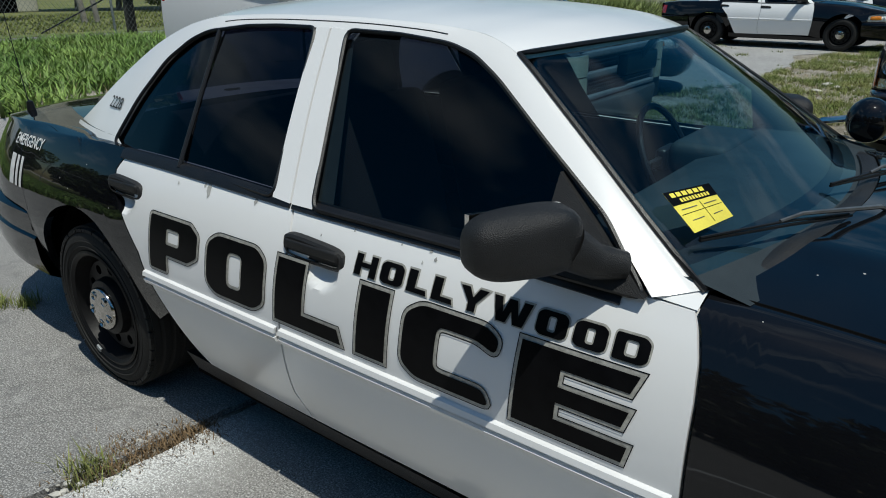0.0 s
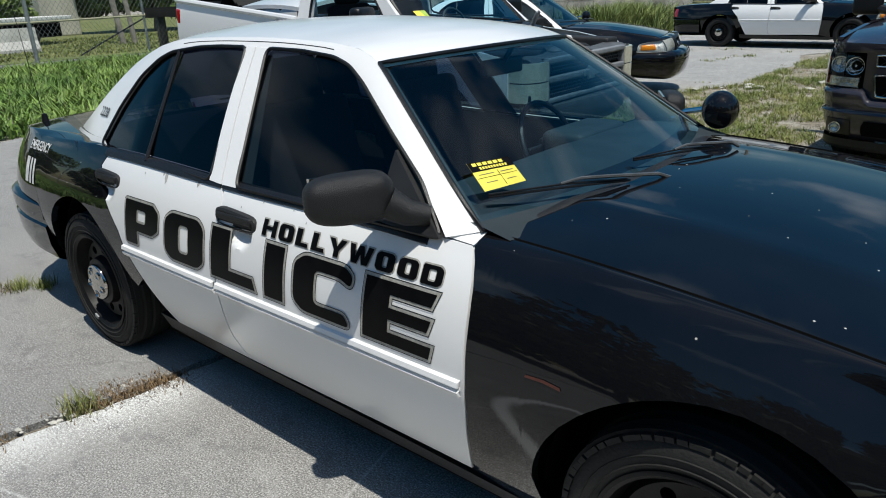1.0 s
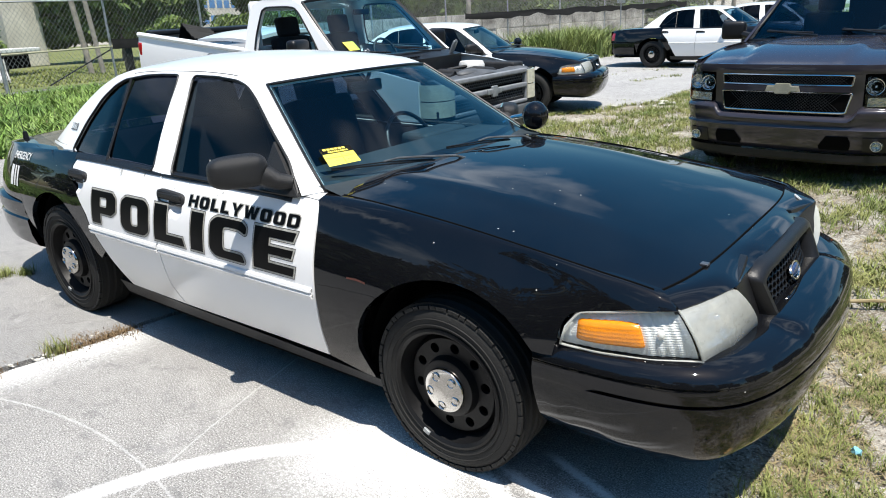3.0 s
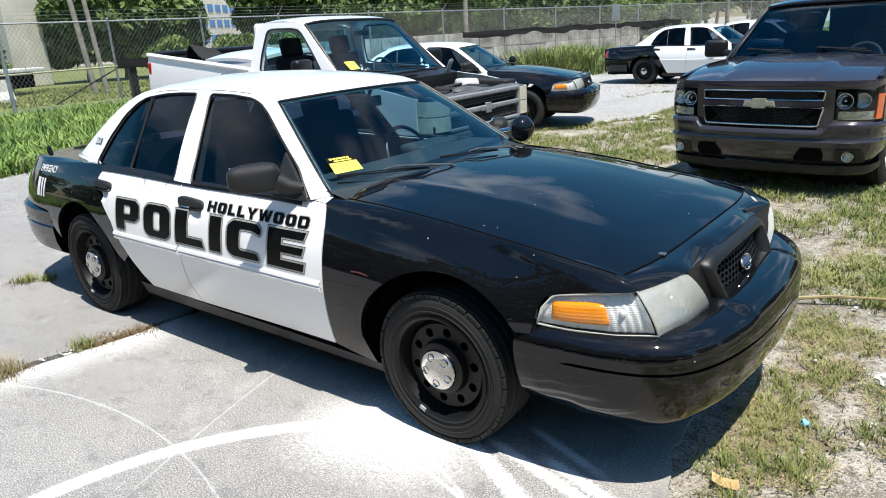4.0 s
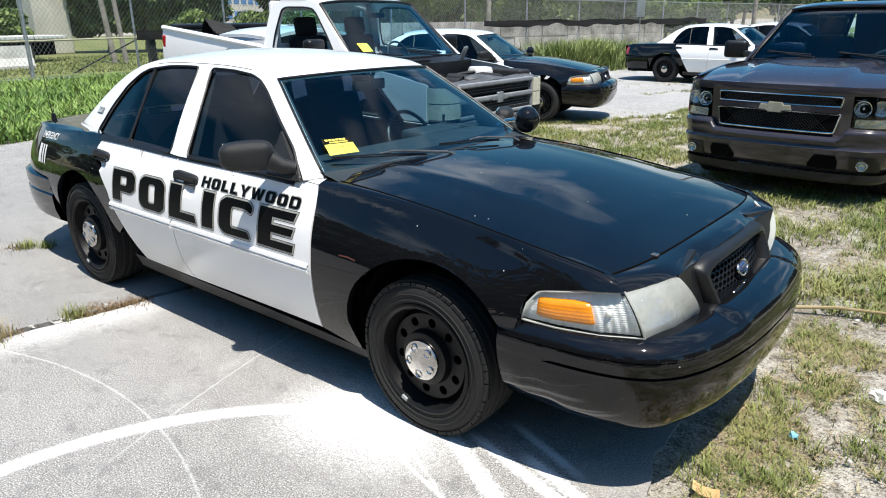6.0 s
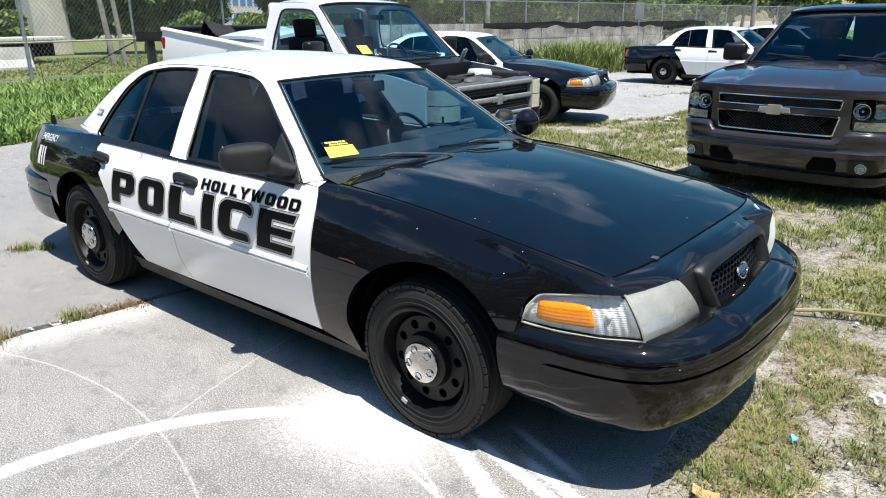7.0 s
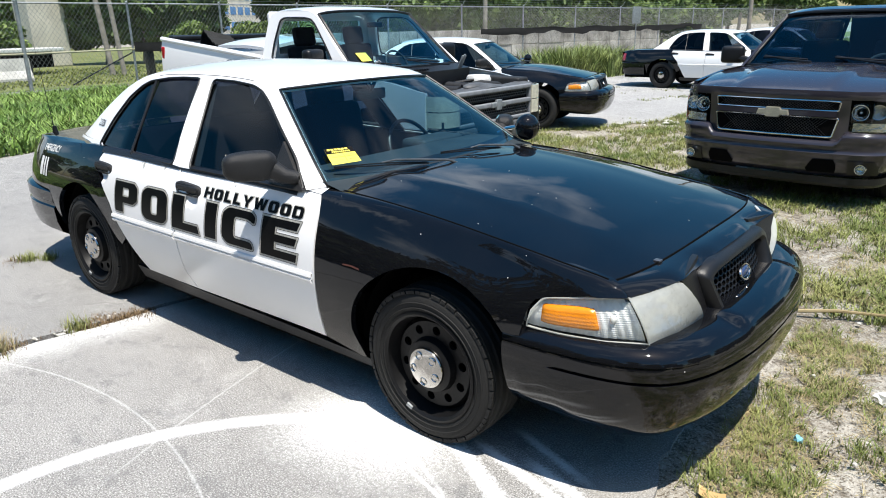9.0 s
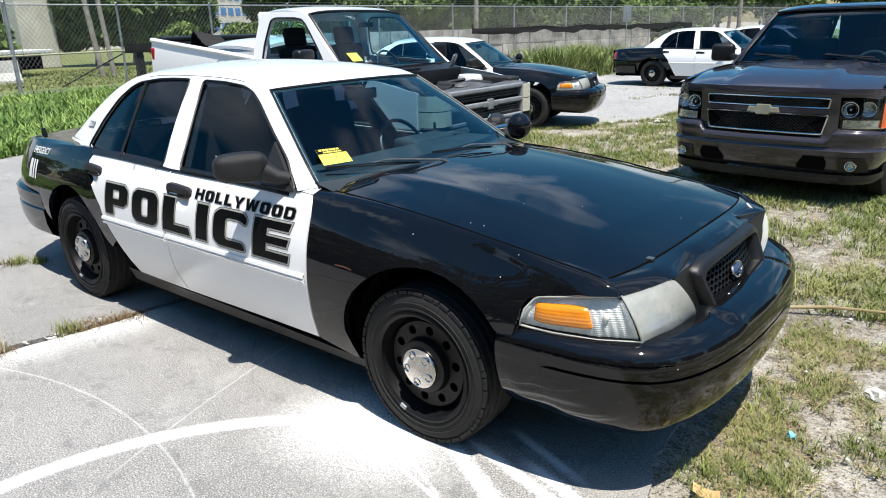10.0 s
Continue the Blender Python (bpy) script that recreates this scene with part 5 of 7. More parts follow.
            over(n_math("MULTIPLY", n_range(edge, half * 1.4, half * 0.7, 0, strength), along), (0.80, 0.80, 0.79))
        drift = n_math("ADD", sep.outputs["X"], n_range(n_noise(5, 6, 0.75), 0.3, 0.7, -0.35, 0.35))
        over(n_range(drift, 0.62, 1.05, 0, 0.5), (0.36, 0.33, 0.28))
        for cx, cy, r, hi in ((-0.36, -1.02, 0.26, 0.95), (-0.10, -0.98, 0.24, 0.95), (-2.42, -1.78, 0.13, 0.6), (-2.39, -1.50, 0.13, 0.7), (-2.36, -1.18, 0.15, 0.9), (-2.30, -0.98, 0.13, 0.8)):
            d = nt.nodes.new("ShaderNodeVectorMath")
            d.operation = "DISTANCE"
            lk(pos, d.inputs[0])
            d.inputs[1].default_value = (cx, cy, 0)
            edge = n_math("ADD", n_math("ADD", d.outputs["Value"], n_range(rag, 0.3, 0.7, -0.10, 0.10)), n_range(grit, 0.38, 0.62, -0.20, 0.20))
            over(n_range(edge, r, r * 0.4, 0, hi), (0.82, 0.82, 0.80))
    lk(last, b.inputs["Base Color"])
    bp = nt.nodes.new("ShaderNodeBump")
    bp.inputs["Strength"].default_value, bp.inputs["Distance"].default_value = 0.7, 0.006
    lk(grit, bp.inputs["Height"])
    lk(bp.outputs["Normal"], b.inputs["Normal"])
    return m


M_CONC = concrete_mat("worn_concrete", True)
M_CONC2 = concrete_mat("old_concrete", False)
M_CONC3 = concrete_mat("broken_concrete", False, 1.35)


def ground():
    bm = bmesh.new()
    xs = sorted(set([-600, -200, -80, -45] + list(np.linspace(-30, 14, 120)) + [30, 60, 200, 600]))
    ys = sorted(set([-600, -200, -80, -30] + list(np.linspace(-14, 30, 120)) + [45, 70, 200, 600]))
    sheet(bm, [[(x, y, -0.022 + 0.018 * noise.noise((x * 0.9, y * 0.9, 0))) for x in xs] for y in ys])
    mesh_thing("ground", bm, M_SOIL, "sandy ground with dry soil and thin grass", "ground", kind="structure")


ground()


def slab(name, poly, material, label, wob=1.0, top=0.0):
    bm = bmesh.new()
    lp = []
    for (x0, y0), (x1, y1) in zip(poly, poly[1:] + poly[:1]):
        n = max(2, int(math.hypot(x1 - x0, y1 - y0) / 0.06))
        for k in range(n):
            t = k / n
            x, y = x0 + (x1 - x0) * t, y0 + (y1 - y0) * t
            lp.append((x + wob * (0.10 * noise.noise((x * 2.1, y * 2.1, 3)) + 0.05 * noise.noise((x * 9, y * 9, 5))), y + wob * (0.10 * noise.noise((x * 2.1, y * 2.1, 8)) + 0.05 * noise.noise((x * 9, y * 9, 1)))))
    vs = [bm.verts.new((x, y, top)) for x, y in lp]
    f = bm.faces.new(vs)
    lo = [bm.verts.new((x, y, -0.07)) for x, y in lp]
    for k in range(len(vs)):
        bm.faces.new((vs[k - 1], vs[k], lo[k], lo[k - 1]))
    bmesh.ops.triangulate(bm, faces=[f])
    return mesh_thing(name, bm, material, label, "pavement", kind="structure", smooth=False)


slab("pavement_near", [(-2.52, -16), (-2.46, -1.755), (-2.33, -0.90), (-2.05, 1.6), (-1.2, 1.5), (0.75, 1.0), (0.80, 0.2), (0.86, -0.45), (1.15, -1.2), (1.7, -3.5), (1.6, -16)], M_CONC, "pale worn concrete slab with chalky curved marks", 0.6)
slab("pavement_rear", [(-9.7, -16), (-9.45, 0.6), (-9.9, 2.2), (-6.0, 1.8), (-2.12, 1.6), (-2.40, -0.90), (-2.53, -1.755), (-2.59, -16)], M_CONC2, "grey worn concrete slab beside an open joint", 0.5)
slab("pavement_far", [(-14, 8.8), (-4.7, 7.3), (-3.75, 8.5), (-3.25, 9.7), (-3.35, 11.2), (-3.2, 12.6), (-3.65, 14.4), (-3.1, 15.6), (-2.5, 18.1), (1.0, 20.5), (4, 24), (-9.5, 20.5)], M_CONC3, "broken concrete pad beyond the grass", 0.8, -0.010)
slab("road_beyond", [(-28.0, -40), (-22.9, 5.5), (-13.6, 80), (-11.6, 80), (-21.0, 5.5), (-26.0, -40)], M_ROAD, "grey road behind the fence", 0.3)
slab("lawn_ground", [(-90, -60), (-90, 120), (-9.5, 120), (-23.1, 5.5), (-30.0, -60)], M_LAWN, "mown grass beyond the road", 0.3)

# ---- pickup truck ----
M_ENGINE = mat("engine_black", (0.018, 0.018, 0.019), 0.55, vary=0.4, scale=20, bump=0.4, bscale=80)
M_GREYPL = mat("grey_plastic", (0.22, 0.23, 0.245), 0.5, vary=0.2, scale=15)
M_YLENS = mat("yellowed_lens", (0.66, 0.63, 0.50), 0.2, vary=0.15, scale=20, coat=0.8)
M_GREYDK = mat("faded_bumper", (0.085, 0.088, 0.092), 0.5, vary=0.3, scale=8, bump=0.2, bscale=200)
M_WHITEPL = mat("white_plastic", (0.75, 0.74, 0.70), 0.45, vary=0.15, scale=10)


def rake(bm, k=0.022):
    for v in bm.verts:
        v.co.z += -k * v.co.x + 0.075 * max(0, -1.78 - v.co.x)
        v.co.x += 0.27 * max(0, -3.4 - v.co.x)
    return bm


def truck():
    car = thing("pickup_truck", pose(-3.62, 3.45, 0, 0, 0, 1.0), "white pickup truck with its bonnet off and the engine bay open", "truck")

    def put(name, bm, m, label="", par=None, **k):
        return part(name, rake(bm), m, par or car, label, **k)

    def wall_y(z, x):
        return 1.0 - 0.05 * abs((z - 0.85) / 0.5) ** 2.2 - 0.02 * max(0, x - 0.3)
    for sg in (-1, 1):
        def skin(pts_b, pts_t, pts_l, pts_r, nm, lb="", nu=14, nv=8):
            bm = bmesh.new()
            sheet(bm, [[(p[0], sg * wall_y(p[1], p[0]), p[1]) for p in r] for r in coons(pts_b, pts_t, pts_l, pts_r, nu, nv)], (0, -sg * 0.04, 0))
            return put(nm, bm, M_WHITE, lb)
        fa = arch(0, 0.42, 0.47, 190, -5, 14)
        skin([(-0.62, 0.42)] + fa + [(0.745, 0.55)], [(-0.62, 1.22), (-0.2, 1.20), (0.3, 1.15), (0.745, 1.075)], [(-0.62, 0.42), (-0.62, 1.22)], [(0.745, 0.55), (0.745, 1.075)], "front_wing", "", 24)
        door = skin([(-1.72, 0.42), (-0.63, 0.42)], [(-1.72, 1.30), (-0.63, 1.27)], [(-1.72, 0.42), (-1.72, 1.30)], [(-0.63, 0.42), (-0.63, 1.27)], "door", "white door with its window lowered")
        ra = arch(-3.02, 0.42, 0.46, 180, 0, 14)
        skin([(-4.12, 0.55)] + ra + [(-1.80, 0.5)], [(-4.12, 1.33), (-1.80, 1.33)], [(-4.12, 0.55), (-4.12, 1.33)], [(-1.80, 0.5), (-1.80, 1.33)], "bed_side", "", 26)
        bm = bmesh.new()
        tube(bm, [(-4.12, sg * 0.95, 1.335), (-1.80, sg * 0.95, 1.335)], 0.032, 8)
        put("bed_rail", bm, M_WHITE)
        bm = bmesh.new()
        sheet(bm, [[(x, sg * 0.90, z) for x in np.linspace(-4.1, -1.85, 4)] for z in (0.8, 1.0, 1.33)])
        put("bed_lining", bm, M_TRIM)
        # cabin side: pillars round the window
        def cab(x, z):
            return (x, sg * (0.955 - 0.155 * (z - 1.28) / 0.58), z)
        out = [(-0.30, 1.25), (-0.62, 1.52), (-0.93, 1.80), (-1.0, 1.84), (-1.2, 1.865), (-1.65, 1.86), (-1.76, 1.80), (-1.80, 1.5), (-1.80, 1.27)]
        inn = [(-0.56, 1.29), (-0.72, 1.48), (-0.95, 1.72), (-1.03, 1.775), (-1.15, 1.79), (-1.48, 1.79), (-1.56, 1.76), (-1.62, 1.5), (-1.63, 1.30)]
        bm = bmesh.new()
        a, b = even(rounded(out, 0.3, 3), 36), even(rounded(inn, 0.3, 3), 36)
        sheet(bm, [[cab(*(p * (1 - t) + q * t)) for p, q in zip(a, b)] for t in (0, 0.35, 0.7, 1)], (0, -sg * 0.05, 0))
        put("cab_side", bm, M_WHITE)
        bm = bmesh.new()
        tube(bm, [cab(*p) for p in rounded(inn, 0.25, 3, True)], 0.011, 6, True)
        put("window_seal", bm, M_TRIM)
        # mirror
        bm = bmesh.new()
        box(bm, -0.06, 0.06, -0.14, 0.14, -0.10, 0.10, 0.05, pose(-0.66, sg * 1.16, 1.37, 0, 0, sg * -12))
        tube(bm, [(-0.62, sg * 0.94, 1.31), (-0.65, sg * 1.06, 1.33)], 0.035, 8)
        put("door_mirror", bm, M_TRIM, "black door mirror", door)
        # head lamp, stacked
        lm = new("head_lamp")
        lm.parent = car
        for z0, z1, mt in ((0.90, 1.05, M_YLENS), (0.74, 0.89, M_YLENS)):
            bm = bmesh.new()
            sheet(bm, [[(0.955 - 0.215 * (t**3) + 0.012 * math.sin(math.pi * t), sg * (0.70 + 0.275 * min(1, t * 1.25) ** 0.9), z) for t in np.linspace(0, 1, 8)] for z in np.linspace(z0, z1, 4)], (-0.03, 0, 0))
            put("lens", bm, mt, "yellowed lens", lm)
        bm = bmesh.new()
        box(bm, -4.15, -4.09, min(sg * 0.82, sg * 0.965), max(sg * 0.82, sg * 0.965), 0.88, 1.24, 0.02)
        box(bm, -4.12, -4.02, min(sg * 0.94, sg * 0.99), max(sg * 0.94, sg * 0.99), 0.88, 1.24, 0.02)
        put("rear_lamp", bm, M_RED, "tall red rear lamp")
        wheel(car, 0.0, sg * 0.82, sg, 0.385, 0.215, 0.25, False, True)
        wheel(car, -3.02, sg * 0.82, sg, 0.385, 0.215, 0.25, False, True)
        # inside
        bm = bmesh.new()
        y = sg * 0.42
        box(bm, -1.55, -1.05, y - 0.27, y + 0.27, 0.85, 1.0, 0.06)
        box(bm, -0.08, 0.08, y - 0.26, y + 0.26, 0, 0.52, 0.06, pose(-1.52, 0, 0.95, 0, -10, 0))
        box(bm, -0.06, 0.06, y - 0.15, y + 0.15, 0.52, 0.74, 0.05, pose(-1.52, 0, 0.95, 0, -10, 0))
        put("seat", bm, M_CLOTH, "black cloth seat with a headrest")
    # roof and glass
    bm = bmesh.new()
    sheet(bm, [[(x + 0.06 * (1 - v * v) * f, v * 0.80, z + 0.045 * (1 - v**4)) for v in np.linspace(-1, 1, 15)] for x, z, f in ((-0.96, 1.825, 1), (-1.08, 1.86, 0.6), (-1.3, 1.875, 0), (-1.6, 1.865, 0), (-1.74, 1.815, -0.4))], (0, 0, -0.03))
    put("roof", bm, M_WHITE)
    vv = np.linspace(-1, 1, 15)
    ws0, ws1 = [(-0.20 - 0.12 * v * v, 0.90 * v, 1.25) for v in vv], [(-0.885 - 0.06 * v * v, 0.775 * v, 1.83 + 0.035 * (1 - v**4)) for v in vv]
    g = [[tuple(np.array(a) * (1 - t) + np.array(b) * t) for a, b in zip(ws0, ws1)] for t in np.linspace(0, 1, 6)]
    bm = bmesh.new()
    sheet(bm, g, (-0.005, 0, 0))
    ob = put("windscreen", bm, M_WIND, "clear windscreen with a yellow sticker")
    ob.visible_shadow = False
    bm = bmesh.new()
    tube(bm, g[0] + [r[-1] for r in g[1:]] + g[-1][-2::-1] + [r[0] for r in g[-2:0:-1]], 0.016, 6, True)
    put("windscreen_seal", bm, M_TRIM)
    bm = bmesh.new()
    sheet(bm, [[(-1.79 - 0.02 * (z - 1.3), y, z) for y in np.linspace(-0.70, 0.70, 5)] for z in (1.38, 1.55, 1.75)], (0.004, 0, 0))
    ob = put("rear_screen", bm, M_WIND)
    ob.visible_shadow = False
    bm = bmesh.new()
    for y0, y1, z0, z1 in ((-0.93, 0.93, 0.6, 1.37), (-0.82, -0.70, 1.3, 1.84), (0.70, 0.82, 1.3, 1.84), (-0.8, 0.8, 1.75, 1.86)):
        box(bm, -1.80, -1.76, y0, y1, z0, z1, 0.012)
    put("cab_back", bm, M_WHITE)
    bm = bmesh.new()
    sheet(bm, [[(x, y, z + 0.015 * (1 - (y / 0.85) ** 2)) for y in np.linspace(-0.88, 0.88, 7)] for x, z in ((-0.25, 1.235), (-0.5, 1.235), (-0.72, 1.20), (-0.75, 1.0), (-0.6, 0.8))])
    put("dashboard", bm, M_DASH)
    bm = bmesh.new()
    tube(bm, [(-0.86 - 0.19 * math.cos(a) * 0.4, 0.42 + 0.19 * math.sin(a), 1.22 + 0.19 * math.cos(a) * 0.9) for a in np.linspace(0, 6.283, 25)[:-1]], 0.015, 6, True)
    tube(bm, [(-0.86, 0.42, 1.22), (-0.7, 0.42, 1.15)], 0.03, 6)
    put("steering_wheel", bm, M_DASH)
    bm = bmesh.new()
    box(bm, -0.84, -0.81, -0.12, 0.12, 1.68, 1.74, 0.012)
    put("inside_mirror", bm, M_TRIM)
    bm = bmesh.new()
    sheet(bm, [[(-0.45 + 0.10 * h, y, 1.42 - 0.085 * h) for y in (-0.73, -0.57)] for h in (0, 1)], (-0.002, 0, 0))
    put("sticker", bm, M_YELLOW, "yellow auction sticker inside the windscreen")
    # cowl with vents, wipers
    bm = bmesh.new()
    sheet(bm, [[(x - 0.10 * (y / 0.9) ** 2, y, z) for y in np.linspace(-0.90, 0.90, 13)] for x, z in ((-0.20, 1.245), (-0.10, 1.225), (0.02, 1.20), (0.02, 1.06))])
    for k in range(18):
        box(bm, -0.10, 0.0, -0.78 + k * 0.045, -0.76 + k * 0.045, 1.215, 1.235, 0.004)
    put("cowl", bm, M_TRIM)
    for y0 in (-0.25, 0.45):
        bm = bmesh.new()
        tube(bm, [(-0.05, y0, 1.26), (-0.14, y0 - 0.2, 1.275), (-0.28, y0 - 0.50, 1.32)], 0.011, 6, False, 0.006)
        tube(bm, [(-0.16, y0 - 0.05, 1.29), (-0.30, y0 - 0.52, 1.33)], 0.008, 5)
        put("wiper", bm, M_TRIM)
    # bonnet hinges left standing up
    for y in (-0.80, 0.74):
        bm = bmesh.new()
        box(bm, -0.012, 0.012, -0.035, 0.035, 0, 0.17, 0.006, pose(-0.12, y, 1.20, 0, 28, 0))
        tube(bm, [(-0.12, y, 1.20), (-0.03, y, 1.36)], 0.012, 6)
        put("hinge", bm, M_STEEL)
    # engine bay
    bm = bmesh.new()
    box(bm, 0.0, 0.92, -0.93, 0.93, 0.55, 0.80)
    box(bm, 0.0, 0.75, -0.96, -0.74, 0.8, 1.12, 0.03)
    box(bm, 0.0, 0.75, 0.74, 0.96, 0.8, 1.12, 0.03)
    put("bay_lining", bm, M_ENGINE)
    bm = bmesh.new()
    box(bm, 0.05, 0.65, -0.28, 0.28, 0.8, 1.03, 0.06)
    for y in (-0.22, 0.22):
        tube(bm, [(0.1, y, 1.02), (0.6, y, 1.02)], 0.06, 10)
    tube(bm, [(0.55, -0.1, 1.05), (0.66, 0.1, 1.09), (0.70, 0.35, 1.06), (0.74, 0.5, 0.98)], 0.045, 10)
    tube(bm, [(0.15, 0.3, 1.06), (0.35, 0.45, 1.10), (0.5, 0.5, 1.02)], 0.02, 8)
    put("engine", bm, M_ENGINE)
    bm = bmesh.new()
    lathe(bm, [(0.0, 1.02), (0.14, 1.02), (0.15, 1.10), (0.13, 1.14), (0.0, 1.145)], 20, (0.30, 0.56, 0), "z")
    put("air_cleaner", bm, M_WHITEPL, "pale grey air cleaner housing")
    bm = bmesh.new()
    box(bm, 0.08, 0.34, -0.76, -0.52, 0.9, 1.08, 0.015)
    put("battery", bm, M_TRIM)
    bm = bmesh.new()
    sheet(bm, [[(x, y, z + 0.02 * math.cos(y * 7) - 0.05 * abs(y) ** 3) for y in np.linspace(-0.86, 0.86, 25)] for x, z in ((0.62, 1.06), (0.70, 1.09), (0.84, 1.085), (0.90, 1.06))], (0, 0, -0.03))
    ball(bm, (0.74, -0.12, 1.085), 0.09, 0.20, 0.04, 16)
    put("radiator_cover", bm, M_GREYDK, "black radiator cover")
    # grille, badge, bumper
    gr = new("grille")
    gr.parent = car
    bm = bmesh.new()
    box(bm, 0.86, 0.90, -0.68, 0.68, 0.72, 1.06)
    put("grille_backing", bm, M_DARK, "", gr)
    bm = bmesh.new()
    for z, h in ((1.048, 0.022), (0.895, 0.024), (0.725, 0.018)):
        box(bm, 0.90, 0.955, -0.69, 0.69, z - h, z + h, 0.012)
    for y in (-0.68, 0.68):
        box(bm, 0.89, 0.945, y - 0.015, y + 0.015, 0.72, 1.06, 0.008)
    put("grille_frame", bm, M_GREYPL, "grey plastic grille bars", gr)
    for z0, n in ((0.95, 3), (0.765, 4)):
        bm = bmesh.new()
        for j in range(n):
            for i in range(-18, 19):
                c = (i * 0.036 + (0.018 if j % 2 else 0), z0 + j * 0.028)
                if abs(c[0]) < 0.65:
                    tube(bm, [(0.925, c[0] + 0.019 * math.cos(a), c[1] + 0.016 * math.sin(a)) for a in (0.52, 1.57, 2.62, 3.67)], 0.0040, 4)
        put("grille_mesh", bm, M_GREYDK, "", gr)
    bm = bmesh.new()
    box(bm, 0.95, 0.975, -0.13, 0.13, 0.868, 0.922, 0.008)
    box(bm, 0.95, 0.978, -0.05, 0.05, 0.84, 0.95, 0.008)
    put("badge", bm, M_STEEL, "dull metal cross-shaped badge", gr)
    bm = bmesh.new()
    pl = [(0.70, 0.99), (0.85, 0.93), (0.95, 0.75), (1.0, 0.45), (1.02, 0.0)]
    sweep(bm, pl, [(0.10, 0.70), (0.0, 0.69), (-0.012, 0.66), (0.0, 0.56), (0.01, 0.50), (0.06, 0.44), (0.15, 0.43)])
    put("front_bumper", bm, M_GREYDK, "dark grey front bumper")
    bm = bmesh.new()
    box(bm, -4.20, -4.10, -0.95, 0.95, 0.55, 0.72, 0.03)
    put("rear_bumper", bm, M_GUN)
    bm = bmesh.new()
    box(bm, -4.12, -4.06, -0.80, 0.80, 0.78, 1.32, 0.02)
    put("tailgate", bm, M_WHITE)
    bm = bmesh.new()
    box(bm, -4.14, -3.98, -0.84, 0.84, 1.32, 1.38, 0.02)
    put("tailgate_cap", bm, M_TRIM, "black plastic tailgate cap")
    bm = bmesh.new()
    box(bm, -4.1, -1.82, -0.92, 0.92, 0.70, 0.80)
    box(bm, -4.0, 0.8, -0.50, 0.50, 0.42, 0.66)
    box(bm, -1.72, -0.62, -0.95, 0.95, 0.42, 0.62)
    put("chassis", bm, M_DARK)
    return car


truck()


def bed_load():
    """The white bonnet and black scraps that lie in the truck's bed."""
    m = pose(-3.62, 3.45, 0.10, 0, 0, 1.0)
    bm = bmesh.new()
    sheet(bm, [[m @ Vector((x, y, 1.33 - 0.06 * (x + 1.95) + 0.10 * (1 - (y / 0.8) ** 2) + 0.05 * math.sin((x + 3) * 2.2))) for y in np.linspace(-0.75, 0.75, 13)] for x in np.linspace(-2.95, -1.95, 9)], (0, 0, -0.04))
    mesh_thing("loose_bonnet", bm, M_WHITE, "white bonnet panel laid across the truck bed", "car part")
    bm = bmesh.new()
    fold = even(rounded([(-3.95, 1.36), (-3.80, 1.40), (-3.74, 1.56), (-3.68, 1.62), (-3.62, 1.55), (-3.48, 1.43), (-3.2, 1.37)], 0.3, 3), 24)
    sheet(bm, [[m @ Vector((p[0] + 0.12 * v + 0.02 * noise.noise((p[0] * 6, v * 3, 0)), -0.45 + 0.35 * v, 1.34 + (p[1] - 1.34) * (1 - 0.35 * v) + 0.012 * math.cos(k * 2.6))) for k, p in enumerate(fold)] for v in np.linspace(0, 1, 7)], (0, 0, -0.02))
    mesh_thing("rubber_flap", bm, M_TYRE, "torn black rubber lying in the truck bed", "scrap")


bed_load()

# ---- dark sport utility vehicle ----
SNOSE = [(0.35, 0.995), (0.58, 0.985), (0.74, 0.93), (0.84, 0.82), (0.90, 0.62), (0.935, 0.35), (0.945, 0.0)]


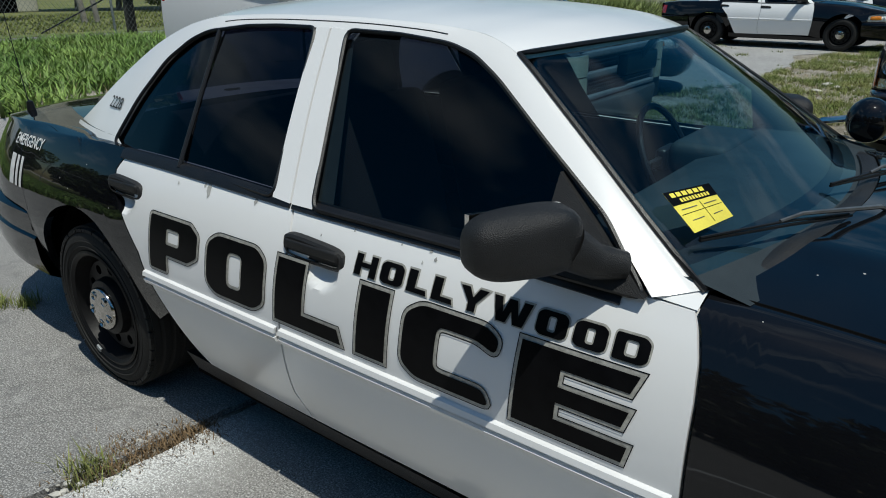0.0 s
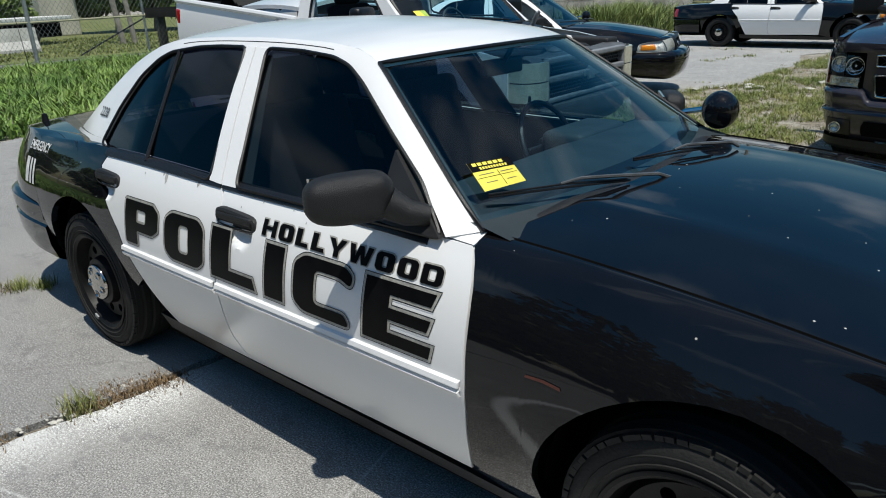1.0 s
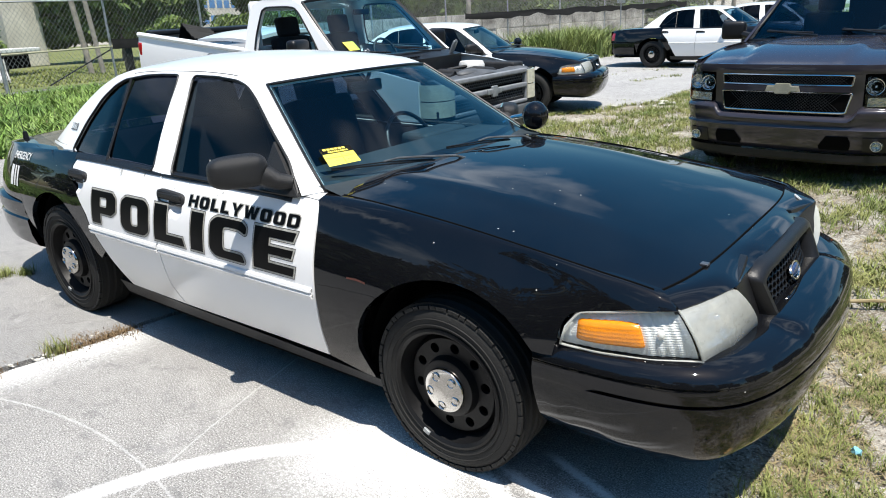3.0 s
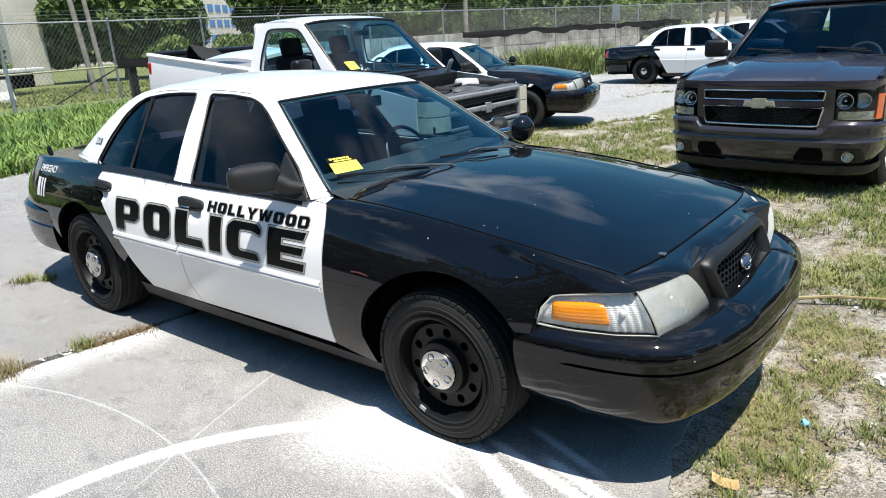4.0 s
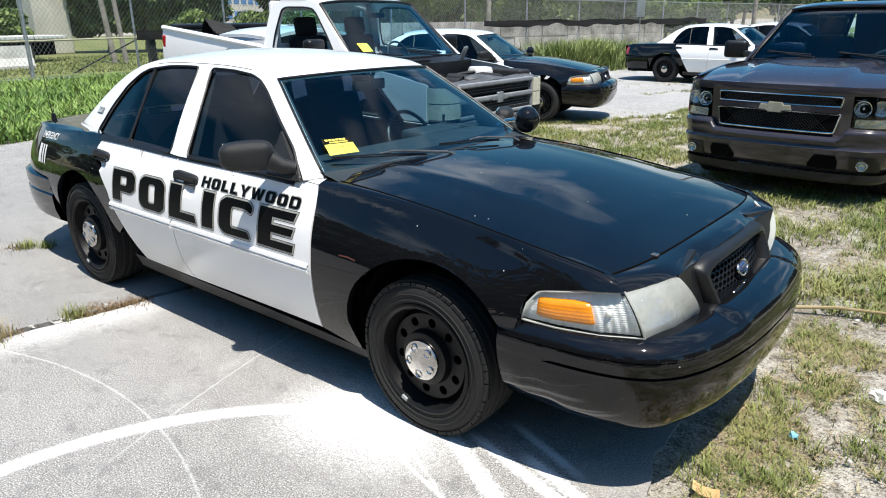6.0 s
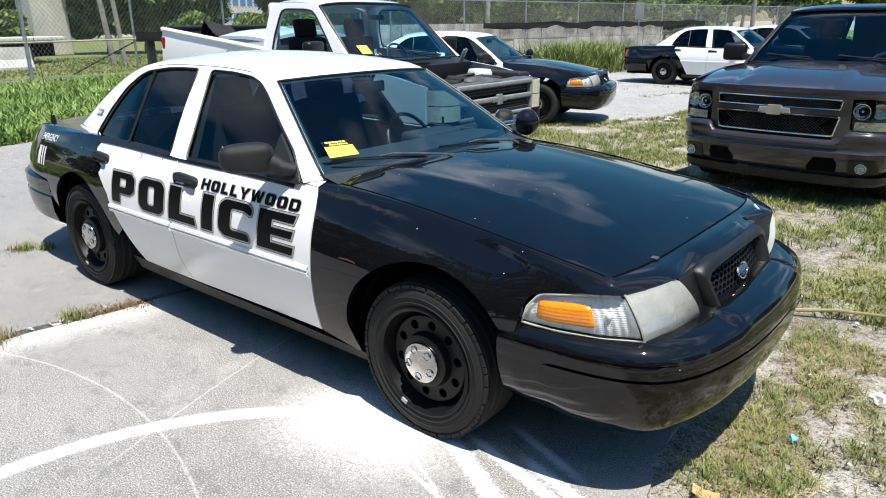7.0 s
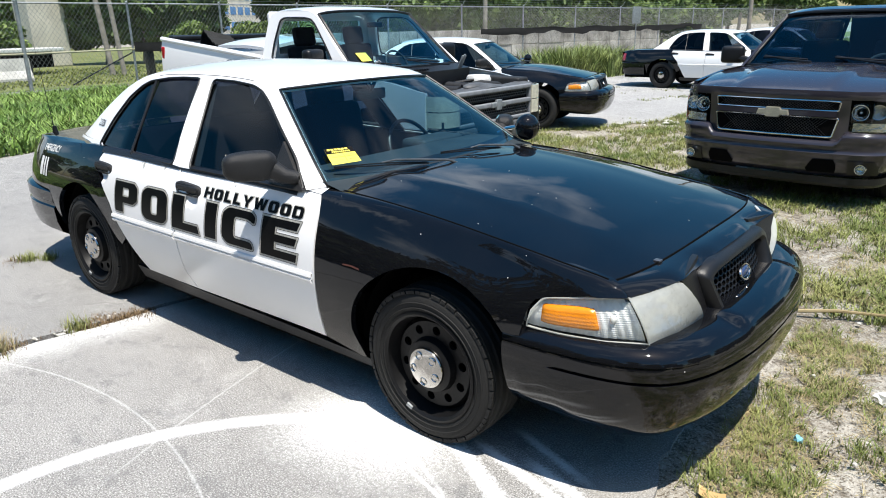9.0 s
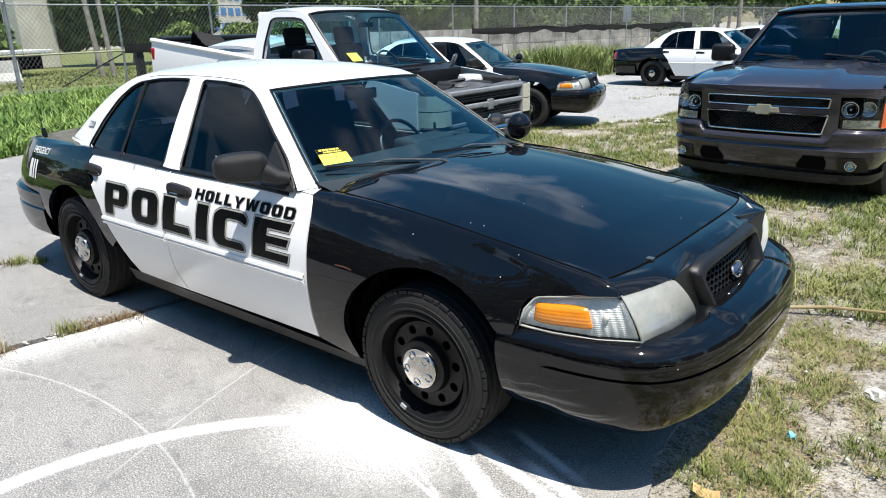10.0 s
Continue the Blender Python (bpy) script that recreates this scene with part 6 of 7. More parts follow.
def suv():
    car = thing("suv", pose(0.0, 5.2, 0, 0, 0, -94.5), "dark grey sport utility vehicle parked on grass", "car")
    pl = even(rounded(SNOSE, 0.4, 3), 60)

    def fx(y):
        return float(np.interp(abs(y), pl[::-1, 1], pl[::-1, 0]))

    def wy(x, z):
        return 0.995 - 0.09 * max(0, (0.6 - z) / 0.35) ** 1.6 - 0.10 * max(0, (z - 0.85) / 0.35) ** 2 - 0.03 * max(0, x - 0.35)
    for sg in (-1, 1):
        def skin(b, t, l, r, nm, lb="", nu=14, nv=10):
            bm = bmesh.new()
            sheet(bm, [[(p[0], sg * wy(p[0], p[1]), p[1]) for p in q] for q in coons(b, t, l, r, nu, nv)], (0, -sg * 0.04, 0))
            return part(nm, bm, M_GREY, car, lb)
        fa = arch(0, 0.40, 0.46, 195, -10, 14)
        skin([(-0.55, 0.32)] + fa[1:] + [(0.60, 0.72)], [(-0.55, 1.20), (0, 1.18), (0.60, 1.10)], [(-0.55, 0.32), (-0.55, 1.20)], [(0.60, 0.72), (0.60, 1.10)], "front_wing", "", 24)
        d1 = skin([(-1.65, 0.32), (-0.56, 0.32)], [(-1.65, 1.22), (-0.56, 1.20)], [(-1.65, 0.32), (-1.65, 1.22)], [(-0.56, 0.32), (-0.56, 1.20)], "front_door")
        d2 = skin([(-2.50, 0.32), (-1.66, 0.32)], [(-2.55, 1.23), (-1.66, 1.22)], [(-2.50, 0.32), (-2.55, 1.23)], [(-1.66, 0.32), (-1.66, 1.22)], "rear_door")
        ra = arch(-2.95, 0.40, 0.46, 180, 0, 14)
        skin([(-4.15, 0.45)] + ra + [(-2.49, 0.36), (-2.51, 0.36)], [(-4.15, 1.25), (-2.56, 1.23)], [(-4.15, 0.45), (-4.15, 1.25)], [(-2.51, 0.36), (-2.56, 1.23)], "rear_wing", "", 24)
        def cab(x, z, o=0.0):
            return (x, sg * (0.90 - 0.17 * (z - 1.2) / 0.6 + o), z)
        bm = bmesh.new()
        a = even([(-0.52, 1.20), (-1.0, 1.53), (-1.36, 1.75), (-1.6, 1.785), (-4.0, 1.785), (-4.15, 1.21)], 30)
        b = even([(-0.75, 1.21), (-1.15, 1.48), (-1.45, 1.66), (-1.6, 1.68), (-3.7, 1.68), (-3.85, 1.24)], 30)
        sheet(bm, [[cab(*(p * (1 - t) + q * t)) for p, q in zip(a, b)] for t in (0, 0.5, 1)], (0, -sg * 0.03, 0))
        part("roof_rail", bm, M_GREY, car)
        pane("side_window", [[cab(x, z, -0.012) for x in (x0, x1)] for z, x0, x1 in ((1.20, -0.75, -3.85), (1.45, -1.12, -3.78), (1.68, -1.5, -3.7))], M_TINT, d1, "dark tinted window pane")
        bm = bmesh.new()
        box(bm, -0.07, 0.07, -0.13, 0.13, -0.10, 0.10, 0.05, pose(-0.80, sg * 1.12, 1.31, 0, 0, sg * -10))
        tube(bm, [(-0.75, sg * 0.90, 1.24), (-0.79, sg * 1.03, 1.27)], 0.04, 8)
        part("door_mirror", bm, M_TRIM, d1, "black door mirror")
        lm = new("head_lamp")
        lm.parent = car
        def lp(t, z, o):
            y = 0.635 + 0.325 * t
            return (fx(y) - 0.022 + o - 0.06 * (z - 0.74), sg * (y + 0.02), z)
        bm = bmesh.new()
        sheet(bm, [[lp(t, 0.715 + (0.255 + 0.03 * t) * v, 0.012 * math.sin(math.pi * v)) for t in np.linspace(0, 1, 12)] for v in np.linspace(0, 1, 8)], (-0.02, 0, 0))
        ob = part("lens", bm, M_CLEAR, lm, "clear lamp lens")
        ob.visible_shadow = False
        bm = bmesh.new()
        sheet(bm, [[lp(t, 0.715 + (0.265 + 0.03 * t) * v, -0.095) for t in np.linspace(0, 1, 10)] for v in np.linspace(0, 1, 5)])
        part("lamp_bowl", bm, M_TRIM, lm)
        for yy, zz, r in ((0.715, 0.892, 0.070), (0.845, 0.898, 0.066)):
            bm = bmesh.new()
            c = (fx(yy) - 0.040, sg * yy, zz)
            prof = [(r, 0.012), (r * 0.93, 0.010), (r * 0.8, -0.014), (r * 0.55, -0.032), (r * 0.3, -0.042), (0.0, -0.046)]
            n = 24
            rows = [[(c[0] + q, c[1] + rr * math.cos(k * 2 * math.pi / n), c[2] + rr * math.sin(k * 2 * math.pi / n)) for k in range(n + 1)] for rr, q in prof]
            sheet(bm, rows)
            ball(bm, (c[0] - 0.022, c[1], c[2]), 0.020, 0.012, 0.012, 10)
            part("lamp_cup", bm, M_CUP, lm, "bright lamp reflector")
        bm = bmesh.new()
        sheet(bm, [[lp(t, z, -0.02) for t in np.linspace(0.05, 0.95, 8)] for z in (0.725, 0.77, 0.80)], (-0.01, 0, 0))
        part("turn_lens", bm, M_CUP, lm, "bright turn lamp under the reflectors")
        bm = bmesh.new()
        sheet(bm, [[lp(t, z, 0.004) for t in np.linspace(0.90, 1.0, 4)] for z in (0.73, 0.84, 0.95)], (-0.02, 0, 0))
        part("side_marker", bm, M_MARKER, lm, "amber side marker")
        fg = new("fog_lamp")
        fg.parent = car
        bm = bmesh.new()
        c = (fx(0.79) + 0.034, sg * 0.79, 0.395)
        rows = [[(c[0] + q, c[1] + rr * math.cos(k * math.pi / 10), c[2] + rr * math.sin(k * math.pi / 10)) for k in range(21)] for rr, q in ((0.047, -0.03), (0.046, 0.002), (0.041, 0.002), (0.037, -0.012), (0.016, -0.03), (0.0, -0.032))]
        sheet(bm, rows)
        part("fog_cup", bm, M_CUP, fg, "round bright fog lamp")
        bm = bmesh.new()
        ball(bm, (c[0] - 0.004, c[1], c[2]), 0.012, 0.039, 0.039, 14)
        ob = part("fog_lens", bm, M_CLEAR, fg)
        ob.visible_shadow = False
        bm = bmesh.new()
        yy = [0.36, 0.42, 0.56, 0.60]
        sheet(bm, [[(fx(y) + o, sg * y, z) for y in np.linspace(y0, y1, 8)] for z, y0, y1, o in ((0.34, 0.35, 0.58, -0.040), (0.37, 0.34, 0.59, -0.026), (0.42, 0.37, 0.59, -0.006), (0.465, 0.40, 0.57, 0.006))])
        part("air_inlet", bm, M_DARK, car)
        bm = bmesh.new()
        sheet(bm, [[(fx(y) + o - (0.02 if y > 0.88 else 0), sg * y, z) for y in np.linspace(0.68, 0.90, 8)] for z, o in ((0.33, -0.046), (0.40, -0.012), (0.46, 0.006))])
        part("fog_recess", bm, M_TRIM, car)
        wheel(car, 0.0, sg * 0.84, sg, 0.395, 0.235, 0.26, False, True)
        wheel(car, -2.95, sg * 0.84, sg, 0.395, 0.235, 0.26, False, True)
        bm = bmesh.new()
        y = sg * 0.40
        box(bm, -0.09, 0.09, y - 0.26, y + 0.26, 0, 0.6, 0.06, pose(-1.75, 0, 0.85, 0, -12, 0))
        box(bm, -0.06, 0.06, y - 0.14, y + 0.14, 0.62, 0.82, 0.05, pose(-1.75, 0, 0.85, 0, -12, 0))
        part("front_seat", bm, M_CLOTH, car)
    # bonnet with raised middle
    bm = bmesh.new()
    rows = []
    for t in np.linspace(0, 1, 26):
        r = []
        for v in np.linspace(-1, 1, 41):
            y = v * 0.925
            x0, x1 = -0.46 - 0.10 * v * v, fx(y) - 0.015 - 0.045 * (1 - abs(v))
            x = x0 + (x1 - x0) * t
            z = 1.225 - 0.035 * t - 0.135 * t**3.5 - 0.040 * abs(v) ** 3
            k = min(1, max(0, (0.60 - 0.1 * t - abs(v)) / 0.10))
            z += 0.028 * k * k * (3 - 2 * k) * (1 - 0.6 * t**3)
            r.append((x, y, z))
        rows.append(r)
    sheet(bm, rows, (0, 0, -0.03))
    part("bonnet", bm, M_GREY, car, "dark grey bonnet with a raised middle")
    bm = bmesh.new()
    sheet(bm, [[(fx(y) - o, y, z) for y in np.linspace(-0.635, 0.635, 25)] for o, z in ((0.035, 1.075), (0.024, 1.03), (0.028, 0.99), (0.045, 0.88), (0.055, 0.74), (0.06, 0.62))], (-0.05, 0, 0))
    part("nose_panel", bm, M_GREY, car)
    bm = bmesh.new()
    sweep(bm, SNOSE, [(0.02, 1.075), (0.012, 1.03), (0.02, 1.0), (0.10, 0.985)])
    part("nose_lip", bm, M_GREY, car)
    bm = bmesh.new()
    sweep(bm, SNOSE, [(0.11, 0.726), (0.05, 0.722), (0.006, 0.704), (-0.016, 0.684), (-0.020, 0.668), (-0.010, 0.62), (0.002, 0.56), (-0.002, 0.535), (-0.014, 0.520), (-0.012, 0.510), (0.0, 0.49), (0.004, 0.45), (0.022, 0.40), (0.050, 0.34), (0.075, 0.305), (0.14, 0.30)], n=40)
    for v in bm.verts:
        if v.co.z > 0.60:
            k = min(1, max(0, (0.63 - abs(v.co.y)) / 0.07))
            v.co.z -= 0.078 * k * k * (3 - 2 * k) * min(1, (v.co.z - 0.60) / 0.06)
    part("front_bumper", bm, M_GREY, car, "dark grey bumper with fog lamps")
    bm = bmesh.new()
    sweep(bm, SNOSE, [(0.03, 0.30), (0.03, 0.24), (0.06, 0.21), (0.2, 0.21)])
    part("air_dam", bm, M_TRIM, car)
    gr = new("grille")
    gr.parent = car
    tagged(gr, "two black grille slots edged in chrome")
    for z0, z1, w0, w1 in ((0.90, 0.985, 0.545, 0.555), (0.665, 0.835, 0.52, 0.555)):
        lp4 = rounded([(-w0, z0), (w0, z0), (w1, z1), (-w1, z1)], 0.06, 3, True)
        bm = bmesh.new()
        pts = []
        for (ya, za), (yb, zb) in zip(lp4, lp4[1:] + lp4[:1]):
            for k in range(8):
                y, z = ya + (yb - ya) * k / 8, za + (zb - za) * k / 8
                pts.append((fx(y) - 0.022 - 0.12 * (z - 0.68) * 0.3, y, z))
        tube(bm, pts, 0.0095, 8, True)
        part("chrome_frame", bm, M_CHROME, gr, "chrome grille frame")
        bm = bmesh.new()
        sheet(bm, [[(fx(y) - 0.026, y, z) for y in np.linspace(-(w0 + (w1 - w0) * q), w0 + (w1 - w0) * q, 24)] for q, z in ((0, z0), (0.5, (z0 + z1) / 2), (1, z1))])
        part("grille_backing", bm, M_DARK, gr)
        bm = bmesh.new()
        for k in range(-26, 27):
            for s in (-1, 1):
                a = (k * 0.03 - s * (z1 - z0) / 2, z0 + 0.01)
                b = (k * 0.03 + s * (z1 - z0) / 2, z1 - 0.01)
                if max(abs(a[0]), abs(b[0])) < w0 - 0.02:
                    tube(bm, [(fx(a[0]) - 0.020, a[0], a[1]), (fx(b[0]) - 0.020, b[0], b[1])], 0.003, 4)
        part("grille_mesh", bm, M_TRIM, gr)
    bm = bmesh.new()
    sheet(bm, [[(fx(y) - 0.012, y, z) for y in np.linspace(-0.54, 0.54, 20)] for z in (0.845, 0.867, 0.89)], (-0.02, 0, 0))
    part("grille_bar", bm, M_GREY, gr)
    bm = bmesh.new()
    lpb = [(-0.15, 0.875), (-0.075, 0.875), (-0.06, 0.852), (0.06, 0.852), (0.075, 0.875), (0.15, 0.875), (0.135, 0.925), (0.075, 0.925), (0.06, 0.948), (-0.06, 0.948), (-0.075, 0.925), (-0.135, 0.925)]
    lpb = [(y, z - 0.033) for y, z in lpb]
    hi, lo = [bm.verts.new((0.955, y, z)) for y, z in grown(lpb, -0.006)], [bm.verts.new((0.93, y, z)) for y, z in lpb]
    bm.faces.new(hi)
    for k in range(len(hi)):
        bm.faces.new((lo[k - 1], lo[k], hi[k], hi[k - 1]))
    part("badge", bm, M_GOLD, gr, "gold and chrome cross-shaped badge", smooth=False)
    vv = np.linspace(-1, 1, 15)
    w0, w1 = [(-0.46 - 0.12 * v * v, 0.86 * v, 1.205) for v in vv], [(-1.30 - 0.06 * v * v, 0.735 * v, 1.745 + 0.03 * (1 - v**4)) for v in vv]
    g = [[tuple(np.array(a) * (1 - t) + np.array(b) * t) for a, b in zip(w0, w1)] for t in np.linspace(0, 1, 6)]
    pane("windscreen", g, M_WIND, car, "windscreen with dark interior behind", (-0.004, 0, 0))
    bm = bmesh.new()
    tube(bm, g[0] + [r[-1] for r in g[1:]] + g[-1][-2::-1] + [r[0] for r in g[-2:0:-1]], 0.018, 6, True)
    part("windscreen_seal", bm, M_TRIM, car)
    bm = bmesh.new()
    sheet(bm, [[(x, v * 0.735, z + 0.05 * (1 - v**4)) for v in np.linspace(-1, 1, 15)] for x, z in ((-1.34, 1.75), (-1.5, 1.785), (-2.5, 1.80), (-3.8, 1.785), (-4.1, 1.72), (-4.18, 1.2), (-4.2, 0.4))], (0, 0, -0.02))
    part("roof", bm, M_GREY, car)
    for y0 in (-0.12, 0.62):
        bm = bmesh.new()
        tube(bm, [(-0.40, y0, 1.255), (-0.48, y0 - 0.25, 1.275), (-0.60, y0 - 0.55, 1.31)], 0.014, 6, False, 0.008)
        tube(bm, [(-0.47, y0 - 0.06, 1.28), (-0.56, y0 - 0.55, 1.30)], 0.012, 5)
        part("wiper", bm, M_TRIM, car, "black wiper at rest")
    bm = bmesh.new()
    sheet(bm, [[(x, y, z) for y in np.linspace(-0.84, 0.84, 7)] for x, z in ((-0.50, 1.20), (-0.85, 1.20), (-1.0, 1.15), (-1.0, 0.8))])
    part("dashboard", bm, M_DASH, car)
    bm = bmesh.new()
    tube(bm, [(-1.12 - 0.18 * math.cos(a) * 0.4, 0.40 + 0.18 * math.sin(a), 1.15 + 0.18 * math.cos(a) * 0.9) for a in np.linspace(0, 6.283, 25)[:-1]], 0.015, 6, True)
    part("steering_wheel", bm, M_DASH, car)
    bm = bmesh.new()
    box(bm, -4.1, 0.70, -0.60, 0.60, 0.28, 0.70)
    box(bm, -2.4, -0.55, -0.93, 0.93, 0.30, 0.60)
    box(bm, -4.1, -3.5, -0.90, 0.90, 0.4, 1.1)
    box(bm, 0.50, 0.80, -0.80, 0.80, 0.35, 1.0)
    part("underbody", bm, M_DARK, car)
    return car


suv()

# ---- the other police sedans ----
for m, lb in ((pose(-4.85, 8.20, 0, 0, 0, 18), "black and white police sedan parked behind the pickup"), (pose(-3.03, 16.8, 0, 0, 0, -2), "black and white police sedan parked side-on on the far pad"), (pose(-2.35, 20.3, 0, 0, 0, -2), "white-roofed police sedan parked behind another")):
    sedan("police_car", m, lb, "police sedans", detail=False)

# ---- fence, wall and what stands beyond ----
M_WALLB = mat("weathered_block", (0.15, 0.14, 0.12), 0.95, scale=1.3, col2=(0.52, 0.50, 0.45), bump=0.8, bscale=25, rand=0.35)
M_RENDER = mat("cream_render", (0.62, 0.58, 0.49), 0.9, vary=0.15, scale=1.0, bump=0.3, bscale=30)
M_SHADE = mat("shade_cloth", (0.012, 0.012, 0.012), 0.9, vary=0.4, scale=5)
M_POLE = mat("grey_timber", (0.30, 0.27, 0.23), 0.9, vary=0.3, scale=4, bump=0.5, bscale=30)
M_BLUE = mat("blue_plastic", (0.08, 0.22, 0.45), 0.5, vary=0.2, scale=5)
M_BARRIER = mat("barrier_concrete", (0.40, 0.39, 0.36), 0.9, scale=2.0, col2=(0.62, 0.61, 0.57), bump=0.5, bscale=30)
M_PIPE = mat("yellowed_pipe", (0.42, 0.40, 0.27), 0.6, vary=0.2, scale=5)


def fence_x(y):
    return -20.3 + (y - 5.5) * 0.125


def fence():
    root = thing("chain_link_fence", Matrix(), "tall galvanised chain-link fence with pipe posts and barbed wire arms", "fence")
    h = 2.55
    y = -12.5
    while y < 66:
        bm = bmesh.new()
        x = fence_x(y)
        r = 0.055 if abs(y - 5.5) < 0.5 else 0.036
        tube(bm, [(x, y, -0.05), (x, y, h + 0.05)], r, 10)
        ball(bm, (x, y, h + 0.05), r * 1.2, r * 1.2, r, 8)
        tube(bm, [(x, y, h), (x + 0.25, y, h + 0.32)], 0.014, 6)
        part("post", bm, M_STEEL, root)
        y += 3.0 if y < 12 else 4.2
    bm = bmesh.new()
    tube(bm, [(fence_x(a), a, h) for a in (-12.5, 66)], 0.024, 8)
    part("top_rail", bm, M_STEEL, root)
    for k in range(3):
        bm = bmesh.new()
        tube(bm, [(fence_x(a) + 0.09 + 0.07 * k, a, h + 0.10 + 0.10 * k) for a in (-12.5, 66)], 0.005, 4)
        part("barbed_wire", bm, M_STEEL, root)
    bm = bmesh.new()
    tube(bm, [(fence_x(a) + 0.02, a, z) for a, z in ((-12.5, 1.20), (-3, 1.16), (5.5, 1.18), (9.0, 1.22))], 0.028, 8)
    part("middle_rail", bm, M_PIPE, root)
    verts, faces = [], []
    step, r = 0.12, 0.0042
    for s in (-1, 1):
        for k in range(int((64 + 12) / step)):
            y0 = -12.0 + k * step
            y1 = y0 + s * h * 0.72
            if not -12.4 < y1 < 65:
                continue
            a, b = Vector((fence_x(y0) + 0.04, y0, 0.02)), Vector((fence_x(y1) + 0.04, y1, h))
            i = len(verts)
            for p in (a, b):
                verts += [p + Vector((r, 0, 0)), p + Vector((-r * 0.5, r, 0)), p + Vector((-r * 0.5, -r, 0))]
            faces += [(i, i + 1, i + 4, i + 3), (i + 1, i + 2, i + 5, i + 4), (i + 2, i, i + 3, i + 5)]
    me = bpy.data.meshes.new("wire_mesh")
    me.from_pydata(verts, [], faces)
    me.materials.append(M_WIRE)
    ob = new("wire_mesh", me)
    ob.parent = root
    tagged(ob, "woven diamond wire mesh", kind="stuff")
    # torn shade cloth hung along it
    for a0, a1, z0 in ((24.0, 45.0, 1.60), (8.5, 14.0, 1.45)):
        bm = bmesh.new()
        ys = np.linspace(a0, a1, 60)
        sheet(bm, [[(fence_x(q) + 0.10 + 0.04 * noise.noise((q, t, 1)), q, z0 + 0.12 * noise.noise((q * 0.5, 0, 0)) - t * (0.28 + 0.25 * noise.noise((q * 0.8, 4, 0)))) for q in ys] for t in np.linspace(0, 1, 5)])
        part("shade_cloth", bm, M_SHADE, root, "torn black shade cloth")


fence()


def block_wall():
    root = thing("block_wall", Matrix(), "low weathered concrete block wall with stained panels", "wall", kind="structure")
    for k in range(28):
        y = 14.0 + k * 1.02
        x = -22.3 + (y - 14.0) * 0.19
        for j in range(2):
            bm = bmesh.new()
            box(bm, -0.12, 0.12, -0.5, 0.5, 0, 0.76, 0.02, pose(x + random.uniform(-.03, .03), y, j * 0.775, 0, 0, -11))
            part("block", bm, M_WALLB, root)


block_wall()


def solid(name, boxes, m, label, cat, at=None, bev=0.03):
    bm = bmesh.new()
    for b in boxes:
        box(bm, *b, bev, at)
    return mesh_thing(name, bm, m, label, cat)


for k, (x, y, a) in enumerate(((-28.6, 5.6, 80), (-28.2, 7.6, 84), (-28.4, 2.9, 95))):
    bm = bmesh.new()
    m = pose(x, y, 0, 0, 0, a)
    sheet(bm, [[m @ Vector((u, v, z)) for v, z in ((-0.32, 0), (-0.32, 0.12), (-0.12, 0.4), (-0.08, 0.85), (0.08, 0.85), (0.12, 0.4), (0.32, 0.12), (0.32, 0))] for u in (-0.95, 0.95)])
    for u in (-0.95, 0.95):
        bm.faces.new([bm.verts.new(m @ Vector((u, v, z))) for v, z in ((-0.32, 0), (-0.32, 0.12), (-0.12, 0.4), (-0.08, 0.85), (0.08, 0.85), (0.12, 0.4), (0.32, 0.12), (0.32, 0))])
    mesh_thing("road_barrier", bm, M_BARRIER, "white concrete road barrier on the verge", "barrier", "barriers", smooth=False)
solid("blue_bin", [(-28.9, -28.2, 6.5, 7.1, 0, 1.25)], M_BLUE, "blue plastic bin behind the fence", "bin", None, 0.06)
solid("bridge_pillar", [(-41.9, -40.0, 13.5, 15.4, 0, 12.0)], M_RENDER, "pale cream concrete pillar beyond the road", "pillar", None, 0.08)


def flatbed():
    root = thing("flatbed_trailer", pose(-32.2, 8.4, 0, 0, 0, 20), "white flat trailer deck standing beyond the road", "trailer")
    bm = bmesh.new()
    box(bm, -0.9, 0.9, -4.2, 3.3, 0.98, 1.14, 0.03)
    part("deck", bm, M_WHITEPL, root)
    bm = bmesh.new()
    box(bm, -0.7, 0.5, -4.0, 3.0, 0.30, 0.97, 0.04)
    part("undercarriage", bm, M_DARK, root)
    for y in (-1.2, -0.2, 1.6):
        bm = bmesh.new()
        lathe(bm, [(0.0, 0.55), (0.20, 0.55), (0.36, 0.60), (0.40, 0.70), (0.40, 0.80), (0.0, 0.82)], 20, (y, 0, 0.40), "y")
        bmesh.ops.transform(bm, matrix=Matrix.Rotation(radians(-90), 4, "Z"), verts=bm.verts)
        part("wheel", bm, M_TYRE, root)


flatbed()


def house():
    root = thing("house", pose(-50, 4.5, 0, 0, 0, 12), "low cream house with a white flat roof edge", "house")
    for nm, b, m in (("wall", (-5, 5, -7, 7, 0, 2.15), M_RENDER), ("roof", (-5.7, 5.7, -7.7, 7.7, 2.15, 2.7), M_WHITEPL), ("carport_roof", (5.7, 8.5, -6, 3, 1.95, 2.1), M_WHITEPL)):
        bm = bmesh.new()
        box(bm, *b, 0.04)
        part(nm, bm, m, root)
    for y in (-4.5, -1, 2.5, 5):
        bm = bmesh.new()
        box(bm, 4.98, 5.03, y - 0.6, y + 0.6, 0.8, 1.8, 0.02)
        part("window", bm, M_DARK, root)
    for y in (-5.8, 2.8):
        bm = bmesh.new()
        box(bm, 8.2, 8.35, y - 0.08, y + 0.08, 0, 1.95, 0.01)
        part("carport_post", bm, M_WHITEPL, root)


house()


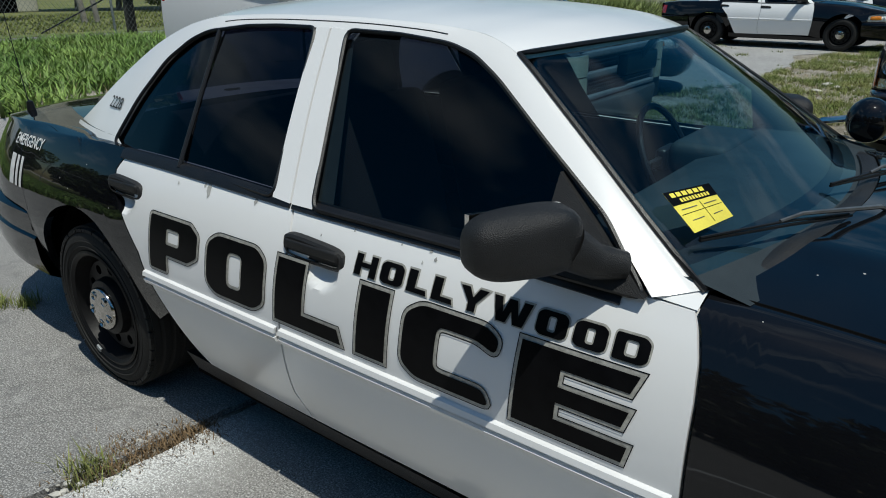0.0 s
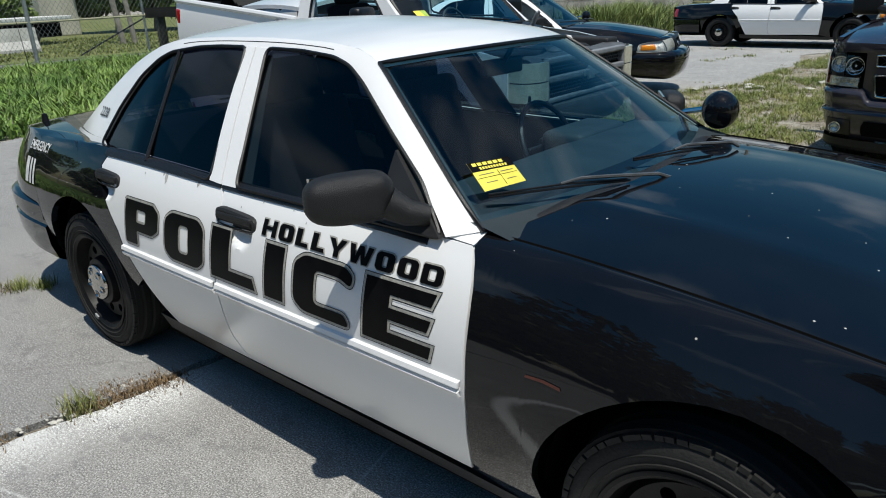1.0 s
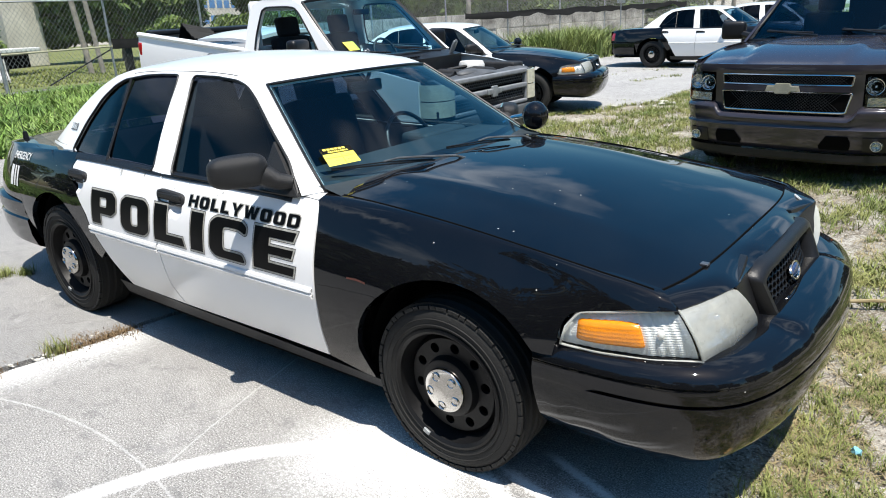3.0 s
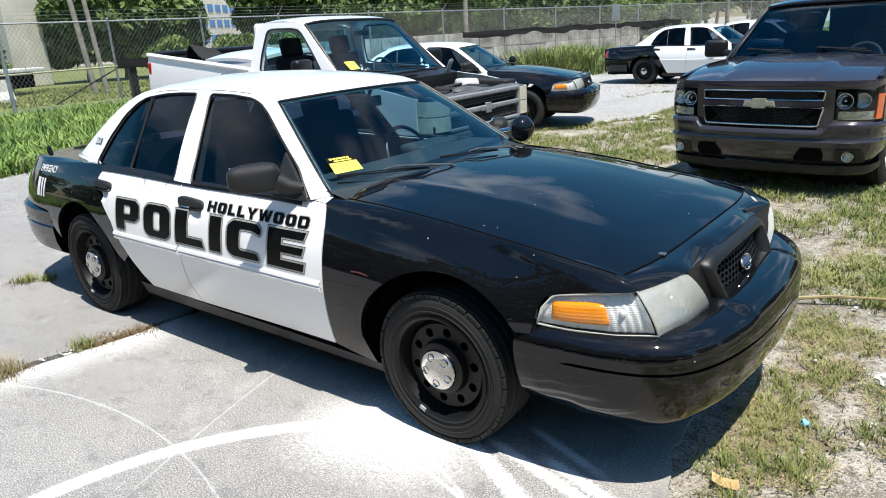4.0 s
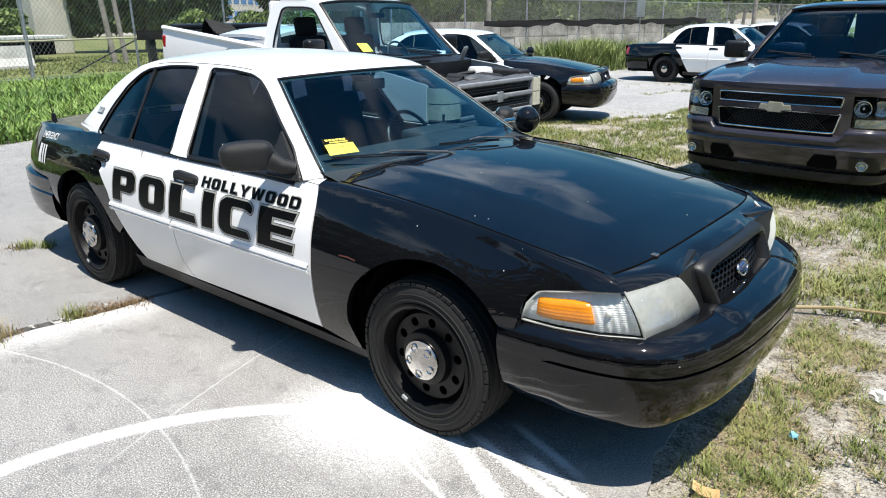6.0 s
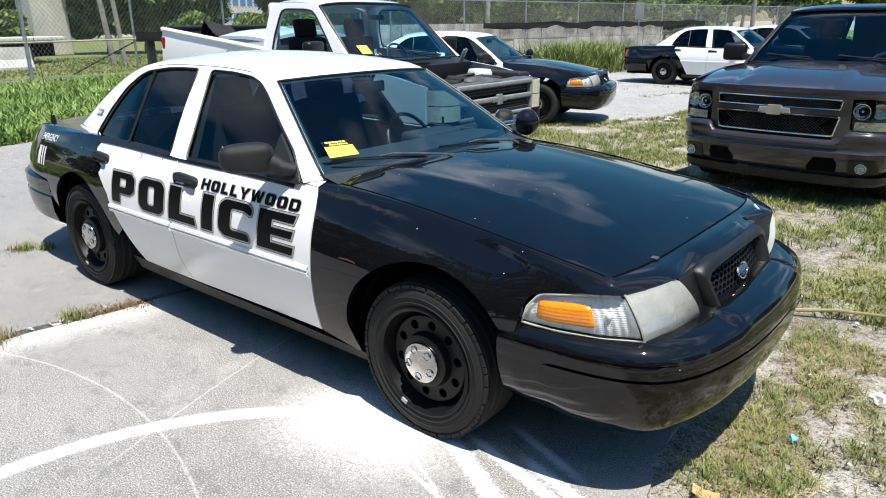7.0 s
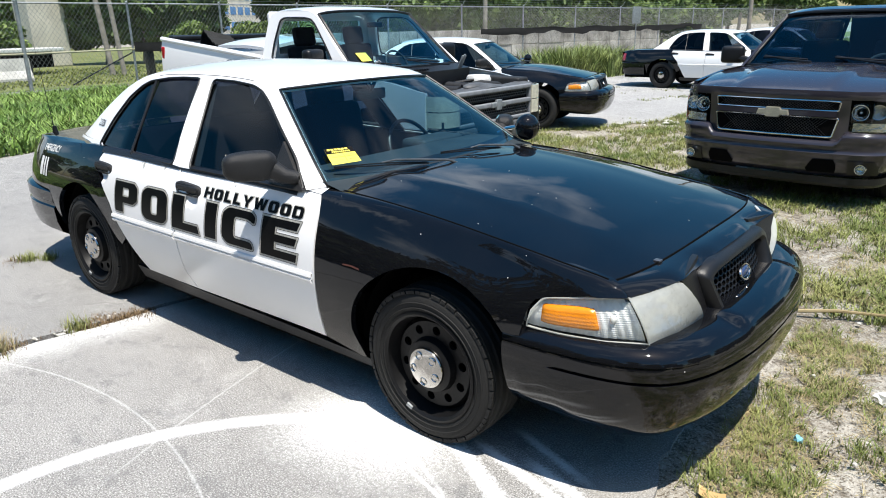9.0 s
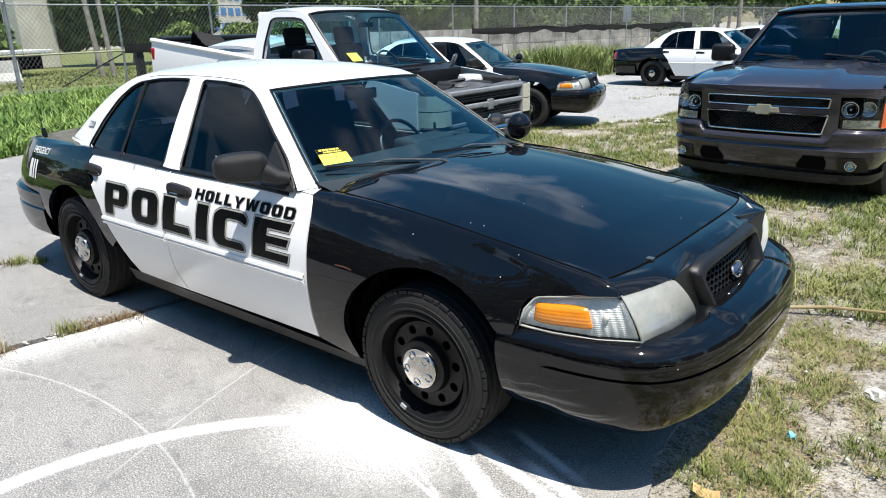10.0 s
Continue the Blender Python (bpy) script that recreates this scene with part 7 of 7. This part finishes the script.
def tower():
    root = thing("apartment_building", pose(-131, 86, 0, 0, 0, 30), "distant pale apartment building with ribbon windows", "building")
    bm = bmesh.new()
    box(bm, -6, 6, -11, 11, 0, 13.5, 0.1)
    part("wall", bm, M_RENDER, root)
    for j in range(4):
        for i in range(6):
            bm = bmesh.new()
            box(bm, 5.98, 6.06, -9.8 + i * 3.4, -7.4 + i * 3.4, 2 + j * 2.9, 3.5 + j * 2.9, 0.02)
            part("window", bm, M_BLUE, root)


tower()
for x, y, r, h, lean in ((-28.6, 12.0, 0.12, 9, -4.5), (-28.0, 12.2, 0.105, 9, -3.5), (-24.5, 33.5, 0.15, 9, 0.5), (-12.6, 46, 0.14, 9, 0)):
    bm = bmesh.new()
    tube(bm, [(x + math.tan(radians(lean)) * z * 0.3, y + math.tan(radians(lean)) * z, z) for z in np.linspace(-0.2, h, 6)], r, 10, False, r * 0.75)
    box(bm, x - 0.06, x + 0.06, y - 1.0 + math.tan(radians(lean)) * h, y + 1.0 + math.tan(radians(lean)) * h, h - 0.6, h - 0.48, 0.01)
    mesh_thing("utility_pole", bm, M_POLE, "weathered grey timber utility pole", "pole", "utility poles")
solid("brace_post", [(-20.05, -19.85, 8.9, 9.12, 0, 1.35)], M_TRIM, "dark timber brace post in the fence", "post", None, 0.02)
bm = bmesh.new()
tube(bm, [(-20.0, 8.8, 1.25), (-20.15, 6.6, 0.25)], 0.02, 6)
mesh_thing("brace_rod", bm, M_TRIM, "thin dark brace rod leaning on the fence", "rod")
bm = bmesh.new()
tube(bm, [(-15.8, 36.0, 0), (-15.8, 36.0, 2.6)], 0.03, 8)
box(bm, -15.83, -15.77, 35.5, 36.5, 1.7, 2.6, 0.01)
mesh_thing("sign_board", bm, M_STEEL, "back of a grey metal sign on a post", "sign")

# ---- plants ----
M_LEAF = mat("tree_leaves", (0.050, 0.095, 0.022), 0.6, scale=0.6, col2=(0.14, 0.19, 0.05), rand=0.7)
# darker copy of M_LEAF, shade put into its colour to dull mirrored trees
M_LEAFD = mat("shade_coloured_leaves", (0.018, 0.036, 0.010), 0.6, scale=0.6, col2=(0.045, 0.070, 0.020), rand=0.7)
M_LEAF2 = mat("bush_leaves", (0.08, 0.14, 0.026), 0.6, scale=0.6, col2=(0.19, 0.25, 0.06), rand=0.7)
M_BARK = mat("grey_bark", (0.17, 0.14, 0.11), 0.95, vary=0.35, scale=5, bump=0.8, bscale=25)
M_GRASS = mat("green_grass", (0.10, 0.150, 0.026), 0.7, scale=1.6, col2=(0.28, 0.28, 0.10), rand=0.9)
M_DRY = mat("dry_grass", (0.26, 0.20, 0.10), 0.85, scale=2.0, col2=(0.44, 0.37, 0.22), rand=0.6)
M_LUSH = mat("lush_grass", (0.075, 0.15, 0.022), 0.5, scale=0.7, col2=(0.23, 0.33, 0.075), rand=1.0)
M_WEED = mat("rank_weeds", (0.075, 0.125, 0.024), 0.6, scale=1.1, col2=(0.24, 0.27, 0.085), rand=1.0)
M_DEAD = mat("dead_weed", (0.13, 0.085, 0.045), 0.9, scale=3.0, col2=(0.26, 0.18, 0.10), rand=0.6)
rng = np.random.default_rng(7)


def leaf_mesh(name, centres, size, material, parent, label=""):
    """Many small folded leaves, each an island of two triangles."""
    n = len(centres)
    a = rng.normal(size=(n, 3))
    a /= np.linalg.norm(a, axis=1)[:, None]
    b = np.cross(a, rng.normal(size=(n, 3)))
    b /= np.linalg.norm(b, axis=1)[:, None]
    s = size * rng.uniform(0.6, 1.4, n)[:, None]
    v = np.stack([centres - a * s, centres + b * s * 0.45, centres + a * s, centres - b * s * 0.45], axis=1).reshape(-1, 3)
    f = np.arange(n * 4).reshape(n, 4)
    me = bpy.data.meshes.new(name)
    me.from_pydata(v.tolist(), [], f.tolist())
    me.materials.append(material)
    ob = new(name, me)
    ob.parent = parent
    if label:
        tagged(ob, label)
    return ob


def tree(x, y, h, r, leaves=11000, size=0.25, bush=False, m=None):
    root = thing("bush" if bush else "tree", Matrix.Translation((x, y, 0)), "dense bright green bush with loose twigs" if bush else "broad leafy green tree with an uneven crown", "bush" if bush else "tree", "bushes" if bush else "trees beyond the fence")
    bm = bmesh.new()
    hub = h * (0.15 if bush else 0.32)
    tube(bm, [(0, 0, -0.1), (0.1, 0.05, hub * 0.5), (0.05, 0.1, hub)], 0.05 * h * (0.5 if bush else 1) * 0.6, 8, False, 0.02 * h)
    clumps = []
    nb = 11 if bush else 20
    for k in range(nb):
        a = rng.uniform(0, 6.283)
        d = r * math.sqrt(rng.uniform(0.05, 1)) * 0.72
        z = h * rng.uniform(0.27 if not bush else 0.22, 0.88) - 0.12 * h * (d / r) ** 2
        c = np.array((d * math.cos(a), d * math.sin(a), z))
        clumps.append((c, r * rng.uniform(0.26, 0.46)))
        tube(bm, [(0.05, 0.1, hub), tuple(c * 0.5 + np.array((0, 0, hub * 0.45))), tuple(c)], 0.012 * h, 6, False, 0.004 * h)
    part("trunk", bm, M_BARK, root)
    pts = []
    for c, q in clumps:
        k = leaves // nb
        d = rng.normal(size=(k, 3))
        d /= np.linalg.norm(d, axis=1)[:, None]
        rad = q * (0.55 + 0.5 * rng.uniform(0, 1, k) ** 0.6)
        pts.append(c + d * rad[:, None] * np.array((1.15, 1.15, 0.75)))
    leaf_mesh("crown", np.concatenate(pts), size, m or (M_LEAF2 if bush else M_LEAF), root)


for x, y, h, r in ((-60, 19.5, 7, 4.0), (-40, 17.4, 5.6, 2.4), (-38.5, 18.9, 5.6, 2.8), (-38, 21.5, 5.4, 3.2), (-38.5, 30, 6.5, 3.8), (-36.0, 34, 6.2, 3.6), (-33.5, 38, 6.2, 3.6), (-31.0, 42, 6.2, 3.6), (-29.5, 47, 5.0, 3.2), (-31, 58, 5.2, 4), (-24.5, 50, 5.2, 3.4), (-22.5, 56, 4.8, 3.4), (-19.5, 63, 7, 4.2), (-15.0, 67, 7, 4.2), (-9.5, 71, 7.5, 4.5), (-3, 73, 8, 4.6), (4, 71, 8, 4.6), (-44, -8, 7, 4.5), (-40, -18, 8, 5)):
    tree(x, y, h, r)
for x, y, h, r in ((-20.5, 49.5, 3.4, 2.0), (-18.0, 53, 3.0, 1.9), (-34.5, 19.5, 2.2, 1.6), (-37, 10.5, 2.2, 1.8), (-36.5, 7.0, 2.0, 1.7), (-37.5, 4.0, 2.2, 1.8), (-37.5, 9.3, 2.6, 1.8), (-35.5, 24.5, 2.4, 1.8), (-35.5, 27.5, 2.6, 1.8)):
    tree(x, y, h, r, 4500, 0.15, True)
# unseen trees added behind the filming side, cutting sky light, mirrored in paint and glass
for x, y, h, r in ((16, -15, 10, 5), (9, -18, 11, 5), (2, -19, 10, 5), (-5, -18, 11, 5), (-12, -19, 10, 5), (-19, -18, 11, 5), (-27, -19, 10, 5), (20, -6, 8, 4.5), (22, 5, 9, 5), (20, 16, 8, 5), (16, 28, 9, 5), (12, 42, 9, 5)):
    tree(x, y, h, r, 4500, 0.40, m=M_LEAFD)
# unseen bush row added in front of them, in the same darkened leaves
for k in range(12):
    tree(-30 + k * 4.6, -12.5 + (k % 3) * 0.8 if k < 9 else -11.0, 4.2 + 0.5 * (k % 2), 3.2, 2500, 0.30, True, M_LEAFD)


def palm(x, y, h):
    root = thing("palm_tree", Matrix.Translation((x, y, 0)), "small palm with drooping split fronds", "palm")
    bm = bmesh.new()
    tube(bm, [(0, 0, -0.1), (0.1, 0, h * 0.6), (0.15, 0, h)], 0.16, 8, False, 0.11)
    part("trunk", bm, M_BARK, root)
    for k in range(16):
        a = k * 2.4
        bm = bmesh.new()
        ln, lift = 1.6, rng.uniform(0.1, 1.0)
        pts = [Vector((0.15 + math.cos(a) * ln * t, math.sin(a) * ln * t, h + lift * math.sin(t * 2.2) - 0.9 * t * t)) for t in np.linspace(0, 1, 9)]
        tube(bm, pts, 0.015, 4, False, 0.004)
        side_v = Vector((-math.sin(a), math.cos(a), 0))
        for i in range(1, 9):
            for s in (-1, 1):
                p = pts[i]
                q = p + side_v * s * 0.35 + Vector((math.cos(a) * 0.15, math.sin(a) * 0.15, -0.18))
                w = Vector((math.cos(a), math.sin(a), 0)) * 0.03
                bm.faces.new([bm.verts.new(c) for c in (p - w, p + w, q)])
        part("frond", bm, M_LEAF, root, smooth=False)


palm(-17.0, 58.0, 2.4)


def blades(name, pts, height, width, material, label, cat, lean=0.5):
    """Grass: one bent blade of two faces at each place."""
    n = len(pts)
    a = rng.uniform(0, 6.283, n)
    hh = height * rng.uniform(0.35, 1.25, n)
    d = np.stack([np.cos(a), np.sin(a), np.zeros(n)], 1)
    w = np.stack([-np.sin(a), np.cos(a), np.zeros(n)], 1) * (width * rng.uniform(0.6, 1.3, n))[:, None]
    l = lean * hh * rng.uniform(0.2, 1.2, n)
    zz = np.array((0, 0, 1.0))
    mid = pts + d * (l * 0.35)[:, None] + zz * (hh * 0.6)[:, None]
    tip = pts + d * l[:, None] + zz * hh[:, None]
    v = np.stack([pts - w, pts + w, mid + w * 0.7, mid - w * 0.7, tip], axis=1).reshape(-1, 3)
    i = np.arange(n)[:, None] * 5
    faces = (i + np.array([[0, 1, 2, 3]])).tolist() + (i + np.array([[3, 2, 4]])).tolist()
    me = bpy.data.meshes.new(name)
    me.from_pydata(v.tolist(), [], faces)
    me.materials.append(material)
    return tagged(new(name, me), label, cat, kind="stuff")


def scatter(n, x0, x1, y0, y1, keep, patch=1.1, low=0.0):
    """Places on the ground, gathered in patches."""
    out = []
    while len(out) < n:
        x, y = rng.uniform(x0, x1), rng.uniform(y0, y1)
        if not keep(x, y):
            continue
        k = noise.noise((x * patch, y * patch, 7)) + 0.5 * noise.noise((x * patch * 3.7, y * patch * 3.7, 2))
        if k > low + rng.uniform(-0.25, 0.25):
            out.append((x, y, -0.02))
    return np.array(out)


def off_slab(x, y):
    return x > 0.98 + 0.30 * max(0, -0.5 - y) or (y > 1.5)


def field(x, y):
    return off_slab(x, y) and (x > -3.3 + max(0, y - 14) * 0.2 or y < 7.2 + max(0, x + 4.7) * 1.6)


def clumps(pts, k, spread):
    """Several blades sprouting from each root."""
    n = len(pts)
    return np.repeat(pts, k, 0) + np.stack([rng.normal(0, spread, n * k), rng.normal(0, spread, n * k), np.zeros(n * k)], 1)


blades("short_grass", clumps(scatter(9500, 0.9, 4.2, -3.0, 4.6, off_slab, 2.3, 0.06), 10, 0.014), 0.034, 0.0023, M_GRASS, "short patchy grass on sandy soil", "grass", 1.7)
blades("dry_thatch", clumps(scatter(22000, 0.9, 4.2, -3.0, 4.6, off_slab, 2.3, -0.05), 6, 0.02), 0.016, 0.0022, M_DRY, "dry straw-coloured grass stalks", "grass", 4.5)
blades("stray_sprouts", clumps(scatter(1300, 0.9, 4.2, -3.0, 4.6, off_slab, 6.0, 0.0), 8, 0.006), 0.035, 0.0034, M_GRASS, "single green sprouts in bare sandy soil", "grass", 1.5)
blades("outer_grass", clumps(scatter(8000, 0.9, 11, -12, 9, lambda x, y: off_slab(x, y) and not (x < 4.2 and -3 < y < 4.6), 1.9, 0.12), 8, 0.012), 0.045, 0.0034, M_GRASS, "patchy grass on sandy soil around the slab", "grass", 1.7)
blades("field_grass", clumps(scatter(32000, -6.5, 4.5, 1.6, 19.5, field, 1.3, -0.06), 7, 0.02), 0.062, 0.0042, M_GRASS, "longer patchy grass between the parked cars", "grass", 1.6)
blades("field_straw", scatter(52000, -6.5, 4.5, 1.6, 19.5, field, 1.0, -0.2), 0.03, 0.003, M_DRY, "dry grass between the parked cars", "grass", 3.5)
blades("verge_grass", scatter(80000, -20.0, -9.7, -9, 16, lambda x, y: True, 0.9, -0.30), 0.25, 0.019, M_LUSH, "thick long green grass in front of the fence", "grass", 1.3)
blades("verge_straw", scatter(3500, -20.0, -9.6, -9, 16, lambda x, y: True, 0.6, -0.2), 0.22, 0.008, M_DRY, "dry stalks in the long grass", "grass", 0.8)
def strip(x, y):
    return fence_x(y) < x < -8.8 - max(0, y - 21) * 0.15


blades("fence_weeds", scatter(16000, -20.0, -8.6, 18.5, 40, strip, 0.5, -0.1), 0.14, 0.014, M_GRASS, "rough grass along the fence", "grass", 1.0)
blades("tall_weeds", np.concatenate([clumps(np.array([(rng.normal(cx, 0.42 * q), rng.normal(cy, 0.75 * q), -0.02) for k in range(130)]), 9, 0.05) for cx, cy, q in ((-9.9, 19.6, 1.0), (-10.6, 21.5, 1.0), (-10.2, 18.0, 0.7), (-11.5, 19.5, 0.9), (-11.8, 22.5, 1.0))]), 0.85, 0.022, M_WEED, "tall leafy green weeds beside the far pad", "weeds", 1.1)
blades("pad_weeds", clumps(scatter(170, -8.5, -3.4, 9.5, 17.0, lambda x, y: True, 0.8, 0.42), 8, 0.05), 0.06, 0.008, M_GRASS, "low weeds in the cracks of the far pad", "weeds", 1.2)
blades("lawn_beyond", scatter(30000, -36, -23.5, -8, 26, lambda x, y: x < -23.5 + (y - 5.5) * 0.13, 0.4, -0.5), 0.10, 0.03, M_GRASS, "mown grass beyond the road", "grass", 0.6)
blades("far_lawn", scatter(24000, -14, 8, 24, 60, lambda x, y: x > fence_x(y) + 1, 0.3, -0.3), 0.5, 0.03, M_GRASS, "rough grass behind the far pad", "grass", 0.6)


def tufts(places, n, spread, height, m, label):
    pts = np.concatenate([np.array((x, y, -0.01)) + np.stack([rng.normal(0, spread * s, n), rng.normal(0, spread * s, n), np.zeros(n)], 1) for x, y, s in places])
    blades("weed_tuft", pts, height, 0.0025, m, label, "weed", 1.0)


tufts([(-2.46, -1.80, 1.5), (-2.50, -1.90, 1.5), (-2.48, -1.74, 1.3)], 260, 0.040, 0.12, M_DRY, "dry straw-coloured weed clump in the slab joint")
tufts([(-2.44, -1.27, 1.0), (-2.47, -1.76, 1.4), (-2.50, -1.86, 1.2), (-4.1, -0.9, 1.0), (-3.98, -0.80, 0.7)], 170, 0.040, 0.075, M_GRASS, "green weed tufts in the slab joint")
tufts([(-2.42, -1.12, 1.0), (-2.38, -1.0, 1.0), (-2.34, -0.92, 0.8), (-2.50, -1.66, 1.0), (-2.44, -1.22, 1.2), (-4.15, -0.95, 1.0)], 420, 0.06, 0.026, M_DEAD, "dead brown weed litter in the slab joint")
tufts([(1.03, -0.42, 1), (1.12, -0.62, 0.8), (1.30, -0.30, 1.2), (1.05, 0.35, 1.1), (1.28, 0.6, 1.3), (1.5, 0.1, 1.3), (1.7, -0.5, 1.3)], 120, 0.05, 0.05, M_GRASS, "bright green tufts at the slab's edge")


M_PALEB = mat("pale_wrapper", (0.22, 0.50, 0.62), 0.4, vary=0.25, scale=40)


def litter():
    stone = mat("chalky_stone", (0.52, 0.50, 0.45), 0.95, vary=0.2, scale=15, bump=0.6, bscale=60)
    for k in range(48):
        x, y = (rng.uniform(0.95, 2.6), rng.uniform(-1.2, 3.2)) if k < 24 else (rng.normal(-2.45, 0.05), rng.uniform(-2.0, -1.0))
        s = rng.uniform(0.006, 0.019)
        bm = bmesh.new()
        bmesh.ops.create_icosphere(bm, subdivisions=1, radius=1, matrix=Matrix.Translation((x, y, -0.004 + s * 0.2)) @ Matrix.Diagonal((s, s * rng.uniform(0.6, 1.2), s * 0.55, 1)))
        for v in bm.verts:
            v.co += Vector(rng.normal(0, s * 0.12, 3))
        mesh_thing("stone", bm, stone, "small chalky stone lying on the ground", "stone", "loose stones", smooth=False)
    for k in range(26):
        t = k / 25
        x, y = -4.4 + 4.6 * t + rng.normal(0, 0.25), 7.9 + 4.3 * t + rng.normal(0, 0.25)
        s = rng.uniform(0.03, 0.09)
        bm = bmesh.new()
        bmesh.ops.create_icosphere(bm, subdivisions=1, radius=1, matrix=Matrix.Translation((x, y, -0.005 + s * 0.1)) @ Matrix.Diagonal((s, s * rng.uniform(0.6, 1.4), s * 0.3, 1)))
        for v in bm.verts:
            v.co += Vector(rng.normal(0, s * 0.12, 3))
        mesh_thing("concrete_chunk", bm, stone, "broken chunk of pale concrete at the pad's edge", "rubble", "broken concrete", smooth=False)
    for nm, x, y, s, m, lb in (("crumpled_wrapper", 1.245, 0.042, 0.019, M_PALEB, "small crumpled blue wrapper on the grass"), ("crumpled_paper", 1.47, 0.62, 0.035, M_WHITEPL, "crumpled white paper scrap on the grass"), ("crumpled_wrapper", -0.75, 4.05, 0.06, M_BLUE, "pale blue wrapper beside the dark car")):
        bm = bmesh.new()
        bmesh.ops.create_icosphere(bm, subdivisions=2, radius=1, matrix=Matrix.Translation((x, y, s * 0.5)) @ Matrix.Diagonal((s, s * 0.8, s * 0.6, 1)))
        for v in bm.verts:
            v.co += Vector(rng.normal(0, s * 0.2, 3))
        mesh_thing(nm, bm, m, lb, "litter", smooth=False)
    bm = bmesh.new()
    sheet(bm, [[(1.09 + a * 0.05 - b * 0.01, -0.55 + b * 0.03, 0.002 + 0.012 * a * a + 0.006 * b * b) for a in np.linspace(-1, 1, 7)] for b in np.linspace(-1, 1, 5)])
    mesh_thing("dead_leaf", bm, mat("tan_leaf", (0.55, 0.36, 0.16), 0.7, vary=0.2, scale=30), "curled tan dead leaf at the slab's edge", "leaf")
    bm = bmesh.new()
    tube(bm, [(0.90, 1.48, 0.02), (1.1, 1.58, 0.035), (1.35, 1.69, 0.025), (1.7, 1.80, 0.03)], 0.012, 7, False, 0.007)
    mesh_thing("stick", bm, M_DRY, "dry pale stick lying in the grass", "stick")


litter()
